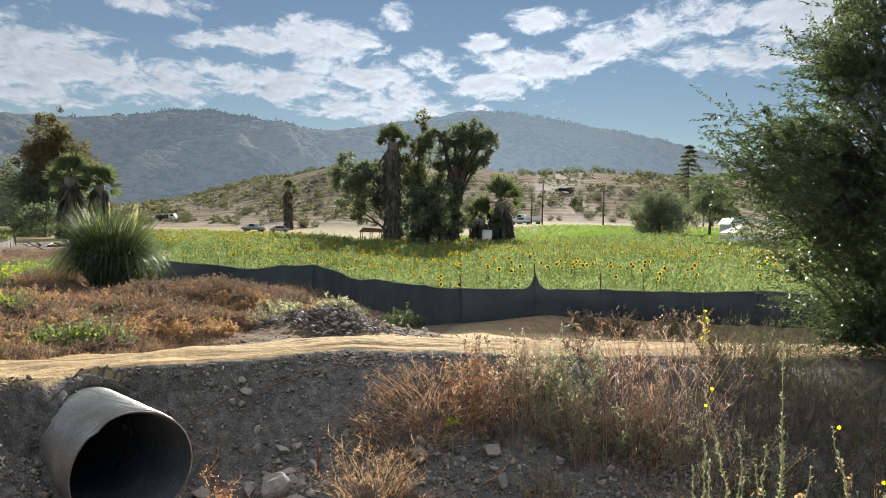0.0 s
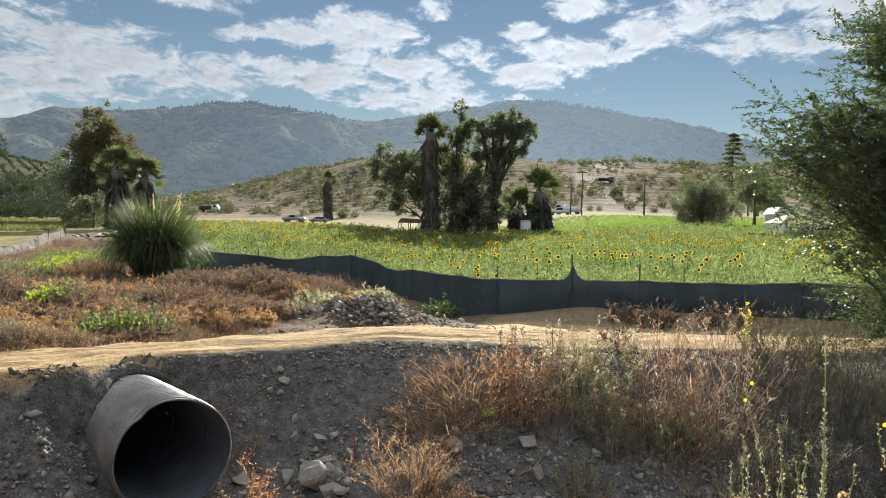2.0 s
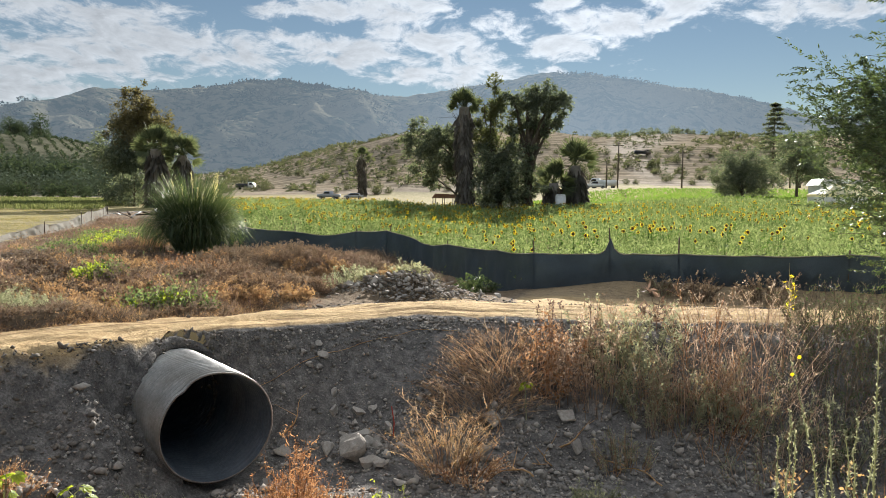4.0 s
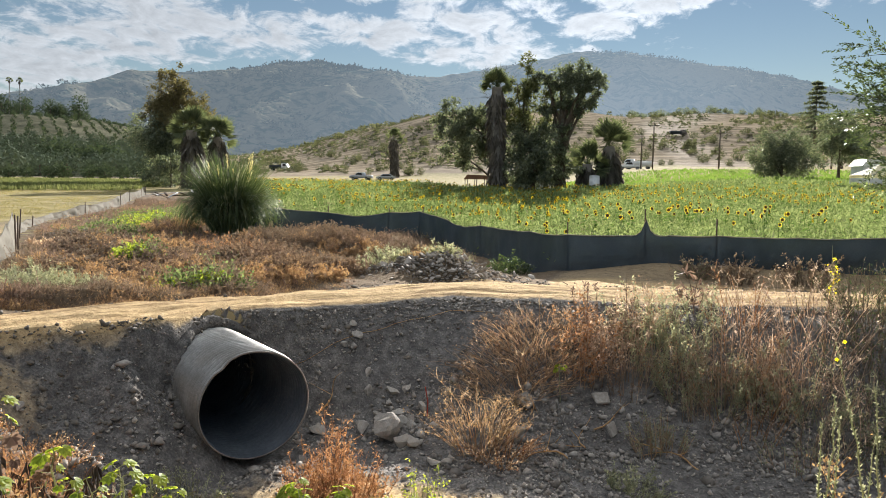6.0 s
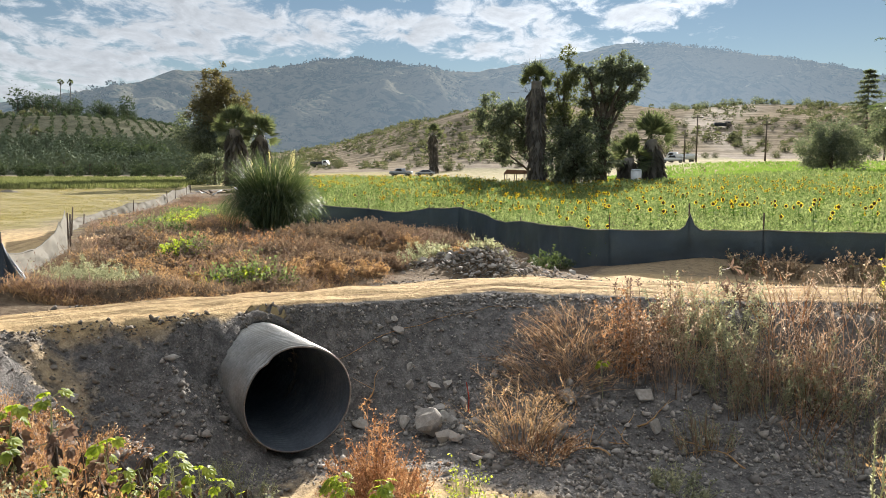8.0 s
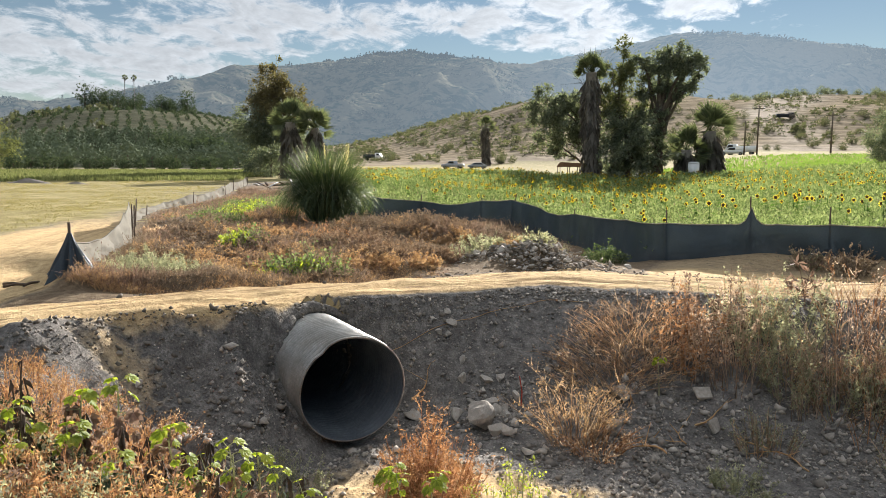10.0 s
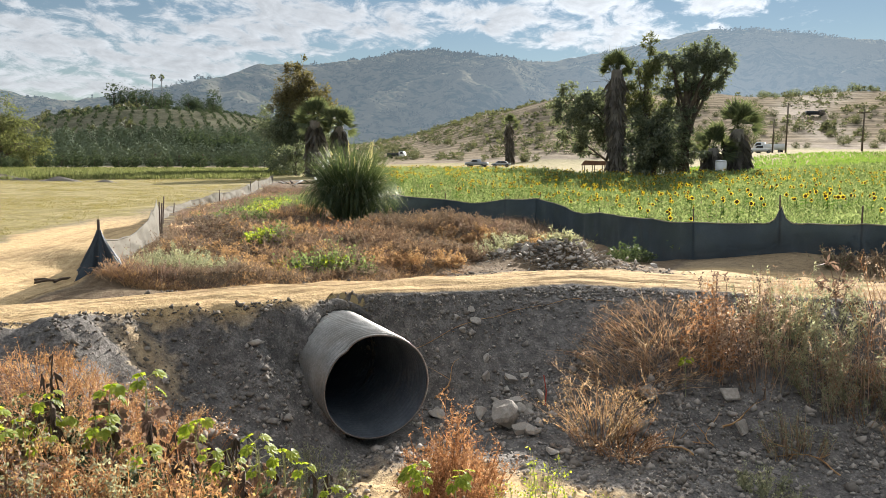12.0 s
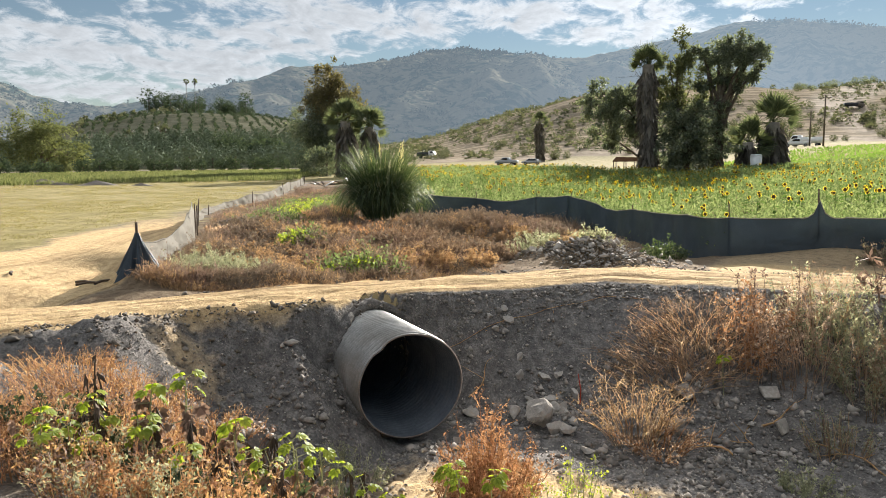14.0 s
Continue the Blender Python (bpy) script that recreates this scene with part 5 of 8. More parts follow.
# trees at the right past the field
tree("tree", (29, 96), "rounded grey-green tree at the field edge", 6.6, 0.25, [(-1.5, 0, 3.0, 2.1, 2.1), (1.5, 0, 3.3, 2.2, 2.1), (0, 0, 4.6, 2.0, 1.4), (3.0, 0, 1.4, 1.6, 1.2), (-0.8, 0, 1.5, 2.2, 1.4)], 0.26, [M_LEAF_DARK], 34, 18000)
tree("tree", (38.4, 103), "airy grey-green tree with a visible trunk", 9.0, 0.2, [(-1.2, 0, 4.3, 2.0, 1.7), (1.5, 0, 5.2, 2.2, 2.0), (0, 0, 7.1, 2.0, 1.5), (2.2, 0, 3.4, 1.7, 1.4)], 0.28, [M_LEAF_DARK], 35, 12000)


# ---- near tree at the right edge ----
def near_tree():
    at = (8.3, 12.6)
    root = thing("tree", (at[0], at[1], on_ground(*at) - 0.05), "dark willowy tree with narrow glossy leaves at the ditch side", "tree")
    r = rng(77)
    s = Soup()
    for k in range(7):
        a = k * 0.9 + r.uniform(-0.2, 0.2)
        end = np.array([math.cos(a) * 1.0, math.sin(a) * 1.0, r.uniform(6.0, 9.0)])
        u = np.linspace(0, 1, 9)[:, None]
        p = end * u + r.normal(0, 0.08, (9, 3)) * u
        s.rods(p[None], (0.13 * (1 - 0.85 * u[:, 0]))[None], sides=7)
    n = 1150
    boughs = np.array([(-2.5, -0.4, 3.0, 1.25), (-1.7, -0.6, 4.3, 1.15), (-1.0, -0.4, 5.5, 1.1), (-1.25, -0.6, 1.9, 1.1), (-0.7, -0.8, 0.8, 1.0), (-0.4, -1.0, 2.9, 1.4), (0.7, -0.8, 1.4, 1.5), (0.6, -0.6, 4.4, 1.4), (-0.2, -0.3, 6.8, 1.2), (0.9, -0.2, 7.8, 1.3), (1.6, -0.6, 6.0, 1.4), (2.2, -0.4, 3.4, 1.6), (0.2, 1.4, 3.4, 1.7), (-1.2, 1.2, 2.2, 1.4), (0.4, 1.0, 5.8, 1.5), (-0.4, -0.6, 0.6, 1.2)])
    share = boughs[:, 3] ** 2.2 * np.where(boughs[:, 0] > 0.1, 0.4, 1.0)
    sprays = 150
    hub = r.choice(len(boughs), sprays, p=share / share.sum())
    centre = boughs[hub, :3] + unit(r, sprays) * boughs[hub, 3:] * r.uniform(0.25, 1.12, (sprays, 1)) ** 0.5
    tip = centre[r.integers(0, sprays, n)] + r.normal(0, 0.20, (n, 3))
    tip[:, 2] = np.maximum(tip[:, 2], 0.1)
    a, rad = np.arctan2(tip[:, 1], tip[:, 0]), np.hypot(tip[:, 0], tip[:, 1])
    root_in = tip * [0.4, 0.4, 1] - np.stack([0 * a, 0 * a, r.uniform(0.0, 0.9, n) * rad * 0.5], 1)
    root_in[:, 2] = np.maximum(root_in[:, 2], 0.05)
    l = np.linalg.norm(tip - root_in, axis=1)
    v = np.linspace(0, 1, 6)
    tw = root_in[:, None] + (tip - root_in)[:, None] * v[None, :, None] + np.stack([0 * v, 0 * v, np.sin(v * 3.14)], 1)[None] * 0.12 * l[:, None, None]
    s.rods(tw, np.tile(np.linspace(0.012, 0.003, 6), (n, 1)))
    child("trunk", s.mesh("trunk", [M_BARK], smooth=True), root)
    # side sprays, drooping a little
    m = 5
    idx = np.repeat(np.arange(n), m)
    t = r.uniform(0.35, 1.0, n * m) * 5
    k = np.minimum(t.astype(int), 4)
    f = (t - k)[:, None]
    b = tw[idx, k] * (1 - f) + tw[idx, k + 1] * f
    d = (tip - root_in)[idx] / l[idx, None] + unit(r, n * m) * 0.8
    ln = r.uniform(0.25, 0.65, n * m)[:, None]
    e = b + d * ln + [0, 0, -0.08]
    per = 44
    q = np.repeat(np.arange(n * m), per)
    w = r.uniform(0, 1.05, (n * m * per, 1))
    p = b[q] * (1 - w) + e[q] * w + r.normal(0, 0.012, (len(q), 3))
    al = d[q] * 0.8 + unit(r, len(q)) * 0.75 + [0, 0, -0.25]
    s = Soup()
    s.leaves(p, al, unit(r, len(q)), r.uniform(0.05, 0.09, len(q)), r.uniform(0.016, 0.027, len(q)))
    child("crown", s.mesh("crown", [M_LEAF_NEAR]), root)


near_tree()


# ---- pampas clump ----
def pampas():
    at = (-11.1, 23.9)
    root = thing("pampas_grass", (at[0], at[1], on_ground(*at)), "tall pampas grass clump with arching green blades", "grass clump")
    r = rng(61)
    n = 6500
    a = r.uniform(0, 6.28, n)
    q = r.uniform(0, 1, n) ** 0.5
    st = np.stack([np.cos(a) * q * 0.62, np.sin(a) * q * 0.62, 0 * a], 1)
    l = r.uniform(1.6, 3.25, n)
    rise = np.radians(90 - 30 * q * r.uniform(0.3, 1.2, n))
    drop = np.radians(r.uniform(35, 165, n)) * (0.35 + 0.65 * q)
    t = np.linspace(0, 1, 8)
    ang = rise[:, None] - drop[:, None] * t[None] ** 1.7
    step = l[:, None] / 7
    hor = np.cumsum(np.cos(ang) * step, 1) - np.cos(ang[:, :1]) * step
    zz = np.maximum(np.cumsum(np.sin(ang) * step, 1) - np.sin(ang[:, :1]) * step, 0.03)
    a2 = a + r.normal(0, 0.35, n)
    p = st[:, None] + np.stack([np.cos(a2)[:, None] * hor * 0.62, np.sin(a2)[:, None] * hor * 0.62, zz], -1)
    s = Soup()
    pale = r.uniform(0, 1, n) < 0.07
    width = np.tile(np.array([0.02, 0.022, 0.022, 0.02, 0.018, 0.014, 0.009, 0.004]), (n, 1)) * 1.3
    side = unit(r, n) * [1, 1, 0.2]
    s.strips(p[~pale], width[~pale], side[~pale], 0)
    s.strips(p[pale], width[pale], side[pale], 1)
    child("foliage", s.mesh("foliage", [M_PAMPAS, M_SAGE]), root)
    s = Soup()
    n = 16
    a = r.uniform(0, 6.28, n)
    l = r.uniform(2.2, 2.9, n)
    e = np.stack([np.cos(a) * 0.8, np.sin(a) * 0.8, l], 1)
    t = np.linspace(0, 1, 5)
    p = e[:, None] * t[None, :, None]
    s.rods(p, np.full((n, 5), 0.005))
    m = 60
    q = np.repeat(e, m, 0) - np.tile(np.linspace(0, 0.5, m), n)[:, None] * np.repeat(e / l[:, None], m, 0)
    s.leaves(q, unit(r, n * m) + [0, 0, 0.8], unit(r, n * m), np.full(n * m, 0.08), np.full(n * m, 0.009))
    child("plumes", s.mesh("plumes", [M_PLUME]), root, "pale feathery seed plumes")


pampas()


# ---- far orchards and woods ----
def leaf_ball(seed, n, leaf, flat=0.8):
    """a small rounded tree crown of radius 1 with a stub of trunk, to be scattered"""
    r = rng(seed)
    s = Soup()
    p = unit(r, n) * r.uniform(0.55, 1.0, (n, 1)) * [1, 1, flat] + [0, 0, flat * 0.95]
    p = p * (1 + 0.18 * np.sin(p[:, :1] * 5 + seed) * np.cos(p[:, 1:2] * 4))
    s.leaves(p, unit(r, n) + [0, 0, -0.2], p - [0, 0, flat], r.uniform(0.7, 1.3, n) * leaf, r.uniform(0.5, 0.9, n) * leaf, 0)
    s.rods(np.array([[[0, 0, -0.2], [0, 0, flat]]]), np.array([[0.08, 0.05]]), 1, 4)
    return s.template()


def polar(r, n, yaw0, yaw1, d0, d1):
    a, d = np.radians(r.uniform(yaw0, yaw1, n)), np.sqrt(r.uniform(d0 ** 2, d1 ** 2, n))
    return -np.sin(a) * d, np.cos(a) * d


def grove(name, label, x, y, size, mats, seed, tmpl):
    r = rng(seed)
    s = Soup()
    s.stamp(*tmpl, None, scatter_mats(r, x, y, ground(x, y) - 0.1, size, r.uniform(0, 6.28, len(x))))
    loose(name, s.mesh(name, mats), (0, 0, 0), label, "trees", kind="stuff")


def build_hillside():
    r = rng(90)
    ball, tiny = leaf_ball(1, 300, 0.21), leaf_ball(2, 30, 0.7)
    # left hill: dense orchard below, young rows above
    gx, gy = np.meshgrid(np.arange(-420, -60, 8.2), np.arange(90, 420, 8.2))
    x, y = gx.ravel() + r.normal(0, 0.7, gx.size), gy.ravel() + r.normal(0, 0.7, gx.size)
    d, yw = np.hypot(x, y), np.degrees(np.arctan2(-x, y))
    ok = (d > 165) & (d < 285) & (yw > 29) & (yw < 62)
    grove("orchard", "dense dark green orchard rows on the hillside", x[ok], y[ok], r.uniform(2.6, 3.6, ok.sum()), [M_ORCHARD, M_BARK], 91, ball)
    gx, gy = np.meshgrid(np.arange(-420, -80, 6.4), np.arange(150, 440, 6.0))
    x, y = gx.ravel() * 1.0 + 0.25 * gy.ravel() + r.normal(0, 0.5, gx.size) - 40, gy.ravel() + r.normal(0, 0.5, gx.size)
    d, yw = np.hypot(x, y), np.degrees(np.arctan2(-x, y))
    ok = (d > 292) & (d < 445) & (yw > 24) & (yw < 46.5)
    grove("young_orchard", "young orchard trees in rows on pale soil", x[ok], y[ok], r.uniform(0.8, 1.25, ok.sum()), [M_CITRUS, M_BARK], 92, tiny)
    x, y = polar(r, 64, 34.5, 42, 440, 470)
    tall = leaf_ball(4, 260, 0.22, 1.4)
    grove("windbreak", "dark windbreak trees along the hilltop", x, y, np.clip(r.lognormal(0.95, 0.4, 64), 1.2, 5.6), [M_CITRUS, M_BARK], 93, tall)
    x, y = polar(r, 120, 40, 60, 300, 520)
    grove("scrub", "dark scrub on the far slope", x, y, r.uniform(1.2, 2.6, 120), [M_HILLBUSH, M_BARK], 94, tiny)
    x, y = polar(r, 30, 33, 37.3, 205, 235)
    grove("thicket", "dark thicket of taller trees in the orchard", x, y, r.uniform(3, 4.6, 30), [M_CITRUS, M_BARK], 95, ball)
    # middle hill: bushes along terraces on dry grass
    xs, ys = [], []
    for d in np.arange(225, 475, 6.5):
        n = int(d * 0.40)
        yw = r.uniform(-22, 26, n)
        dd = d + 6 * np.sin(yw * 0.4) + 3 * np.sin(yw * 1.3) + r.normal(0, 0.9, n)
        keep = (bumps(yw * 3, dd * 0.2, 6, 61) > -0.35 + 0.2 * (yw < 4) * (yw > -12)) & ~((yw < -3.2) & (yw > -7.5) & (r.uniform(0, 1, n) < 0.85))
        xs.append((-np.sin(np.radians(yw)) * dd)[keep]), ys.append((np.cos(np.radians(yw)) * dd)[keep])
    x, y = np.concatenate(xs), np.concatenate(ys)
    grove("hillside_bushes", "grey-green bushes in loose rows on a dry hillside", x, y, r.lognormal(-0.55, 0.45, len(x)), [M_HILLBUSH, M_BARK], 96, leaf_ball(3, 14, 1.0))
    x, y = polar(r, 150, -24, 29, 200, 320)
    grove("valley_trees", "scattered olive-green trees at the foot of the hill", x, y, r.uniform(0.7, 2.2, 150), [M_HILLBUSH, M_BARK], 97, ball)
    x, y = polar(r, 120, -26, -6, 420, 480)
    grove("ridge_trees", "dark trees along the dry ridge", x, y, r.uniform(1.0, 2.8, 120), [M_LEAF_DARK, M_BARK], 98, ball)
    # hedge of citrus past the left field
    proto = None
    for k in range(25):
        yw = radians(27.5 + k * 1.2 + r.normal(0, 0.2))
        d = 128 + 14 * math.sin(k * 0.2)
        px, py = -math.sin(yw) * d, math.cos(yw) * d
        sc = r.uniform(1.2, 1.85)
        m = Matrix.Translation((px, py, on_ground(px, py) - 0.2)) @ Matrix.Rotation(r.uniform(0, 6.28), 4, "Z")
        if proto is None:
            proto = thing("citrus_tree", (0, 0, 0), "round dark green citrus tree in a row", "tree", "citrus trees past the field")
            v, f = leaf_ball(7, 420, 0.22, 0.9)
            for nm, k2, mt in (("crown", 0, M_CITRUS), ("trunk", 1, M_BARK)):
                s = Soup()
                s.v, s.n = [v], len(v)
                s.f = {(key[0], 0): [fs] for key, fs in f.items() if key[1] == k2}
                child(nm, s.mesh(nm, [mt]), proto)
            proto.matrix_basis = m
            proto.scale = (sc, sc, sc)
        else:
            copy_thing(proto, m).scale = (sc, sc, sc)


build_hillside()
tree("tree", (-105.7, 91.8), "large yellow-green willow past the field", 10, 0.4, [(-1.5, 0, 4.2, 4.2, 3.4), (3.0, 0, 4.0, 3.8, 3.2), (0.6, 0, 7.4, 3.8, 2.6), (5.6, 0, 3.0, 2.6, 2.4)], 0.42, [M_WILLOW], 41, 12000)
tree("tree", (-111, 84), "large yellow-green willow past the field", 8.5, 0.4, [(-1.5, 0, 3.8, 3.4, 3.0), (2.0, 0, 3.6, 3.0, 2.8), (0.4, 0, 5.8, 2.8, 2.0)], 0.42, [M_WILLOW], 42, 8000)
for k, (px, py, hh) in enumerate(((-290.3, 354.5, 27.6), (-286.6, 357.4, 27.4))):
    fan_palm((px, py), hh - 9, 1.7, 1.2, 43 + k, "tall thin-trunked palm on the hilltop", 0.22, 40)


def conifer(at, height, seed):
    r = rng(seed)
    root = thing("cedar_tree", (at[0], at[1], on_ground(*at) - 0.1), "tall layered cedar above the other trees", "tree")
    s, c = Soup(), Soup()
    s.rods(np.array([[[0, 0, 0], [0, 0, height * 0.5], [0, 0, height]]]), np.array([[0.35, 0.22, 0.03]]), sides=7)
    for z in np.linspace(0.22, 0.97, 15):
        for a in r.uniform(0, 6.28, 7):
            l = height * 0.36 * (1.08 - z) * r.uniform(0.6, 1.1) + 0.3
            e = np.array([math.cos(a) * l, math.sin(a) * l, z * height - 0.10 * l])
            b = np.array([0, 0, z * height])
            s.rods(np.stack([b, e])[None], np.array([[0.06, 0.02]]))
            n = 70
            t = r.uniform(0.15, 1.05, (n, 1))
            c.leaves(b + (e - b) * t + r.normal(0, 0.16, (n, 3)) * [1, 1, 0.5], unit(r, n) + (e - b) / l, unit(r, n) * 0.4 + [0, 0, 1], np.full(n, 0.6), np.full(n, 0.22))
    child("trunk", s.mesh("trunk", [M_BARK], smooth=True), root)
    child("crown", c.mesh("crown", [M_LEAF_DARK]), root)


conifer((61.3, 180), 20.5, 51)
tree("tree", (66, 176), "broad dark tree beside a cedar", 14, 0.4, [(-2, 0, 7, 3.5, 3.5), (2.5, 0, 6.5, 3.5, 3.5), (0, 0, 10, 3, 2.6)], 0.5, [M_LEAF_DARK], 52, 5200)


# ---- stones ----
def rock_mesh(name, seed, mat, flat=0.75, sub=2, cut=0.46):
    b = bmesh.new()
    bmesh.ops.create_icosphere(b, subdivisions=sub, radius=1.0)
    r = rng(seed)
    off, cuts = r.uniform(0, 50, 3), unit(r, 9)
    for v in b.verts:
        for c in cuts:
            k = v.co.dot(Vector(c)) - cut
            if k > 0:
                v.co -= Vector(c) * k
        v.co *= 1 + 0.16 * noise.noise(v.co * 1.7 + Vector(off))
        v.co.z *= flat
    me = bpy.data.meshes.new(name)
    b.to_mesh(me)
    b.free()
    me.materials.append(mat)
    return me


def mesh_template(me):
    v = np.array([tuple(p.co) for p in me.vertices])
    return v, {(3, 0): np.array([tuple(p.vertices) for p in me.polygons])}


ROCKS = [rock_mesh("rock", k, M_ROCK) for k in range(6)]
ROCKS_LOW = [rock_mesh("stone", 20 + k, M_ROCK, 0.8, 1, 0.34) for k in range(6)]
CLODS = [rock_mesh("clod", 40 + k, M_CLOD, 0.8, 1, 0.36) for k in range(4)]


def place_rock(x, y, size, k, label="pale angular rock lying in the ditch", name="rock", lift=0.35, stretch=(1, 1, 1)):
    o = loose(name, ROCKS[k % 6], (x, y, on_ground(x, y) + size * lift), label, "rock", "loose rocks in the ditch")
    o.rotation_euler = (k * 0.7, k * 1.3, k * 2.1)
    o.scale = [size * s for s in stretch]
    return o


big_rock = place_rock(-2.04, 8.75, 0.24, 1, "large pale boulder at the foot of the bank", "boulder", 0.7, (0.9, 0.85, 1.35))
big_rock.rotation_euler = (0.15, -0.2, 0.6)
big_rock.data = rock_mesh("boulder", 77, M_ROCK, 0.85, 3, 0.5)
big_rock.scale = (0.23, 0.2, 0.25)
place_rock(-1.78, 8.62, 0.19, 2, "flat brown rock beside a boulder", lift=0.2, stretch=(1.3, 1, 0.6))
for k, (x, y, sz) in enumerate([(-2.38, 8.95, 0.13), (-2.97, 8.92, 0.13), (-2.06, 9.6, 0.15), (-1.85, 9.5, 0.12), (-1.95, 9.35, 0.13), (-2.2, 9.3, 0.11), (-2.18, 9.93, 0.12), (-2.52, 9.8, 0.11), (-2.55, 9.99, 0.09), (-2.2, 9.75, 0.09), (-2.3, 9.5, 0.08), (-1.75, 9.2, 0.12), (-1.6, 9.0, 0.10), (-2.8, 10.27, 0.10), (-2.93, 10.06, 0.08), (-2.0, 10.05, 0.09), (-1.7, 9.75, 0.12), (-2.9, 10.35, 0.10), (-3.05, 10.15, 0.08), (-1.6, 8.6, 0.13), (-2.62, 7.75, 0.13), (-2.8, 7.9, 0.08), (-1.3, 8.15, 0.10), (-0.35, 9.0, 0.16), (-4.6, 6.2, 0.09), (-4.45, 6.0, 0.08), (-4.3, 5.7, 0.10), (-4.1, 6.1, 0.08), (-3.95, 6.35, 0.09), (-3.8, 5.9, 0.07), (-4.2, 6.5, 0.07), (-3.7, 6.4, 0.08)]):
    place_rock(x, y, sz, k)


def slab(x, y, size, yaw, tilt):
    root = thing("concrete_slab", (x, y, on_ground(x, y)), "broken pale concrete slab lying on the bank", "slab", "broken slabs")
    b = bmesh.new()
    bmesh.ops.create_cube(b, size=1)
    bmesh.ops.scale(b, verts=b.verts, vec=(size, size * 0.7, 0.035))
    for v in b.verts:
        v.co.x *= 1 + 0.25 * math.sin(v.co.y * 30 + x)
    bmesh.ops.bevel(b, geom=b.edges[:], offset=0.008, segments=2, affect="EDGES")
    bmesh.ops.transform(b, verts=b.verts, matrix=pose(0, 0, 0.08, tilt, 0, yaw))
    part("slab_body", b, M_ROCK, root, smooth=False)


slab(0.86, 9.25, 0.24, 60, 62)
slab(0.75, 9.75, 0.26, 20, 35)
slab(-0.25, 9.75, 0.32, 70, 35)


def build_gravel():
    r = rng(120)
    s = Soup()
    tm = [mesh_template(m) for m in ROCKS_LOW]

    def bare(x, y):
        """no stones in the pipe, few on the floor sand that paints the sun patch"""
        return in_pipe(x, y) | (r.uniform(0, 1, np.shape(x)) < 0.8 * np.exp(-((x + 1.8) / 1.4) ** 2 - ((y - 6.5) / 1.0) ** 2))

    def sow(x, y, size, lift=0.25):
        q = r.integers(0, 6, len(x))
        for k in range(6):
            i = q == k
            if i.any():
                m = scatter_mats(r, x[i], y[i], ground(x[i], y[i]) + size[i] * lift, size[i], r.uniform(0, 6.28, i.sum()))
                s.stamp(*tm[k], None, m)
    # ditch floor and bank
    x, y = r.uniform(-4.6, 3.0, 6400), r.uniform(5.2, 10.6, 6400)
    e = road_edge(x) - y
    dens = np.where(e < 1.6, 0.35, 0.8) * (0.55 + 0.6 * bumps(x, y, 0.8, 71))
    ok = (e > 0.25) & (r.uniform(0, 1, 6400) < dens) & ~bare(x, y)
    sow(x[ok], y[ok], np.minimum(r.lognormal(-3.95, 0.65, ok.sum()), 0.11))
    # stony lip under the road edge
    x = r.uniform(-4.0, 0.5, 900)
    y = road_edge(x) - np.abs(r.normal(0.1, 0.28, 900)) - 0.05
    free = ~bare(x, y)
    x, y = x[free], y[free]
    sow(x, y, r.lognormal(-3.6, 0.45, len(x)))
    # crumbs of stone, small as nuts
    octa = np.array([(1, 0, 0), (-1, 0, 0), (0, 1, 0), (0, -1, 0), (0, 0, 0.8), (0, 0, -0.8)], float)
    of = {(3, 0): np.array([(0, 2, 4), (2, 1, 4), (1, 3, 4), (3, 0, 4), (2, 0, 5), (1, 2, 5), (3, 1, 5), (0, 3, 5)])}
    x, y = r.uniform(-6.0, 3.5, 16000), r.uniform(5.0, 11.6, 16000)
    e = road_edge(x) - y
    ok = (e > 0.0) & ~bare(x, y) & (r.uniform(0, 1, 16000) < 0.55 + 0.5 * bumps(x, y, 0.7, 72))
    sz = r.lognormal(-4.5, 0.4, ok.sum())
    s.stamp(octa, of, None, scatter_mats(r, x[ok], y[ok], ground(x[ok], y[ok]) + sz * 0.3, sz, r.uniform(0, 6.28, ok.sum())))
    for j in range(5):
        chip = octa * r.uniform(0.55, 1.25, (6, 3)) + r.normal(0, 0.18, (6, 3))
        x, y = r.uniform(-4.8, 3.4, 3200), r.uniform(5.0, 10.8, 3200)
        e = road_edge(x) - y
        ok = (e > 0.1) & ~bare(x, y) & (r.uniform(0, 1, 3200) < np.where(e > 1.5, 0.9, 0.4) * (0.6 + 0.7 * bumps(x, y, 0.6, 73)))
        sz = np.minimum(r.lognormal(-3.75, 0.5, ok.sum()), 0.09)
        s.stamp(chip, of, None, scatter_mats(r, x[ok], y[ok], ground(x[ok], y[ok]) + sz * 0.3, sz, r.uniform(0, 6.28, ok.sum())))
    loose("gravel", s.mesh("gravel", [M_ROCK]), (0, 0, 0), "grey stones and gravel over the ditch floor and bank", "gravel", kind="stuff")
    s2 = Soup()
    tc = [mesh_template(m) for m in CLODS]
    x = r.uniform(-9, 6, 2500)
    e = np.abs(r.normal(0.05, 0.22, 2500)) - 0.06
    y = road_edge(x) - e
    far = r.uniform(0, 1, 2500) < 0.3
    x[:160], e[:160], far[:160] = r.normal(-4.35, 0.22, 160), r.uniform(-0.1, 0.25, 160), False
    y = road_edge(x) - e
    y = np.where(far, road_edge(x) + r.normal(2.9, 0.25, 2500), y)
    k = r.integers(0, 4, 2500)
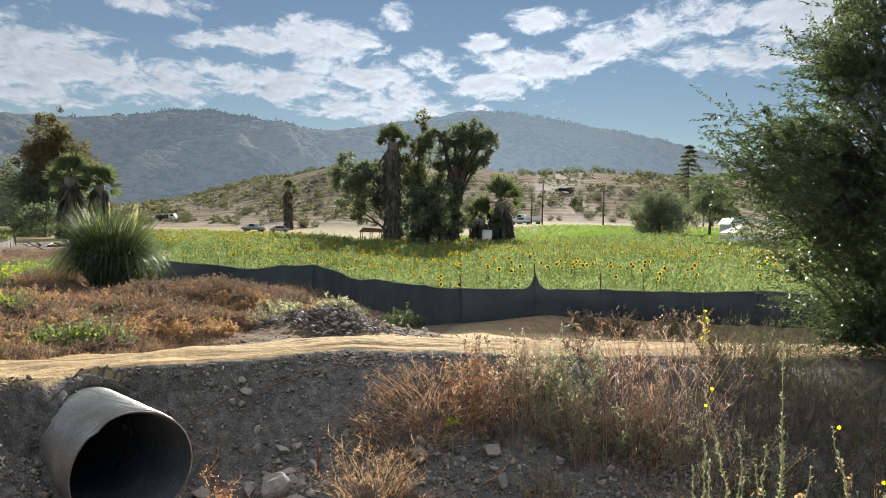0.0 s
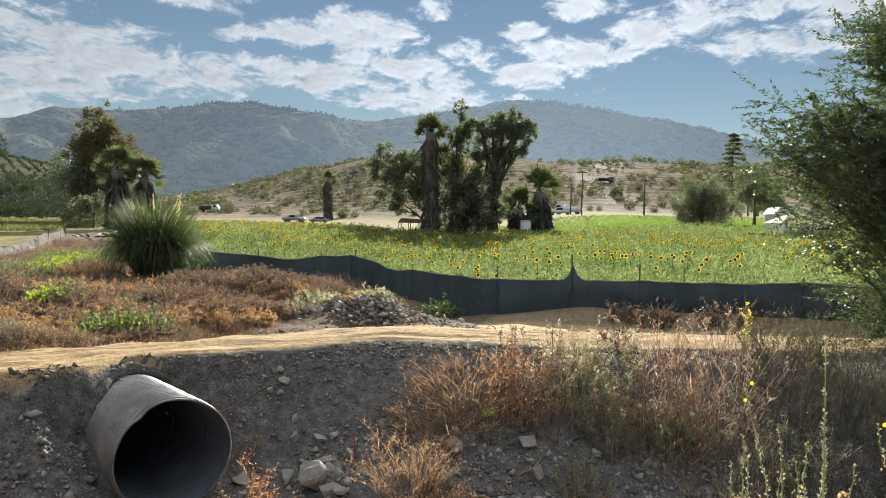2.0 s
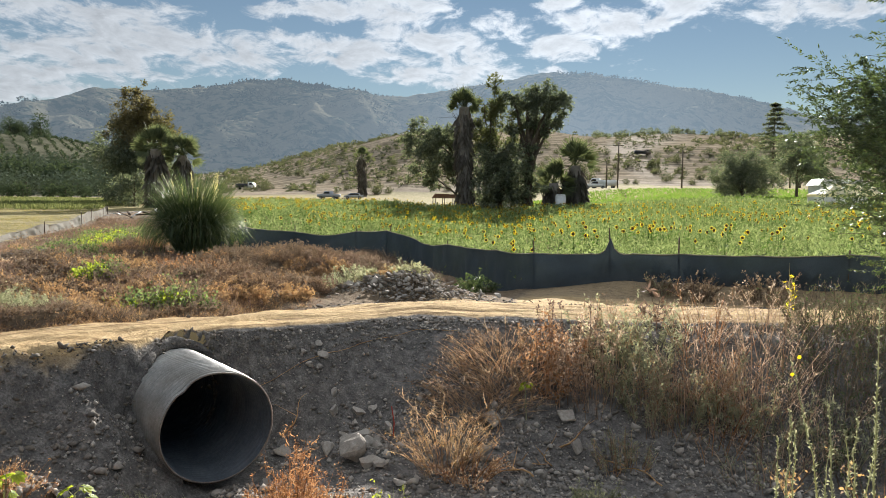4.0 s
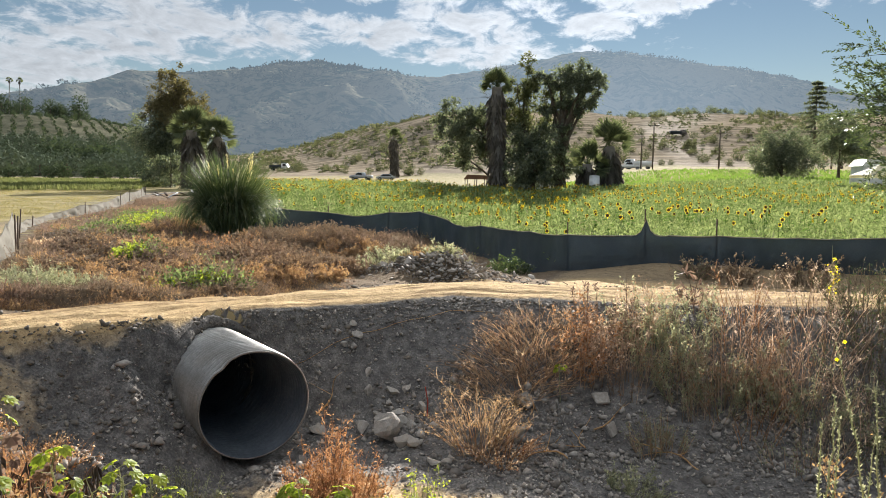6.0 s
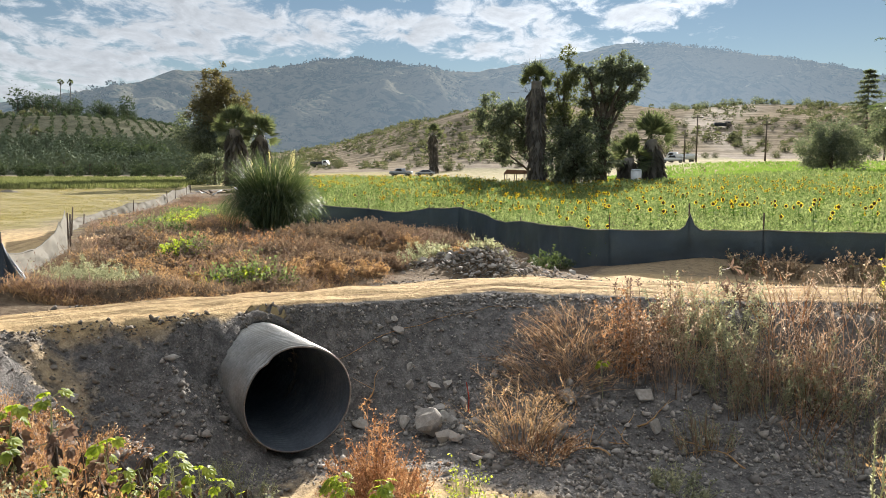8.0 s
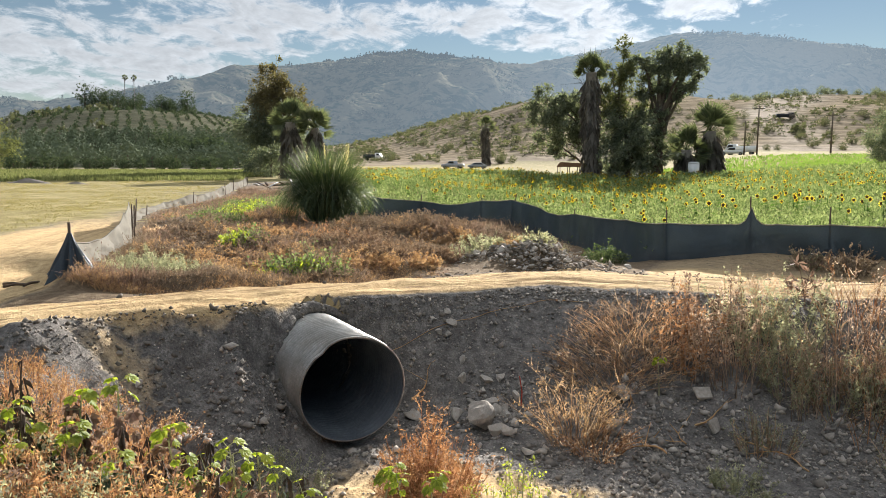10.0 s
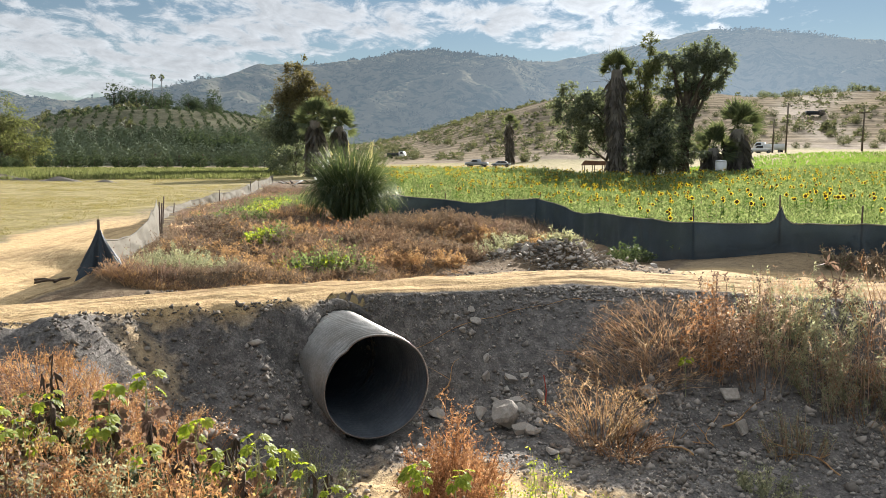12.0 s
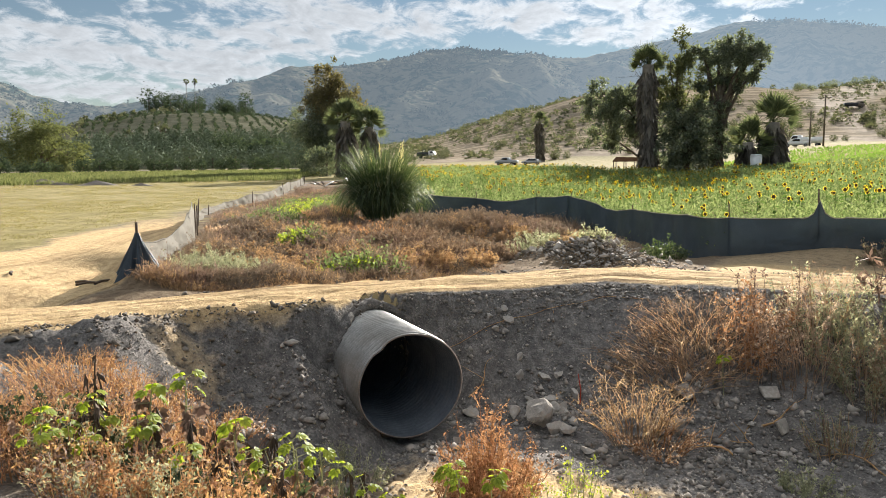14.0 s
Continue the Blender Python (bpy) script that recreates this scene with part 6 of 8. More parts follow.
    for j in range(4):
        i = (k == j) & (y > 3) & ~bare(x, y)
        sz = r.lognormal(-3.7, 0.5, i.sum())
        s2.stamp(*tc[j], None, scatter_mats(r, x[i], y[i], ground(x[i], y[i]) + sz * 0.2, sz, r.uniform(0, 6.28, i.sum())))
    x, y = r.uniform(-6.6, -3.9, 2600), r.uniform(4.6, 8.6, 2600)
    e = road_edge(x) - y
    ok = (e > 0.02) & (e < 1.7) & ~bare(x, y) & (bumps(x, y, 0.5, 25) + r.normal(0, 0.3, 2600) > -0.1)
    x, y, k = x[ok], y[ok], r.integers(0, 4, ok.sum())
    for j in range(4):
        i = k == j
        sz = np.minimum(r.lognormal(-3.7, 0.55, i.sum()), 0.07)
        s2.stamp(*tc[j], None, scatter_mats(r, x[i], y[i], ground(x[i], y[i]) + sz * 0.15, sz, r.uniform(0, 6.28, i.sum())))
    q = PIPE_JOINT[0][r.integers(14, 76, 150)] + r.normal(0, 0.06, (150, 3)) + [0, 0, 0.03]
    m = scatter_mats(r, q[:, 0], q[:, 1], q[:, 2], np.minimum(r.lognormal(-3.3, 0.4, 150), 0.07), r.uniform(0, 6.28, 150))
    s2.stamp(*tc[0], None, m)
    loose("earth_clods", s2.mesh("earth_clods", [M_CLOD]), (0, 0, 0), "crumbled earth clods along the road edges", "clods", kind="stuff")


build_gravel()


def rubble_pile():
    r = rng(130)
    root = thing("rubble_pile", (-2.8, 15.2, on_ground(-2.8, 15.2)), "heap of broken pale stones beside the dirt road", "rubble")
    o = np.array(root.location)
    n = 0
    s = Soup()
    tm = [mesh_template(m) for m in ROCKS_LOW]
    for k in range(1500):
        x, y = r.normal(-2.35, 0.85), r.normal(15.2, 0.42)
        sz = float(np.clip(r.lognormal(-3.35, 0.6), 0.015, 0.16))
        z = on_ground(x, y) + sz * 0.35 + (0.05 if sz > 0.06 else 0)
        m = Matrix.Translation((x - o[0], y - o[1], z - o[2])) @ Euler((r.normal(0, 0.45), r.normal(0, 0.45), r.uniform(0, 6.28))).to_matrix().to_4x4() @ Matrix.Diagonal((sz * 1.4, sz, sz * 0.55, 1))
        if sz > 0.04 and n < 280:
            ob = child("stone", ROCKS_LOW[k % 6], root)
            ob.matrix_basis = m
            n += 1
        else:
            s.stamp(*tm[k % 6], None, np.array(m)[None])
    tagged(child("rubble", s.mesh("rubble", [M_ROCK]), root), kind="stuff")


rubble_pile()


# ---- dry brush and weeds ----
def bush(name, label, at, radius, height, stems, mats, seed, lean=0.35, twigs=6, curl=0.0, bits=4, bit=(0.05, 0.02), thick=0.0045, category="bush", group="", sink=0.03, fit_ground=True):
    """Stems from a patch of ground; twigs on the stems; small leaves or seed heads on the twigs. mats: stems, bits."""
    r = rng(seed)
    z0 = on_ground(*at)
    root = thing(name, (at[0], at[1], z0), label, category, group)
    a, q = r.uniform(0, 6.28, stems), r.uniform(0, 1, stems) ** 0.5
    bx, by = np.cos(a) * q * radius * 0.8, np.sin(a) * q * radius * 0.8
    bz = (ground(at[0] + bx, at[1] + by) - z0 if fit_ground else 0 * bx) - sink
    l = height * r.uniform(0.45, 1.08, stems) * (1.1 - 0.35 * q)
    d = np.stack([np.cos(a) * q * lean * 1.4 + r.normal(0, lean * 0.4, stems), np.sin(a) * q * lean * 1.4 + r.normal(0, lean * 0.4, stems), np.ones(stems)], 1)
    d /= np.linalg.norm(d, axis=1, keepdims=True)
    t = np.linspace(0, 1, 6)
    side = unit(r, stems) * [1, 1, 0.3]
    bend = (t ** 2)[None, :, None] * (side * (0.10 + curl) + np.stack([np.cos(a), np.sin(a), -1.0 + 0 * a], 1) * curl)[:, None] * l[:, None, None]
    p = np.stack([bx, by, bz], 1)[:, None] + d[:, None] * (t[None, :, None] * l[:, None, None]) + bend
    s = Soup()
    s.rods(p, np.tile(thick * np.array([1.2, 1.1, 1, 0.85, 0.65, 0.3]), (stems, 1)) * r.uniform(0.7, 1.4, (stems, 1)))
    if twigs:
        n = stems * twigs
        i = np.repeat(np.arange(stems), twigs)
        tt = r.uniform(0.25, 0.98, n) * 5
        k = np.minimum(tt.astype(int), 4)
        f = (tt - k)[:, None]
        b = p[i, k] * (1 - f) + p[i, k + 1] * f
        td = unit(r, n) * [1, 1, 0.6] + d[i] * 0.9
        tl = l[i] * r.uniform(0.10, 0.32, n) * (1.15 - tt / 6)
        v = np.linspace(0, 1, 4)
        tp = b[:, None] + td[:, None] * (v[None, :, None] * tl[:, None, None]) + unit(r, n)[:, None] * ((v ** 2)[None, :, None] * tl[:, None, None] * (0.25 + curl))
        s.strips(tp, np.tile(thick * np.array([1.3, 1.2, 0.9, 0.4]), (n, 1)), unit(r, n))
        ends = tp
    else:
        ends = p[:, 2:]
    tagged(child("brushwood", s.mesh("brushwood", [mats[0]]), root), kind="stuff")
    if bits:
        n = len(ends) * bits
        i = np.repeat(np.arange(len(ends)), bits)
        w = r.integers(0, ends.shape[1], n)
        at_ = ends[i, w] + r.normal(0, 0.012, (n, 3))
        s = Soup()
        s.leaves(at_, unit(r, n) + [0, 0, 0.3], unit(r, n), r.uniform(0.6, 1.3, n) * bit[0], r.uniform(0.6, 1.3, n) * bit[1])
        tagged(child("foliage", s.mesh("foliage", [mats[1]]), root), kind="stuff")
    return root


DRYB = "dry brown brush tangled on the ditch bank"
RUSB = "rust-red dried weeds standing on the ditch bank"
GB = "brush on the ditch bank"
# right bank, from the culvert side towards the tree
bush("dry_bush", "straggling tan brush with bare curling twigs", (-0.5, 10.3), 0.7, 0.8, 110, (M_DRY, M_RUSSET), 201, 0.75, 7, 0.3, 2, (0.025, 0.01), 0.004, group=GB)
bush("dry_bush", "straggling tan brush with bare curling twigs", (-0.1, 10.6), 0.6, 0.85, 100, (M_DRY, M_RUSSET), 202, 0.6, 7, 0.2, 2, (0.025, 0.01), 0.004, group=GB)
for k, (bx, by, hh) in enumerate([(-0.75, 10.0, 0.7), (-0.3, 10.05, 0.85), (0.1, 10.25, 0.9)]):
    bush("dry_bush", "straggling tan brush with bare curling twigs", (bx, by), 0.5, hh, 62, (M_DRY, M_DRY), 1900 + k, 0.65, 7, 0.25, 2, (0.025, 0.01), 0.004, group=GB)
for k, (bx, by, hh) in enumerate([(1.8, 9.95, 0.95), (2.3, 9.9, 1.05), (2.9, 9.75, 1.0), (3.5, 9.5, 1.0), (4.1, 9.1, 0.95)]):
    bush("sage_bush", "grey-green sage bush among dry weeds", (bx, by), 0.35, hh * 0.9, 24, (M_SAGE, M_SAGE), 1910 + k, 0.3, 7, 0.05, 5, (0.05, 0.018), group=GB)
bush("weeds", RUSB, (0.55, 10.3), 0.45, 1.05, 40, (M_BANK, M_RUSSET), 203, 0.15, 7, 0, 5, (0.05, 0.025), group=GB)
bush("weeds", RUSB, (0.95, 10.35), 0.45, 1.1, 40, (M_BANK, M_BANK), 204, 0.15, 7, 0, 5, (0.05, 0.025), group=GB)
bush("weeds", RUSB, (1.35, 10.9), 0.5, 0.95, 40, (M_DRY, M_SAGE), 205, 0.25, 7, 0, 4, group=GB)
bush("sage_bush", "grey-green sage bush among dry weeds", (1.65, 10.4), 0.5, 1.0, 45, (M_SAGE, M_SAGE), 206, 0.3, 7, 0.05, 5, (0.05, 0.018), group=GB)
bush("sage_bush", "grey-green sage bush among dry weeds", (2.0, 10.8), 0.45, 1.0, 45, (M_SAGE, M_SAGE), 207, 0.3, 7, 0.05, 5, (0.05, 0.018), group=GB)
k = 0
UPPER = [(2.45, 10.3, 0.6, 1.15, 0), (2.9, 10.9, 0.7, 1.2, 1), (3.3, 10.2, 0.7, 1.25, 0), (3.8, 10.8, 0.7, 1.45, 0), (4.3, 10.2, 0.7, 1.35, 0), (4.7, 10.9, 0.7, 1.4, 0), (5.2, 10.3, 0.7, 1.3, 0), (5.7, 10.9, 0.7, 1.3, 2), (2.6, 9.5, 0.6, 0.9, 1), (3.3, 9.4, 0.7, 1.0, 0), (4.0, 9.3, 0.7, 1.05, 0), (4.7, 9.4, 0.7, 1.05, 2), (5.4, 9.5, 0.7, 1.0, 2)]
LOWER = [(2.0, 9.7, 0.5, 0.75, 2), (6.2, 10.2, 0.7, 1.2, 0), (3.0, 8.7, 0.6, 0.7, 2), (4.2, 8.5, 0.7, 0.75, 2), (5.2, 8.5, 0.7, 0.8, 2), (2.9, 11.5, 0.5, 0.8, 0), (3.9, 11.6, 0.6, 1.0, 0), (4.8, 11.7, 0.6, 1.0, 1), (5.6, 11.8, 0.6, 1.0, 0), (5.9, 9.2, 0.8, 1.1, 0), (6.6, 9.8, 0.8, 1.2, 0), (5.8, 8.4, 0.7, 0.8, 0)]
# bushes past x 4.1 get dark materials: the near tree's shade painted in
for bx, by, rad, hh, mt in UPPER + LOWER:
    k += 1
    bush("dry_bush", DRYB, (bx, by), rad, hh * 0.94, 32 if bx < 4.1 else 56, ((M_BANK, M_BANK), (M_RUSSET, M_BANK), (M_BANK, M_SAGE), (M_CH_BROWN, M_PAMPAS))[mt if bx < 4.1 else 3], 210 + k, 0.32, 8, 0.08, 2, (0.035, 0.015), group=GB)
for k, (bx, by, hh) in enumerate([(1.2, 10.0, 0.85), (1.9, 9.9, 0.95), (2.3, 10.0, 1.05), (2.75, 9.85, 1.1), (3.2, 9.8, 1.1), (1.55, 10.9, 1.05)]):
    bush("dry_bush", "sunlit tan and rust weeds on the ditch bank", (bx, by), 0.4, hh, 38, (M_BANK, M_RUSSET), 1400 + k, 0.2, 8, 0.05, 2, (0.03, 0.012), group=GB)
bush("sprig", "withered red-brown leafy stalk beside the road", (2.28, 11.6), 0.12, 0.75, 5, (M_BROWNLEAF, M_BROWNLEAF), 240, 0.25, 4, 0.1, 4, (0.15, 0.05), 0.007)
for k, (bx, by, hh) in enumerate([(0.62, 10.75, 0.75), (0.75, 10.8, 0.7), (0.95, 10.75, 0.72), (0.45, 10.6, 0.55), (1.15, 10.8, 0.55)]):
    bush("dock_stalk", "dark dried dock stalk rising over the brush", (bx, by), 0.03, hh + 0.45, 2, (M_BROWNLEAF, M_BROWNLEAF), 245 + k, 0.05, 9, 0, 6, (0.05, 0.03), 0.006, "weed", "dock stalks")
# tumbleweed on the ditch floor, and russet plants in the sun
bush("tumbleweed", "pale golden tangle of dry curving branches", (-0.80, 8.55), 0.34, 1.08, 72, (M_DRY, M_TAN), 251, 0.32, 9, 0.18, 2, (0.028, 0.011), 0.0036)
bush("tumbleweed", "pale golden tangle of dry curving branches", (-0.5, 8.3), 0.3, 0.55, 55, (M_RUSSET, M_DRY), 252, 0.45, 9, 0.2, 2, (0.03, 0.012), 0.0042)
bush("weeds", "orange-red dried weeds with feathery spikes", (-1.95, 6.25), 0.5, 0.72, 220, (M_RUSSET, M_RUSSET), 253, 0.3, 9, 0, 4, (0.03, 0.012), 0.004)
bush("weeds", "tall orange-red feathery spike of weeds", (-2.0, 6.35), 0.14, 1.08, 18, (M_RUSSET, M_RUSSET), 254, 0.1, 14, 0, 5, (0.035, 0.014), 0.005)
for k, (bx, by, hh) in enumerate([(-1.05, 6.0, 0.88), (-0.75, 5.85, 0.68), (-1.2, 5.75, 0.62)]):
    bush("weeds", "pale yellow-green flowering weeds", (bx, by), 0.16, hh, 12, (M_SAGE, M_FRESH), 256 + k, 0.3, 10, 0, 4, (0.03, 0.014), 0.004)
bush("weeds", "small grey-green weeds in the shade", (0.95, 7.7), 0.3, 0.4, 40, (M_SAGE, M_SAGE), 260, 0.4, 7, 0, 4, (0.04, 0.015), 0.004)
bush("weeds", "small grey-green weeds in the shade", (-3.4, 6.15), 0.5, 0.45, 60, (M_SAGE, M_SAGE), 261, 0.3, 7, 0, 4, (0.03, 0.012), 0.004)
bush("weeds", "dry olive weeds at the bank foot", (1.4, 8.9), 0.35, 0.5, 50, (M_DRY, M_SAGE), 262, 0.3, 7, 0, 3, (0.03, 0.012), 0.004)
# dry grass on the left slope
for k, (bx, by, rad, hh) in enumerate([(-4.6, 4.6, 0.7, 0.45), (-5.2, 4.7, 0.6, 0.28), (-4.2, 5.0, 0.6, 0.45), (-4.6, 4.1, 0.6, 0.42), (-3.9, 4.7, 0.5, 0.5), (-3.6, 4.4, 0.5, 0.55), (-4.1, 4.0, 0.6, 0.48), (-3.5, 5.0, 0.6, 0.45), (-4.4, 5.5, 0.6, 0.36), (-3.1, 4.6, 0.5, 0.5), (-5.0, 5.3, 0.5, 0.24), (-4.0, 3.2, 0.6, 0.45), (-3.3, 3.3, 0.6, 0.5), (-4.6, 3.2, 0.6, 0.30), (-2.8, 3.5, 0.5, 0.5), (-3.7, 3.8, 0.5, 0.5)]):
    bush("dry_grass", "rust-orange dried grass and weeds on the near slope", (bx, by), rad, hh, 165, ((M_RUSSET, M_TAN), (M_TAN, M_RUSSET), (M_RUSSET, M_RUSSET))[k % 3], 270 + k, 0.35, 6, 0.12, 1, (0.025, 0.01), 0.0027, "grass", "dry grass on the near slope")


for k, (bx, by, rad, hh) in enumerate([(-5.1, 5.65, 0.35, 0.16), (-4.8, 5.85, 0.35, 0.3), (-4.5, 5.8, 0.3, 0.35)]):
    bush("dry_grass", "sparse tan dried grass on the rubble bench", (bx, by), rad, hh, 70, ((M_TAN, M_DRY), (M_RUSSET, M_TAN))[k % 2], 950 + k, 0.5, 6, 0.15, 1, (0.025, 0.01), 0.0028, "grass", "dry grass on the near slope")
r2 = rng(960)
for k in range(18):
    place_rock(r2.uniform(-5.2, -4.3), r2.uniform(5.7, 6.3), float(r2.uniform(0.03, 0.075)), k, "pale angular stone on the rubble bench", "stone")


for k, (bx, by, hh) in enumerate([(-3.75, 5.2, 0.8), (-4.1, 5.3, 0.75), (-4.5, 5.2, 0.7), (-3.3, 5.1, 0.6)]):
    bush("bare_twigs", "pale bare twigs standing over the dry grass", (bx, by), 0.25, hh, 6, (M_DRY, M_DRY), 970 + k, 0.35, 5, 0.05, 0, (0.02, 0.01), 0.0035, "twigs", "dry grass on the near slope")


# broad-leaved plants
def lobed_leaf(s, at, along, normal, size, mat, r):
    """a palmate leaf of pointed lobes round its stalk end"""
    along = along / np.linalg.norm(along)
    side = np.cross(along, normal)
    side /= np.linalg.norm(side) + 1e-9
    nrm = np.cross(side, along)
    ang = np.array([-1.9, -1.2, -0.6, 0, 0.6, 1.2, 1.9])
    ln = np.array([0.55, 0.75, 0.92, 1.0, 0.92, 0.75, 0.55]) * size
    d = along[None] * np.cos(ang)[:, None] + side[None] * np.sin(ang)[:, None] - nrm[None] * 0.25
    s.leaves(np.tile(at, (7, 1)), d, np.tile(nrm, (7, 1)), ln, ln * 0.72, mat, 0.12)


def leafy_plant(at, height, n, seed, fresh=0.6, label="broad-leaved plant with fresh and withered leaves"):
    r = rng(seed)
    root = thing("broadleaf_plant", (at[0], at[1], on_ground(*at)), label, "plant", "broad-leaved plants on the near slope")
    st, dead, live = Soup(), Soup(), Soup()
    top = np.array([r.normal(0, 0.08), r.normal(0, 0.08), height])
    t = np.linspace(0, 1, 6)[:, None]
    stem = top * t + r.normal(0, 0.012, (6, 3)) * t
    st.rods(stem[None], np.array([[0.009, 0.008, 0.008, 0.007, 0.006, 0.004]]), sides=5)
    got = [0, 0]
    live_n = max(3, int(n * fresh))
    for k in range(live_n):
        # the living leaves hang like an umbrella from the top of the stem
        u = 1 - 0.16 * (k / live_n) ** 1.2
        b = np.array([np.interp(u, t[:, 0], stem[:, i]) for i in range(3)])
        a = k * 2.4 + r.uniform(-0.4, 0.4)
        d = np.array([math.cos(a), math.sin(a), r.uniform(0.0, 0.8)])
        l = r.uniform(0.04, 0.10)
        st.rods(np.stack([b, b + d * l])[None], np.array([[0.004, 0.003]]))
        lobed_leaf(live, b + d * l, d * 0.7 + [0, 0, -0.75], d * 0.8 + np.array([0, -0.2, 0.8]) + r.normal(0, 0.2, 3), r.uniform(0.05, 0.085) * (1.3 if height > 0.6 else 1.0), 0, r)
        got[0] += 1
    for k in range(n - live_n):
        b = np.array([np.interp(r.uniform(0.2, 0.85), t[:, 0], stem[:, i]) for i in range(3)])
        a = r.uniform(0, 6.28)
        d = np.array([math.cos(a), math.sin(a), r.uniform(-0.3, 0.3)])
        l = r.uniform(0.05, 0.12)
        st.rods(np.stack([b, b + d * l])[None], np.array([[0.004, 0.003]]))
        lobed_leaf(dead, b + d * l, d * 0.3 + [0, 0, -1.0], r.normal(0, 1, 3), r.uniform(0.05, 0.10), 0, r)
        got[1] += 1
    child("stem", st.mesh("stem", [M_SAGE], smooth=True), root)
    if got[0]:
        child("leaves", live.mesh("leaves", [M_FRESH]), root)
    if got[1]:
        child("withered_leaves", dead.mesh("withered_leaves", [M_BROWNLEAF]), root, "shrivelled dark brown leaves")


r0 = rng(300)
for k, (bx, by, hh) in enumerate([(-3.52, 3.75, 0.68), (-3.32, 3.78, 0.80), (-3.1, 4.05, 0.72), (-2.75, 4.15, 0.62), (-2.55, 4.35, 0.70), (-3.95, 3.6, 0.42), (-3.2, 3.45, 0.42), (-2.5, 4.0, 0.45), (-2.3, 4.3, 0.5), (-2.7, 3.85, 0.5), (-3.9, 3.1, 0.3), (-2.15, 4.6, 0.45), (-3.3, 4.1, 0.5)]):
    leafy_plant((bx, by), hh, 14, 310 + k, r0.uniform(0.22, 0.40))


for k, (bx, by, hh) in enumerate([(-2.95, 3.75, 0.42), (-2.6, 3.9, 0.5), (-3.4, 3.5, 0.36), (-2.35, 4.1, 0.5), (-3.7, 3.45, 0.34)]):
    leafy_plant((bx, by), hh, 7, 330 + k, 0.6, "broad-leaved plant with bright yellow-green leaves")
# dark weeds added to stand in for the black shade between the plants
for k in range(26):
    bush("weeds", "dark leafy weeds low on the near slope", (r0.uniform(-4.4, -2.2), r0.uniform(3.2, 4.6)), 0.22, r0.uniform(0.25, 0.42), 14, (M_STAKE, M_CITRUS), 1300 + k, 0.3, 6, 0, 4, (0.045, 0.025), 0.004, "weed", "weeds on the near slope")


for k, (bx, by, hh) in enumerate([(-3.85, 3.25, 0.34), (-3.7, 3.05, 0.34), (-3.05, 3.3, 0.3), (-2.6, 3.55, 0.34), (-3.75, 3.4, 0.34), (-3.6, 3.2, 0.3)]):
    leafy_plant((bx, by), hh * 0.8, 9, 1340 + k, 0.6, "broad-leaved plant with bright yellow-green leaves")


def withered_stalk(at, height, seed):
    r = rng(seed)
    root = thing("withered_stalk", (at[0], at[1], on_ground(*at)), "black withered stalk with shrivelled hanging leaves", "plant", "withered stalks on the near slope")
    t = np.linspace(0, 1, 8)[:, None]
    p = np.array([r.normal(0, 0.05), r.normal(0, 0.05), height]) * t + r.normal(0, 0.008, (8, 3))
    s = Soup()
    s.rods(p[None], np.linspace(0.009, 0.005, 8)[None], sides=5)
    child("stem", s.mesh("stem", [M_STAKE], smooth=True), root)
    n = 16
    s = Soup()
    at_ = p[r.integers(2, 8, n)]
    s.leaves(at_, r.normal(0, 0.3, (n, 3)) + [0, 0, -1.0], unit(r, n), r.uniform(0.06, 0.13, n), r.uniform(0.02, 0.045, n), 0, 0.4)
    child("withered_leaves", s.mesh("withered_leaves", [M_STAKE]), root)


for k in range(30):
    withered_stalk((r0.uniform(-4.2, -2.2), r0.uniform(3.3, 4.6)), r0.uniform(0.35, 0.62), 380 + k)
withered_stalk((-3.95, 3.7), 0.72, 378)
withered_stalk((-3.93, 3.72), 0.62, 379)
for k, (bx, by, hh) in enumerate([(-2.15, 5.45, 0.66), (-1.75, 5.5, 0.68), (-1.95, 5.3, 0.6)]):
    leafy_plant((bx, by), hh, 8, 340 + k, 1.0, "low fresh green broad-leaved plant")
leafy_plant((0.2, 9.7), 0.5, 9, 350, 0.6)
for k in range(40):
    bx, by = r0.uniform(-4.8, -2.0), r0.uniform(2.6, 4.4)
    bush("weeds", "leafy straw and rust weeds on the near slope", (bx, by), 0.2, r0.uniform(0.28, 0.46), 16, (M_TAN, (M_SAGE, M_TAN, M_BROWNLEAF, M_RUSSET)[k % 4]), 360 + k, 0.25, 6, 0, 4, (0.028, 0.014), 0.003, "weed", "weeds on the near slope")


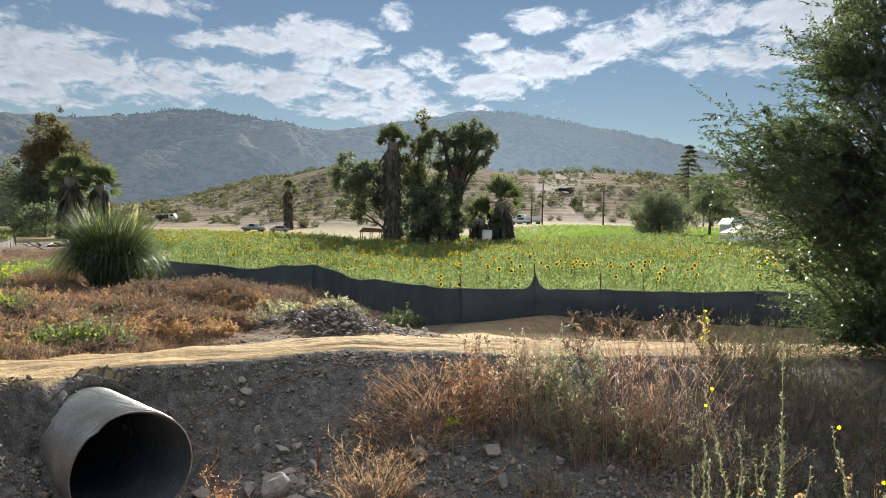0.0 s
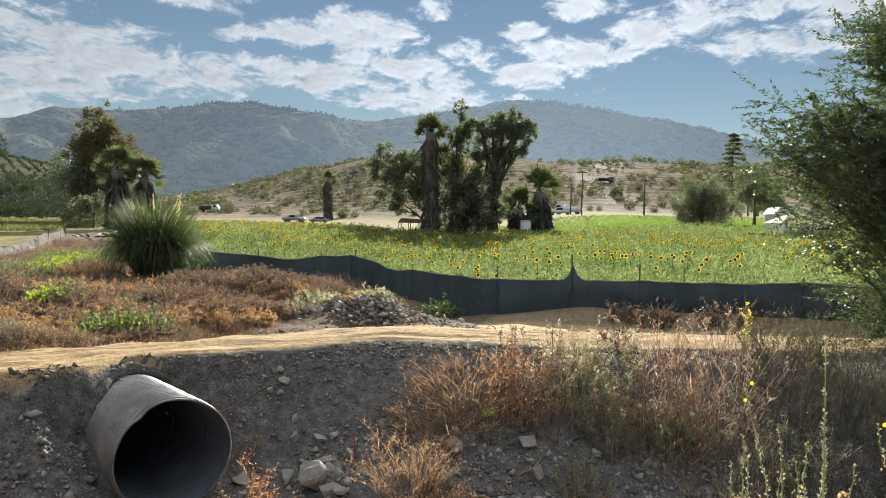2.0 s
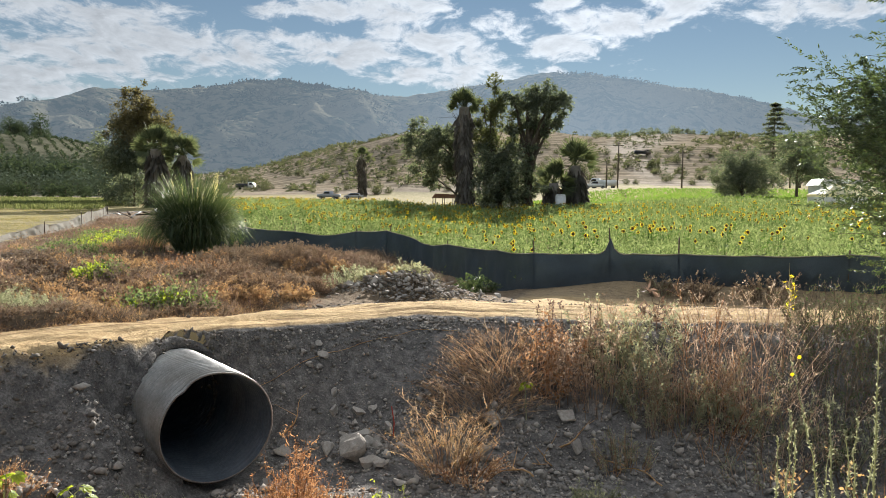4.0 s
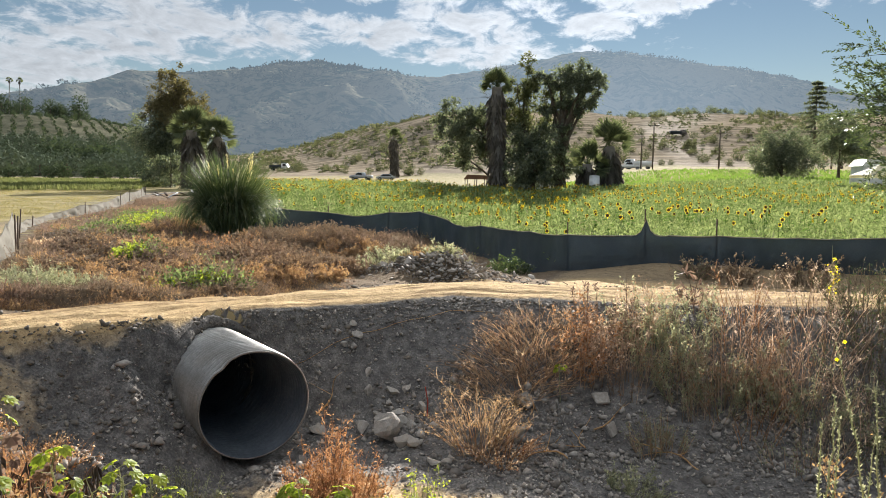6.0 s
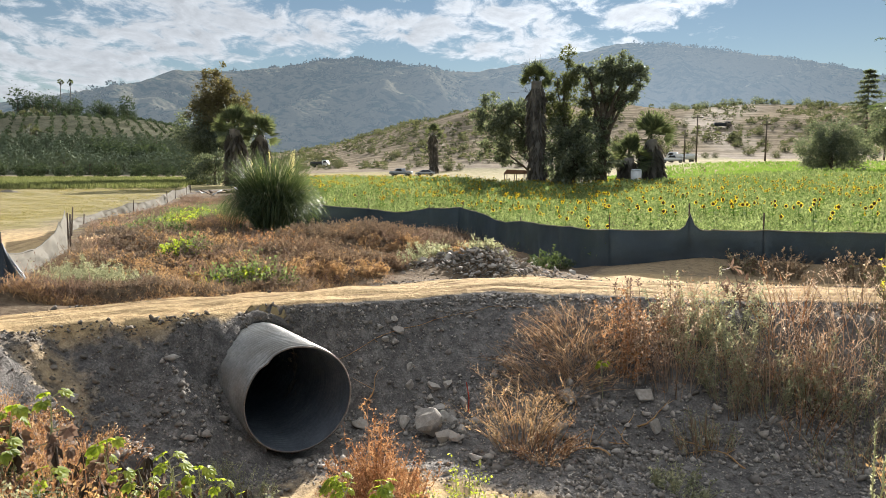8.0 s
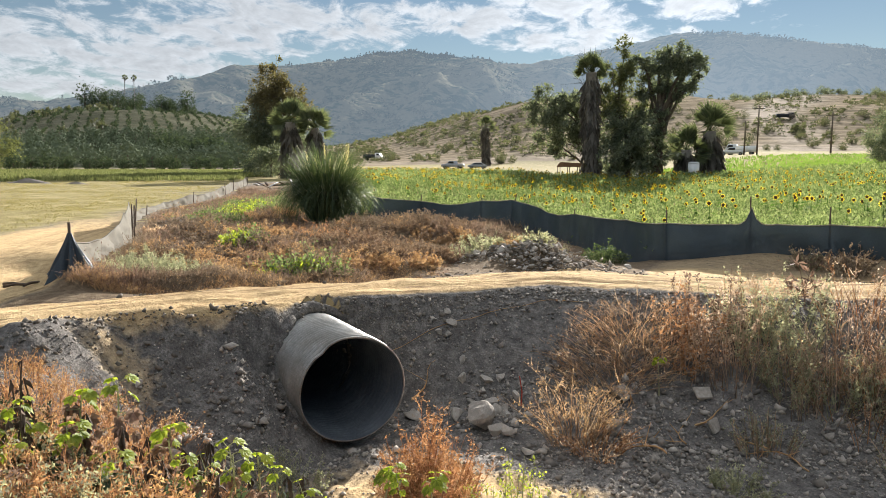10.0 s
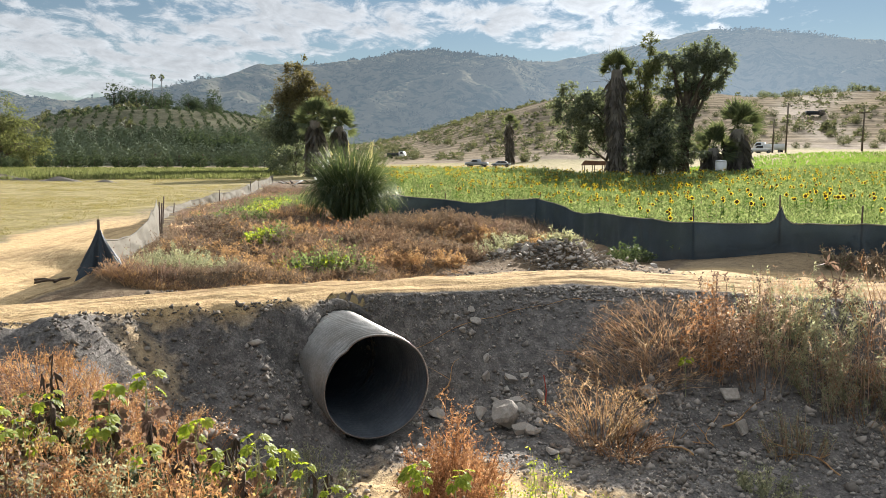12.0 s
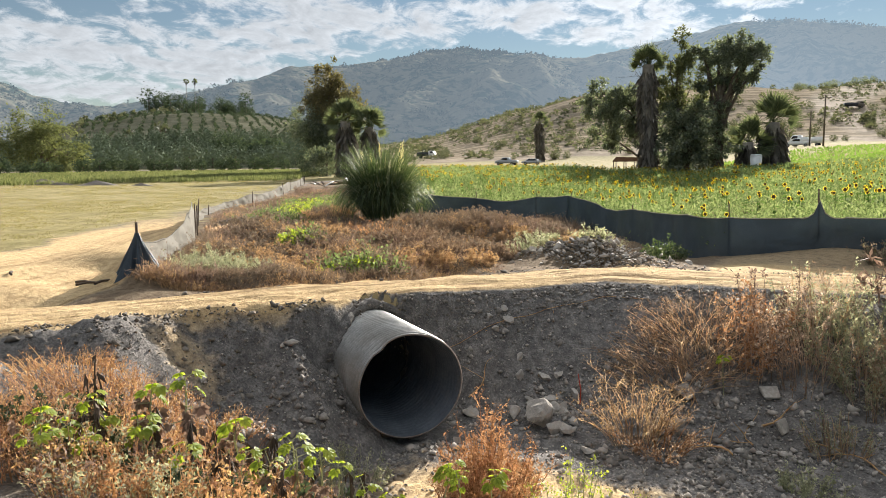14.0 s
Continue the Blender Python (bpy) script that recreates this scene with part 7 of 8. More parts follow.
def tall_stalk(at, height, lean, seed, flowers, label):
    r = rng(seed)
    root = thing("primrose_stalk", (at[0], at[1], on_ground(*at)), label, "weed", "tall stalks on the near slope")
    t = np.linspace(0, 1, 14)
    p = np.stack([lean[0] * t ** 1.6, lean[1] * t ** 1.6, height * t], 1) + r.normal(0, 0.008, (14, 3))
    s = Soup()
    s.rods(p[None], (0.009 * (1.1 - 0.75 * t))[None], sides=5)
    child("stem", s.mesh("stem", [M_SAGE], smooth=True), root)
    s = Soup()
    n = int(120 * height)
    u = r.uniform(0.12, 1.0, n)
    at_ = np.stack([np.interp(u, t, p[:, i]) for i in range(3)], 1)
    a = r.uniform(0, 6.28, n)
    s.leaves(at_, np.stack([np.cos(a), np.sin(a), r.uniform(0.4, 1.6, n)], 1), unit(r, n), r.uniform(0.025, 0.055, n) * (1.25 - 0.7 * u), r.uniform(0.007, 0.013, n))
    child("leaves", s.mesh("leaves", [M_SAGE]), root)
    for k in range(flowers):
        s = Soup()
        c = p[-1 - k] + r.normal(0, 0.03, 3)
        a = np.arange(5) * 1.256
        dd = np.stack([np.cos(a), -0.6 + 0 * a, np.sin(a)], 1)
        s.leaves(np.tile(c, (5, 1)), dd, np.tile([[0, -1.0, 0.3]], (5, 1)), np.full(5, 0.021), np.full(5, 0.022))
        child("flower", s.mesh("flower", [M_YELLOW]), root, "open yellow flower")


TS = "tall green stalk with narrow leaves on the near slope"
for k, (bx, by, hh, ln, fl) in enumerate([(2.42, 4.95, 2.53, -0.04, 0), (2.36, 4.98, 1.7, -0.14, 0), (2.48, 4.98, 1.65, 0.14, 0), (2.6, 6.0, 2.05, -0.38, 2), (3.05, 4.95, 1.9, -0.3, 1), (3.1, 4.9, 1.45, 0.0, 1), (2.3, 5.2, 1.9, -0.10, 0), (2.38, 5.2, 1.78, 0.02, 0), (2.45, 5.25, 1.7, 0.10, 0), (2.08, 5.4, 1.62, -0.03, 0), (1.97, 5.4, 1.55, -0.03, 0), (2.02, 5.42, 1.75, 0.02, 0), (2.2, 5.3, 1.55, 0.06, 0)]):
    tall_stalk((bx, by), hh, (ln, 0.0), 401 + k, fl, TS)
for k, (bx, by, hh) in enumerate([(2.75, 4.9, 1.55), (2.95, 5.0, 1.72), (2.85, 5.3, 1.6), (2.65, 5.1, 1.45), (2.35, 5.6, 1.35)]):
    bush("weeds", "dry tan weeds with papery seed heads", (bx, by), 0.22, hh, 14, (M_TAN, M_TAN), 420 + k, 0.2, 10, 0.05, 4, (0.035, 0.025), 0.004)
bush("mustard_weed", "tall weed with one bright yellow flower cluster", (4.55, 12.4), 0.08, 1.25, 4, (M_SAGE, M_YELLOW), 425, 0.06, 4, 0, 3, (0.05, 0.035), 0.006)


# ---- weeds between the two fences, past the road ----
def build_channel():
    r = rng(500)
    kinds = {"rust_grass": (M_CH_RUST, "rust-orange dried grass past the road"), "brown_brush": (M_CH_BROWN, "brown dried brush past the road"), "straw_grass": (M_CH_STRAW, "straw-coloured grass past the road"), "green_weeds": (M_FIELD, "fresh green weeds in the damp channel"), "sage_weeds": (M_SAGE, "grey-green weeds at the road edge"), "dark_brush": (M_BROWNLEAF, "dark withered brush past the road")}
    n = 8500
    y = 9 + 30 * r.uniform(0, 1, n) ** 1.45
    lo = np.interp(y, [9, 13.65, 17.85, 21.9, 25.4, 28, 34.5, 39, 42], [-8.5, -10.9, -14.1, -16.8, -18.5, -19.1, -21.6, -23.9, -25.4])
    hi = np.interp(y, [9, 12.5, 14.5, 17, 19, 23, 28, 34, 42], [-6.0, -3.6, -4.0, -2.2, -1.2, -2.9, -5.6, -13.0, -22])
    x = lo + (hi - lo) * r.uniform(0, 1, n)
    e = road_edge(x) - y
    green = np.zeros(n)
    for cx, cy, rx, ry in ((-8.35, 13.5, 0.45, 0.5), (-14.6, 24.5, 1.2, 4.0), (-5.95, 11.7, 0.8, 0.35), (-12.9, 20.0, 0.6, 1.2), (-17.0, 29.0, 0.8, 2.5)):
        green = np.maximum(green, np.exp(-((x - cx) / rx) ** 2 - ((y - cy) / ry) ** 2))
    sage = np.zeros(n)
    for cx, cy, rx, ry in ((-8.3, 10.5, 0.6, 0.5), (-9.5, 22.0, 1.0, 1.5)):
        sage = np.maximum(sage, np.exp(-((x - cx) / rx) ** 2 - ((y - cy) / ry) ** 2))
    pick = bumps(x, y, 1.6, 81) + 0.5 * bumps(x, y, 0.6, 82) + r.normal(0, 0.3, n)
    which = np.where(green + r.normal(0, 0.12, n) > 0.45, 3, np.where(sage + r.normal(0, 0.12, n) > 0.45, 4, np.where(pick > 0.65, 0, np.where(pick > 0.0, 1, np.where(pick > -0.55, 5, 2)))))
    # low orange turf near the road, darker heaps further in
    verge = smooth01(e, -5.2, -3.6) * (x < -4) + r.normal(0, 0.25, n)
    which = np.where((which != 3) & (which != 4) & (verge > 0.5), np.where(pick > 0.55, 1, np.where(pick > 0.1, 0, 2)), which)
    keep = (e < -2.75) & ((x + 8.6) ** 2 / 0.5 + (y - 17.8) ** 2 / 0.5 > 1)
    x, y, which = x[keep], y[keep], which[keep]
    for w, (nm, (mat, lab)) in enumerate(kinds.items()):
        i = which == w
        if not i.any():
            continue
        m = i.sum()
        s = Soup()
        k = 9
        hgt = (0.09, 0.12, 0.09, 0.17, 0.19, 0.16)[w] * np.clip(1 + 0.8 * bumps(x[i], y[i], 1.0, 83) + 0.6 * bumps(x[i], y[i], 0.4, 84), 0.15, 3) * r.uniform(0.6, 1.3, m) * (0.28 + 0.72 * smooth01(road_edge(x[i]) - y[i], -2.9, -5.2))
        base = np.repeat(np.stack([x[i], y[i], ground(x[i], y[i]) - 0.02], 1), k, 0) + r.normal(0, 0.09, (m * k, 3)) * [1, 1, 0]
        d = r.normal(0, 0.55, (m * k, 3)) * [1, 1, 0] + [0, 0, 1]
        l = np.repeat(hgt, k) * r.uniform(0.6, 1.2, m * k)
        t = np.linspace(0, 1, 3)
        p = base[:, None] + d[:, None] * t[None, :, None] * l[:, None, None] + r.normal(0, 0.3, (m * k, 1, 3)) * (t ** 2)[None, :, None] * l[:, None, None]
        s.strips(p, np.tile([0.012, 0.011, 0.004], (m * k, 1)) * (1.0 + 0.03 * np.repeat(y[i], k))[:, None], unit(r, m * k) * [1, 1, 0.2])
        q = m * k
        for row in (1, 2):
            s.leaves(p[:, row] + r.normal(0, 0.025, (q, 3)), unit(r, q) + [0, 0, 0.2], unit(r, q), np.full(q, 0.06) * r.uniform(0.6, 1.4, q), np.full(q, 0.013) * (4.0 if w == 3 else 1.0) * (0.6 + 0.03 * np.repeat(y[i], k)))
        loose(nm, s.mesh(nm, [mat]), (0, 0, 0), lab, "weeds", kind="stuff")


build_channel()
for k, (bx, by, rad, hh, mm, lab) in enumerate([
        (-6.2, 14.6, 0.9, 0.6, (M_BROWNLEAF, M_CH_RUST), "dark red-brown low brush in the channel"), (-7.0, 15.2, 0.7, 0.5, (M_CH_RUST, M_CH_RUST), "rust-red low brush in the channel"),
        (-5.0, 15.2, 0.9, 0.55, (M_BROWNLEAF, M_CH_BROWN), "dark brown low brush in the channel"), (-6.6, 20.6, 1.4, 0.6, (M_CH_BROWN, M_CH_RUST), "brown brush on the low mound"), (-5.2, 20.9, 1.2, 0.6, (M_CH_BROWN, M_BROWNLEAF), "brown brush on the low mound"),
        (-8.0, 20.4, 1.2, 0.6, (M_CH_BROWN, M_CH_BROWN), "brown brush on the low mound"), (-9.6, 14.2, 1.2, 0.5, (M_BROWNLEAF, M_CH_BROWN), "grey-brown heap of dead brush"), (-10.4, 15.6, 1.2, 0.5, (M_BROWNLEAF, M_CH_BROWN), "grey-brown heap of dead brush"),
        (-8.35, 13.5, 0.45, 0.4, (M_FRESH, M_FRESH), "bright green leafy weed clump"), (-4.9, 13.1, 0.35, 0.4, (M_CH_STRAW, M_CH_STRAW), "orange dried weed at the road edge"), (-4.2, 13.4, 0.3, 0.35, (M_CH_STRAW, M_CH_STRAW), "orange dried weed at the road edge"), (-5.4, 12.7, 0.3, 0.4, (M_CH_STRAW, M_CH_STRAW), "orange dried weed at the road edge"),
        (-3.6, 16.0, 0.4, 0.6, (M_SAGE, M_SAGE), "pale sage bush on the rubble heap"), (-2.4, 16.1, 0.4, 0.55, (M_SAGE, M_SAGE), "pale sage bush on the rubble heap"), (-2.9, 16.2, 0.35, 0.5, (M_SAGE, M_CH_STRAW), "pale sage bush on the rubble heap"),
        (-0.9, 17.9, 0.5, 0.6, (M_PAMPAS, M_PAMPAS), "dark leafy weed against the black fence"), (-8.3, 10.4, 0.6, 0.4, (M_SAGE, M_SAGE), "grey-green grass clump beside the slumped fence"), (4.0, 16.2, 0.5, 0.7, (M_CH_BROWN, M_CH_BROWN), "thin dry weeds in front of the fence"), (5.4, 16.0, 0.5, 0.8, (M_CH_BROWN, M_CH_BROWN), "thin dry weeds in front of the fence"), (3.3, 16.5, 0.25, 0.6, (M_SAGE, M_CH_BROWN), "thin dry weeds in front of the fence")]):
    bush("weed_clump", lab, (bx, by), rad, hh, int(75 * (rad + 0.3)), mm, 600 + k, 0.45, 6, 0.1, 3, (0.07, 0.03), 0.006, "weeds")
M_DEADTWIG = surface("grey_dead_twigs", [(0.10, 0.088, 0.076), (0.19, 0.17, 0.15), (0.32, 0.295, 0.265)], 0.8, 0.85, 0, 6, island=0.8, through_=0.2, thru=(1.2, 1.15, 1.1))
for k, (bx, by, rad, hh) in enumerate([(-12.9, 18.0, 0.8, 0.42), (-12.1, 17.2, 0.8, 0.45), (-11.4, 16.4, 0.7, 0.42), (-10.7, 15.5, 0.7, 0.36), (-13.6, 19.2, 0.7, 0.4), (-8.4, 10.9, 0.5, 0.3)]):
    bush("dead_brush", "grey heap of dead tangled twigs", (bx, by), rad, hh, 110, (M_DEADTWIG, M_DEADTWIG), 2900 + k, 0.9, 8, 0.35, 3, (0.05, 0.02), 0.006, "brush", "dead brush heaps")
for k, (bx, by, rad, hh) in enumerate([(-8.25, 9.9, 0.35, 0.42), (-7.85, 10.3, 0.4, 0.45), (-7.4, 10.4, 0.35, 0.36), (-8.6, 10.4, 0.3, 0.4)]):
    bush("sage_clump", "grey-green sage clump beside the slumped fence", (bx, by), rad, hh, 90, (M_SAGE, M_SAGE), 2910 + k, 0.35, 6, 0.05, 4, (0.05, 0.012), 0.004, "weeds", "sage clumps past the road")
BROWN_CLUMPS = [
        (-7.6, 16.6, 0.7, 0.75, (M_CH_RUST, M_RUSSET), "dense rust-red bush in the channel"), (-6.9, 16.1, 0.7, 0.8, (M_CH_RUST, M_CH_RUST), "dense rust-red bush in the channel"), (-6.2, 16.0, 0.7, 0.7, (M_BROWNLEAF, M_CH_RUST), "dense dark rust bush in the channel"), (-5.6, 15.7, 0.6, 0.6, (M_BROWNLEAF, M_CH_BROWN), "dense dark brown bush in the channel"), (-7.2, 17.4, 0.8, 0.7, (M_CH_RUST, M_CH_BROWN), "dense rust-red bush in the channel"),
        (-7.0, 21.4, 1.1, 0.6, (M_CH_BROWN, M_CH_BROWN), "brown brush on the low mound"), (-5.8, 21.6, 1.1, 0.6, (M_CH_BROWN, M_CH_RUST), "brown brush on the low mound"), (-4.6, 21.2, 1.0, 0.55, (M_CH_BROWN, M_CH_BROWN), "brown brush on the low mound"), (-8.6, 21.4, 1.0, 0.5, (M_BROWNLEAF, M_CH_BROWN), "dark brush on the low mound"),
        (-12.2, 16.6, 0.9, 0.35, (M_BROWNLEAF, M_DRY), "grey heap of dead twigs"), (-11.4, 16.2, 0.9, 0.35, (M_BROWNLEAF, M_BROWNLEAF), "grey heap of dead twigs"), (-10.7, 15.0, 0.9, 0.35, (M_DRY, M_BROWNLEAF), "grey heap of dead twigs"), (-12.9, 18.2, 0.9, 0.35, (M_BROWNLEAF, M_CH_BROWN), "grey heap of dead twigs")]
PALE_CLUMPS = [
        (-4.8, 14.9, 0.5, 0.45, (M_BROWNLEAF, M_CH_RUST), "dark red-brown bush near the road edge"), (-5.3, 14.3, 0.5, 0.45, (M_BROWNLEAF, M_CH_RUST), "dark red-brown bush near the road edge"), (-4.3, 14.8, 0.5, 0.45, (M_BROWNLEAF, M_CH_RUST), "dark red-brown bush near the road edge"), (-3.9, 15.2, 0.3, 0.55, (M_SAGE, M_SAGE), "pale sage weed at the road edge"),
        (-2.9, 17.3, 0.35, 0.65, (M_SAGE, M_SAGE), "pale sage bush before the black fence"), (-2.2, 17.5, 0.35, 0.6, (M_SAGE, M_SAGE), "pale sage bush before the black fence"), (-3.9, 18.4, 0.35, 0.7, (M_SAGE, M_SAGE), "pale sage bush before the black fence"),
        (-14.9, 24.4, 0.7, 0.45, (M_FIELD, M_FRESH), "rank green weeds beside the pampas clump"), (-14.2, 22.8, 0.6, 0.4, (M_FIELD, M_FRESH), "rank green weeds beside the pampas clump"), (-15.6, 26.5, 0.7, 0.45, (M_FIELD, M_FRESH), "rank green weeds beside the pampas clump"),
        (-5.9, 11.75, 0.4, 0.25, (M_FIELD, M_FRESH), "low green weeds at the road edge"), (-6.6, 11.5, 0.35, 0.22, (M_FIELD, M_FRESH), "low green weeds at the road edge"), (-8.6, 10.9, 0.5, 0.42, (M_SAGE, M_SAGE), "grey-green grass clump beside the slumped fence")]
for k, (bx, by, rad, hh, mm, lab) in enumerate(BROWN_CLUMPS + PALE_CLUMPS):
    thin = mm[0] is M_SAGE
    bush("weed_clump", lab, (bx, by), rad, hh, int((45 if thin else 80) * (rad + 0.25)), mm, 1600 + k, 0.25 if thin else 0.45, 6, 0.05 if thin else 0.1, 2 if thin else 4, (0.05, 0.02) if thin else (0.06, 0.03), 0.006, "weeds")
r1 = rng(650)
for k in range(150):
    by = 11.0 + 17 * r1.uniform(0, 1) ** 1.3
    lo, hi = float(np.interp(by, [9, 13, 19, 24, 38], [-8.2, -10.0, -13.2, -15.2, -21])), float(np.interp(by, [9, 12.5, 14.5, 19, 23, 28], [-6.5, -5.0, -5.0, -5.0, -5.5, -8]))
    bx = r1.uniform(lo, hi)
    if road_edge(bx) - by > -3.0:
        continue
    mm, lab = [((M_STAKE, M_CH_BROWN), "dark tangled brush in the channel"), ((M_CH_BROWN, M_CH_RUST), "tangled rust-brown brush in the channel"), ((M_CH_BROWN, M_CH_STRAW), "straw-brown brush in the channel"), ((M_BROWNLEAF, M_CH_BROWN), "dark brown brush in the channel"), ((M_CH_RUST, M_CH_STRAW), "orange dried brush in the channel")][k % 5]
    bush("weed_clump", lab, (bx, by), r1.uniform(0.25, 0.6), r1.uniform(0.22, 0.50), 48, mm, 2660 + k, 0.55, 7, 0.15, 4, (0.06, 0.025), 0.005, "weeds")


def bank_string():
    """a pale frayed thread of old netting along the cut bank"""
    x = np.linspace(-4.0, -0.9, 60)
    y = road_edge(x) - 0.42 - 0.05 * bumps(x, x * 0, 0.5, 95)
    p = np.stack([x, y, ground(x, y) + 0.015], 1)
    s = Soup()
    s.rods(p[None], np.full((1, 60), 0.005), sides=5)
    r = rng(640)
    for k in range(14):
        i = r.integers(2, 58)
        q = p[i] + np.cumsum(r.normal(0, 0.03, (5, 3)) + [0, -0.01, -0.03], 0)
        s.rods(q[None], np.full((1, 5), 0.005), sides=4)
    loose("netting_string", s.mesh("netting_string", [M_TAN]), (0, 0, 0), "pale frayed string of old netting along the bank", "string")


def sticks():
    r = rng(645)
    for k, (x, y, l, yw) in enumerate([(0.9, 9.5, 0.7, 40), (1.2, 9.1, 0.6, 120), (0.5, 9.2, 0.5, 80), (0.2, 8.9, 0.6, 20), (-0.2, 9.6, 0.6, 100), (1.5, 8.7, 0.8, 150), (-3.0, 9.6, 0.5, 60), (0.0, 8.5, 0.5, 160), (-4.4, 5.9, 0.5, 30)]):
        root = thing("branch", (x, y, on_ground(x, y) + 0.03), "pale bare dead stick lying on the bank", "stick", "dead sticks on the bank")
        t = np.linspace(0, 1, 8)
        d = np.array([math.cos(radians(yw)), math.sin(radians(yw))])
        px, py = x + d[0] * l * (t - 0.5) + 0.06 * np.sin(t * 6 + k), y + d[1] * l * (t - 0.5)
        p = np.stack([px - x, py - y, ground(px, py) - on_ground(x, y) + 0.03 * np.sin(t * 5 + k)], 1)
        s = Soup()
        s.rods(p[None], (0.012 * (1.2 - t))[None], sides=5)
        for j in (3, 5):
            q = p[j] + np.linspace(0, 1, 4)[:, None] * (r.normal(0, 0.12, 3) + [0, 0, 0.10])
            s.rods(q[None], np.array([[0.007, 0.006, 0.004, 0.002]]), sides=4)
        child("wood", s.mesh("wood", [M_TAN], smooth=True), root)


bank_string()
sticks()

def marker_stick(at):
    root = thing("marker_stick", (at[0], at[1], on_ground(*at)), "thin red marker stick leaning in the brush", "stick")
    s = Soup()
    s.rods(np.array([[[0, 0, -0.05], [0.01, 0.01, 0.2], [-0.03, 0.02, 0.42]]]), np.array([[0.009, 0.009, 0.008]]), sides=6)
    child("rod", s.mesh("rod", [surface("faded_red_paint", [(0.36, 0.05, 0.03), (0.46, 0.08, 0.05)], 8, 0.6, 0.1, 40)], smooth=True), root)


marker_stick((-1.62, 9.6))


# ---- built things ----
def box_bm(sx, sy, sz, at=(0, 0, 0), bevel=0.02):
    b = bmesh.new()
    bmesh.ops.create_cube(b, size=1)
    bmesh.ops.scale(b, verts=b.verts, vec=(sx, sy, sz))
    if bevel:
        bmesh.ops.bevel(b, geom=b.edges[:], offset=bevel, segments=2, affect="EDGES")
    bmesh.ops.translate(b, verts=b.verts, vec=at)
    return b


def profile_bm(points, width, bevel=0.05):
    """a side outline in x, z drawn out across y"""
    b = bmesh.new()
    f = b.faces.new([b.verts.new((x, -width / 2, z)) for x, z in points])
    g = bmesh.ops.extrude_face_region(b, geom=[f])
    bmesh.ops.translate(b, verts=[v for v in g["geom"] if isinstance(v, bmesh.types.BMVert)], vec=(0, width, 0))
    bmesh.ops.recalc_face_normals(b, faces=b.faces)
    bmesh.ops.bevel(b, geom=b.edges[:], offset=bevel, segments=2, affect="EDGES")
    return b


def vehicle(kind, at, yaw, paint, label, z=None, load=None):
    root = thing(kind, (at[0], at[1], on_ground(*at) if z is None else z), label, "vehicle")
    root.rotation_euler = (0, 0, radians(yaw))
    if kind == "pickup_truck":
        part("body", profile_bm([(-2.6, 0.45), (2.6, 0.45), (2.6, 0.95), (2.45, 1.1), (1.2, 1.15), (0.7, 1.75), (-0.6, 1.78), (-0.8, 1.15), (-2.6, 1.12)], 1.85), paint, root)
        part("window", profile_bm([(1.0, 1.2), (0.62, 1.68), (-0.5, 1.70), (-0.62, 1.2)], 1.88, 0.01), M_GLASS, root)
        wx = (1.65, -1.65)
    elif kind == "truck":
        part("body", profile_bm([(1.1, 0.5), (3.2, 0.5), (3.2, 1.5), (2.6, 2.4), (1.1, 2.4)], 2.2), paint, root)
        part("window", profile_bm([(1.6, 1.6), (2.95, 1.6), (2.5, 2.25), (1.6, 2.25)], 2.24, 0.01), M_GLASS, root)
        part("flatbed", box_bm(4.2, 2.2, 1.3, (-1.1, 0, 1.3)), load or M_DARKPAINT, root, "boxed load on the flatbed")
        wx = (2.3, -2.2)
    else:
        part("body", profile_bm([(-2.2, 0.4), (2.2, 0.4), (2.2, 0.8), (1.4, 0.95), (0.7, 1.42), (-1.0, 1.45), (-1.7, 1.0), (-2.2, 0.95)], 1.75), paint, root)
        part("window", profile_bm([(1.15, 1.0), (0.62, 1.36), (-0.9, 1.38), (-1.4, 1.0)], 1.78, 0.01), M_GLASS, root)
        wx = (1.35, -1.35)
    for x in wx:
        for s in (-1, 1):
            b = bmesh.new()
            bmesh.ops.create_cone(b, segments=20, radius1=0.36, radius2=0.36, depth=0.24, cap_ends=True)
            bmesh.ops.transform(b, verts=b.verts, matrix=pose(x, s * 0.82, 0.36, 90))
            w = part("wheel", b, M_RUBBER, root)
            b = bmesh.new()
            bmesh.ops.create_cone(b, segments=16, radius1=0.22, radius2=0.19, depth=0.04, cap_ends=True)
            bmesh.ops.transform(b, verts=b.verts, matrix=pose(x, s * 0.945, 0.36, 90 * s))
            part("rim", b, M_STEEL, w, "pale metal rim")
    return root


M_GREYPAINT = surface("silver_paint", [(0.30, 0.31, 0.32), (0.38, 0.39, 0.40)], 1.0, 0.35, 0.0, 10)
vehicle("pickup_truck", (-42.4, 159.6), 170, M_GREYPAINT, "silver-grey pickup parked at the field edge")
vehicle("car", (-37.0, 161), 190, M_GREYPAINT, "silver-grey sedan parked at the field edge")
vehicle("car", (-2.3, 95.2), 10, M_WHITEPAINT, "pale car parked behind the trees")
vehicle("truck", (-92.4, 237.9), 0, M_WHITEPAINT, "white-cabbed truck with a dark load on the dirt road")
vehicle("pickup_truck", (17.9, 165.5), 175, M_WHITEPAINT, "white pickup parked by the road")
vehicle("truck", (20.6, 172.5), 160, M_WHITEPAINT, "white truck parked behind a pickup", load=M_WHITEPAINT)
vehicle("truck", (51.0, 301), 10, M_RUST, "brown truck on the bare hillside track")


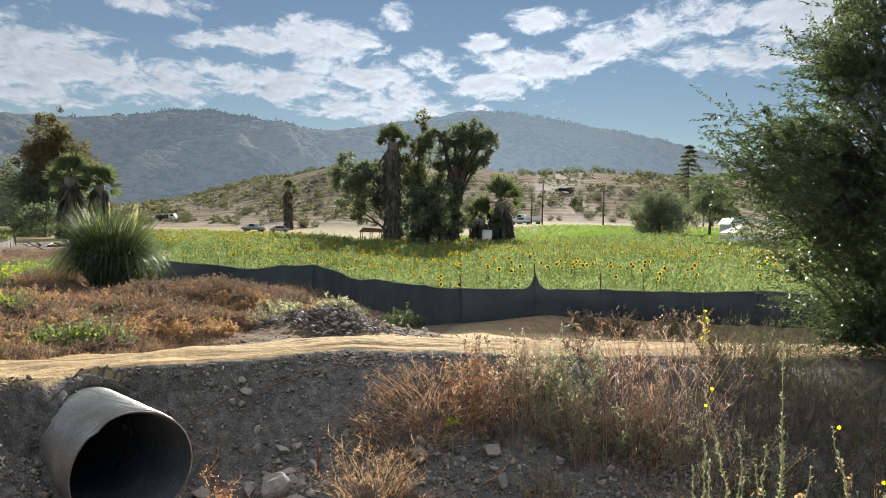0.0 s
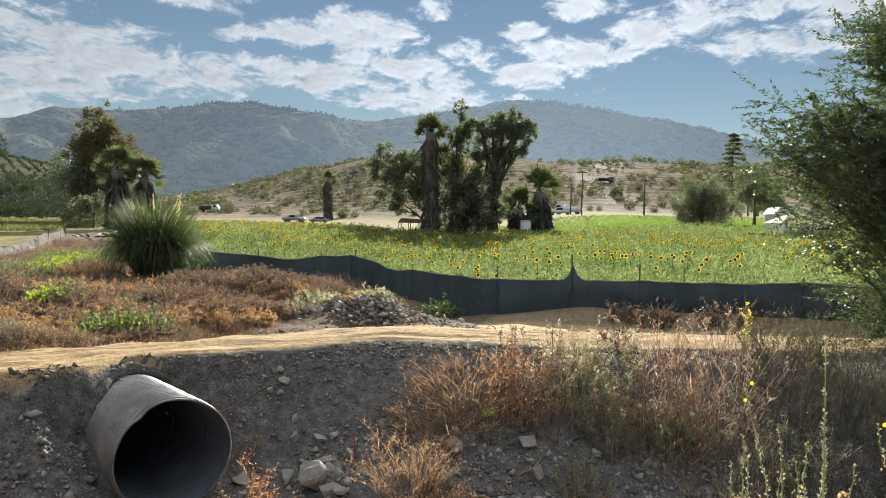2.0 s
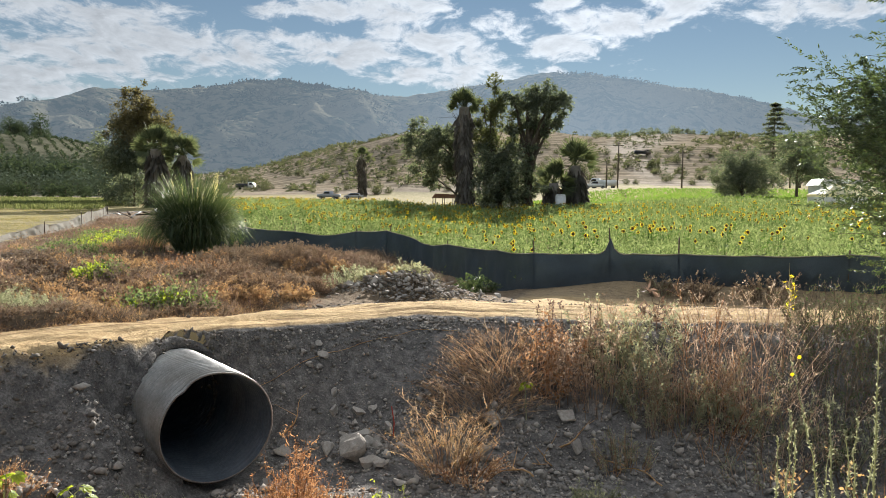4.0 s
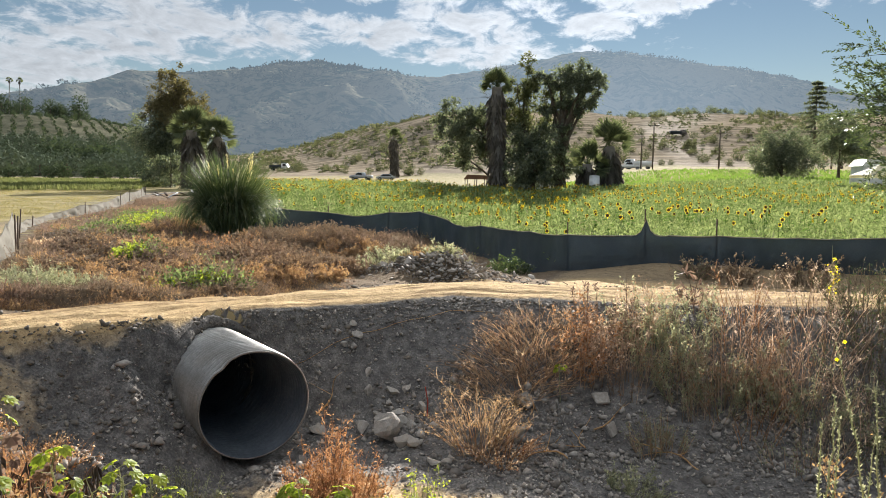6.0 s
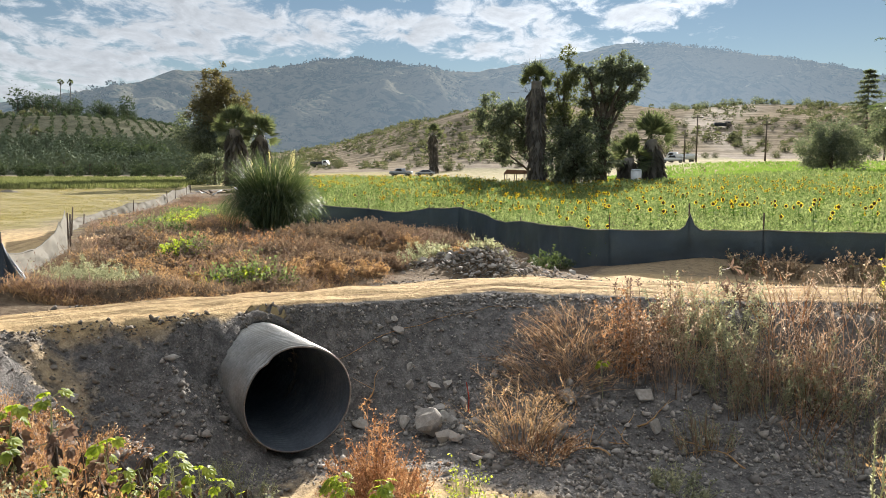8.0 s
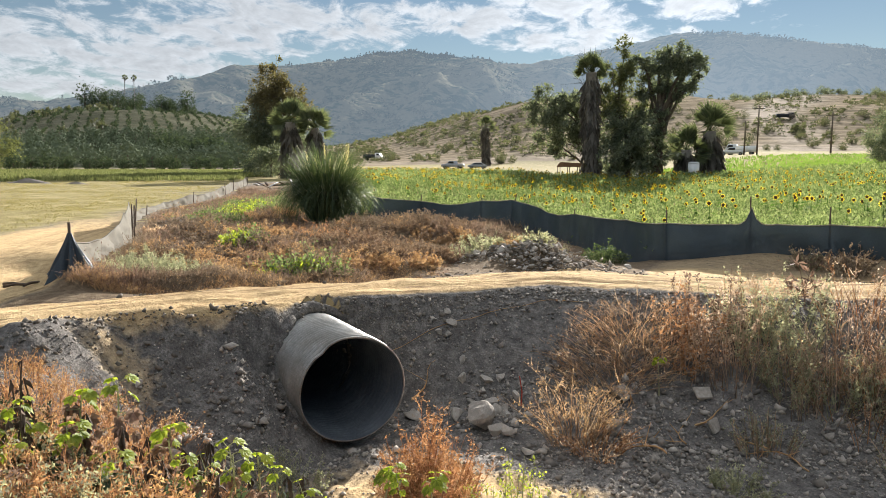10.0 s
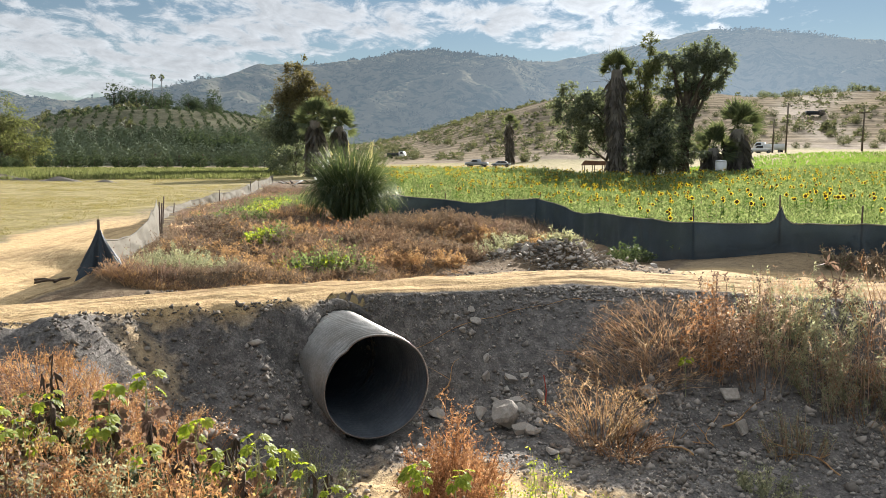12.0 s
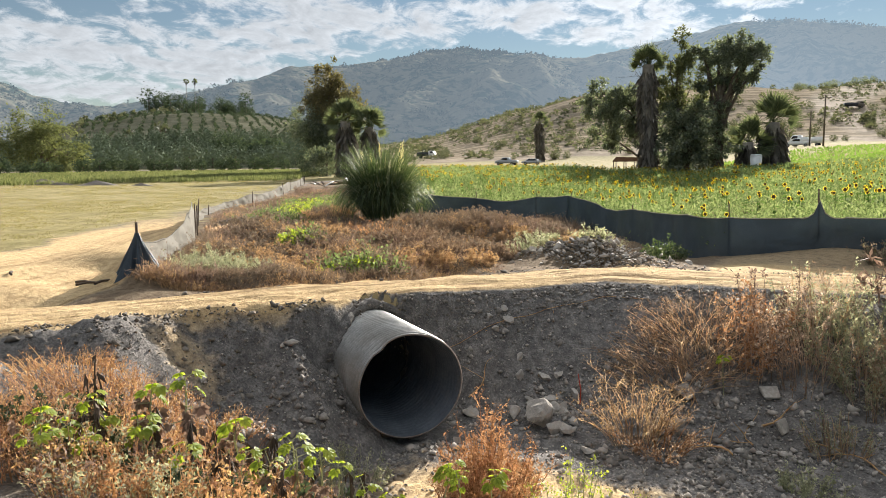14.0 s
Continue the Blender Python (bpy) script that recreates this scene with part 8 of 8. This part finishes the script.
def pole(at, height, arms, label="weathered wooden power pole"):
    root = thing("power_pole", (at[0], at[1], on_ground(*at) - 0.2), label, "pole", "power poles")
    b = bmesh.new()
    bmesh.ops.create_cone(b, segments=10, radius1=0.17, radius2=0.11, depth=height + 0.2, cap_ends=True)
    bmesh.ops.translate(b, verts=b.verts, vec=(0, 0, height / 2 + 0.1))
    part("post", b, M_BARK, root)
    for z in arms:
        part("crossarm", box_bm(2.2, 0.12, 0.14, (0, 0.14, height - z)), M_BARK, root)
        for x in (-0.95, 0.95):
            b = bmesh.new()
            bmesh.ops.create_cone(b, segments=8, radius1=0.06, radius2=0.04, depth=0.2, cap_ends=True)
            bmesh.ops.translate(b, verts=b.verts, vec=(x, 0.14, height - z + 0.16))
            part("insulator", b, M_WHITEPAINT, root)
    return np.array([at[0], at[1], on_ground(*at) + height])


tops = [pole((20.5, 148.7), 9.2, (0.35,)), pole((32.7, 146.5), 7.4, (0.3,)), pole((52, 143), 8.0, (0.3,))]
pole((20.1, 163.9), 7.0, ())
for a, c in zip(tops[:-1], tops[1:]):
    s = Soup()
    t = np.linspace(0, 1, 14)
    for off in (-0.95, 0.95):
        p = (a + (c - a) * t[:, None]) + np.stack([off + 0 * t, 0.14 + 0 * t, -0.6 - 1.3 * t * (1 - t)], 1)
        s.rods(p[None], np.full((1, 14), 0.022), sides=4)
    loose("power_line", s.mesh("power_line", [M_GREYCLOTH]), (0, 0, 0), "pair of power wires strung between poles", "cable", "power lines")


def canopy_tent(at):
    root = thing("canopy_tent", (at[0], at[1], on_ground(*at)), "cream canvas canopy tent at the field edge", "tent")
    b = bmesh.new()
    n = 12
    ring = [(2.6, 1.9), (-2.6, 1.9), (-2.6, -1.9), (2.6, -1.9)]
    lo = [b.verts.new((x, y, 1.35)) for x, y in ring]
    ed = [b.verts.new((x, y, 1.55)) for x, y in ring]
    tp = [b.verts.new((x, y, 2.45)) for x, y in ((1.0, 0), (-1.0, 0))]
    for i in range(4):
        b.faces.new((lo[i], lo[(i + 1) % 4], ed[(i + 1) % 4], ed[i]))
    b.faces.new((ed[0], ed[1], tp[1], tp[0])), b.faces.new((ed[2], ed[3], tp[0], tp[1]))
    b.faces.new((ed[1], ed[2], tp[1])), b.faces.new((ed[3], ed[0], tp[0]))
    bmesh.ops.recalc_face_normals(b, faces=b.faces)
    part("canopy", b, M_CANVAS, root, smooth=False)
    for x, y in ring:
        b = bmesh.new()
        bmesh.ops.create_cone(b, segments=8, radius1=0.04, radius2=0.04, depth=1.6, cap_ends=True)
        bmesh.ops.translate(b, verts=b.verts, vec=(x * 0.97, y * 0.97, 0.75))
        part("leg", b, M_WHITEPAINT, root)


M_CANVAS = surface("cream_canvas", [(0.58, 0.52, 0.40), (0.68, 0.62, 0.50), (0.74, 0.69, 0.58)], 1.0, 0.8, 0.1, 20, through_=0.3)
canopy_tent((28.1, 64.3))


def shed(at, w, d, h, label, roof, wall=False, name="shed"):
    root = thing(name, (at[0], at[1], on_ground(*at)), label, "shed")
    part("roof", profile_bm([(-w / 2 - 0.2, h), (w / 2 + 0.2, h), (w / 2, h + 0.5), (-w / 2 + 0.3, h + 0.65)], d, 0.02), roof, root, smooth=False)
    if wall:
        part("wall", box_bm(w, d * 0.95, h, (0, 0, h / 2)), roof, root, smooth=False)
    else:
        for x in np.linspace(-w / 2, w / 2, 4):
            for y in (-d / 2 + 0.1, d / 2 - 0.1):
                part("post", box_bm(0.1, 0.1, h, (x, y, h / 2), 0.01), M_STAKE, root)
    return root


M_BROWNROOF = surface("rusty_roof", [(0.10, 0.055, 0.035), (0.17, 0.095, 0.06), (0.24, 0.15, 0.10)], 1.0, 0.8, 0.2, 12)
shed((-9.4, 99.6), 4.0, 3.0, 1.35, "open carport with a rusty brown roof", M_BROWNROOF)
shed((-4.2, 101), 4.4, 3.0, 1.2, "low open shelter with a dark roof", M_DARKPAINT)
shed((30.5, 72), 4.2, 3.0, 2.1, "long white-roofed packing shed behind a tent", M_WHITEPAINT, True)


def cabinet(at):
    root = thing("portable_toilet", (at[0], at[1], on_ground(*at)), "white plastic portable toilet beside the palms", "toilet")
    part("body", box_bm(1.05, 1.05, 1.55, (0, 0, 0.78), 0.05), M_WHITEPAINT, root)
    part("roof", profile_bm([(-0.55, 1.55), (0.55, 1.55), (0.42, 1.72), (-0.42, 1.72)], 1.08, 0.02), M_WHITEPAINT, root)
    part("door", box_bm(0.75, 0.04, 1.35, (0, -0.54, 0.75), 0.01), M_WHITEPAINT, root)


cabinet((4.75, 77.6))


def drape():
    """black cloth thrown over the end stake of the left fence"""
    r = rng(700)
    at = (-8.85, 9.38)
    root = thing("cloth_drape", (at[0], at[1], on_ground(*at)), "black cloth gathered over the end stake like a small tent", "cloth")
    na, nv = 64, 12
    a, t = np.linspace(0, 2 * np.pi, na, endpoint=False), np.linspace(0, 1, nv)
    A, T = np.meshgrid(a, t)
    rad = (0.035 + 0.36 * (1 - T) ** 1.15) * (1 + (0.34 * np.sin(A * 7 + 1) + 0.22 * np.sin(A * 13 + 3 * T)) * (1 - T) ** 0.6)
    x, y, z = np.cos(A) * rad * 0.95, np.sin(A) * rad * 0.8, 0.78 * T - 0.03 + 0.02 * np.sin(A * 5) * (1 - T)
    i = (np.arange(nv - 1)[:, None] * na + np.arange(na)[None]).ravel()
    j = (np.arange(nv - 1)[:, None] * na + (np.arange(na)[None] + 1) % na).ravel()
    s = Soup()
    s.add(np.stack([x, y, z], -1).reshape(-1, 3), np.stack([i, j, j + na, i + na], 1))
    child("cloth", s.mesh("cloth", [M_BLACKCLOTH], smooth=True), root)
    b = bmesh.new()
    bmesh.ops.create_cone(b, segments=8, radius1=0.03, radius2=0.022, depth=1.0, cap_ends=True)
    bmesh.ops.translate(b, verts=b.verts, vec=(0, 0, 0.42))
    part("stake", b, M_STAKE, root)


drape()


def debris():
    r = rng(710)
    for k in range(9):
        x, y = -23.6 + r.normal(0, 0.7), 43.0 + r.normal(0, 0.8)
        root = thing("scrap_board", (x, y, on_ground(x, y)), "pale broken board in a scrap heap", "scrap", "scrap heap by the palms")
        b = box_bm(r.uniform(0.6, 1.6), 0.14, 0.05, (0, 0, 0), 0.008)
        bmesh.ops.transform(b, verts=b.verts, matrix=pose(0, 0, 0.16 + 0.05 * k / 3, r.uniform(-25, 25), r.uniform(-25, 25), r.uniform(0, 180)))
        part("board", b, M_WHITEPAINT if k % 2 else M_STAKE, root)
    for k, (x, y, w) in enumerate([(-48.2, 41.7, 1.8), (-42.9, 41.8, 1.5), (-38.7, 41.8, 0.9), (-46.0, 41.5, 1.1)]):
        s = Soup()
        n, m = 40, 10
        a, t = np.meshgrid(np.linspace(0, 2 * np.pi, n, endpoint=False), np.linspace(0, 1, m))
        rr = w * (1 - t) * (1 + 0.2 * np.sin(a * 3 + k))
        z = 0.42 * w / 1.6 * t ** 1.2 + 0.04 * bumps(a * 3, t * 4, 0.7, 90)
        i = (np.arange(m - 1)[:, None] * n + np.arange(n)[None]).ravel()
        j = (np.arange(m - 1)[:, None] * n + (np.arange(n)[None] + 1) % n).ravel()
        s.add(np.stack([np.cos(a) * rr * 1.3, np.sin(a) * rr * 0.7, z - 0.05], -1).reshape(-1, 3), np.stack([i, j, j + n, i + n], 1))
        loose("dirt_mound", s.mesh("dirt_mound", [M_CLOD], smooth=True), (x, y, on_ground(x, y)), "low mound of bare earth in the grass field", "mound", "dirt mounds")
    for k, (x, y) in enumerate([(-9.55, 8.95), (-9.35, 8.85), (-9.15, 8.95), (-11.5, 9.2)]):
        root = thing("branch", (x, y, on_ground(x, y)), "dark fallen stick on the dirt", "stick", "sticks on the dirt")
        p = np.array([[[-0.22, 0, 0.02], [-0.05, 0.03, 0.04], [0.1, 0.0, 0.03], [0.25, 0.04, 0.02]]])
        s = Soup()
        s.rods(p, np.array([[0.022, 0.02, 0.018, 0.01]]), sides=6)
        child("wood", s.mesh("wood", [M_STAKE], smooth=True), root)
        root.rotation_euler = (0, 0, k * 0.8)


debris()


def lawn():
    r = rng(720)
    n = 24000
    d = 11 + 110 * r.uniform(0, 1, n) ** 1.6
    a = np.radians(r.uniform(29, 56, n))
    x, y = -np.sin(a) * d, np.cos(a) * d
    track = np.interp(y, [3, 9, 11.8, 15.1, 18.3, 21.5, 26.4, 33.3, 42.8, 60], [-15, -14.4, -14.6, -16.5, -17.7, -18.7, -20.9, -23.3, -27.6, -36])
    ok = (x < track - 0.3 + 0.5 * bumps(x, y, 1.6, 22)) & (bumps(x, y, 3, 91) + 0.6 * bumps(x, y, 0.9, 92) + r.normal(0, 0.3, n) + 1.5 * (d > 62) > -0.1)
    x, y, d = x[ok], y[ok], d[ok]
    n, k = len(x), 6
    b = np.repeat(np.stack([x, y, ground(x, y) - 0.01], 1), k, 0) + r.normal(0, 0.10, (n * k, 3)) * [1, 1, 0] * (1 + np.repeat(d, k)[:, None] * 0.02)
    l = (0.05 + 0.28 * np.repeat(d > 62, k)) * r.uniform(0.5, 1.3, n * k)
    al = r.normal(0, 0.5, (n * k, 3)) * [1, 1, 0] + [0, 0, 1]
    s = Soup()
    w = 0.008 + 0.0006 * np.repeat(d, k) * (1 + np.repeat(d > 62, k))
    far, nv = np.repeat(d > 62, k), unit(r, n * k)
    for mi, q in ((0, ~far), (1, far)):
        s.leaves(b[q], al[q], nv[q], l[q] * 1.3, w[q], mi)
    loose("field_grass", s.mesh("field_grass", [M_LAWN, M_VERGE]), (0, 0, 0), "sparse yellow-green grass over a mown field", "grass", kind="stuff")


M_LAWN = surface("mown_grass", [(0.20, 0.170, 0.074), (0.26, 0.22, 0.098), (0.33, 0.278, 0.135)], 0.1, 0.7, 0, 1.5, island=0.6, through_=0.25)
lawn()
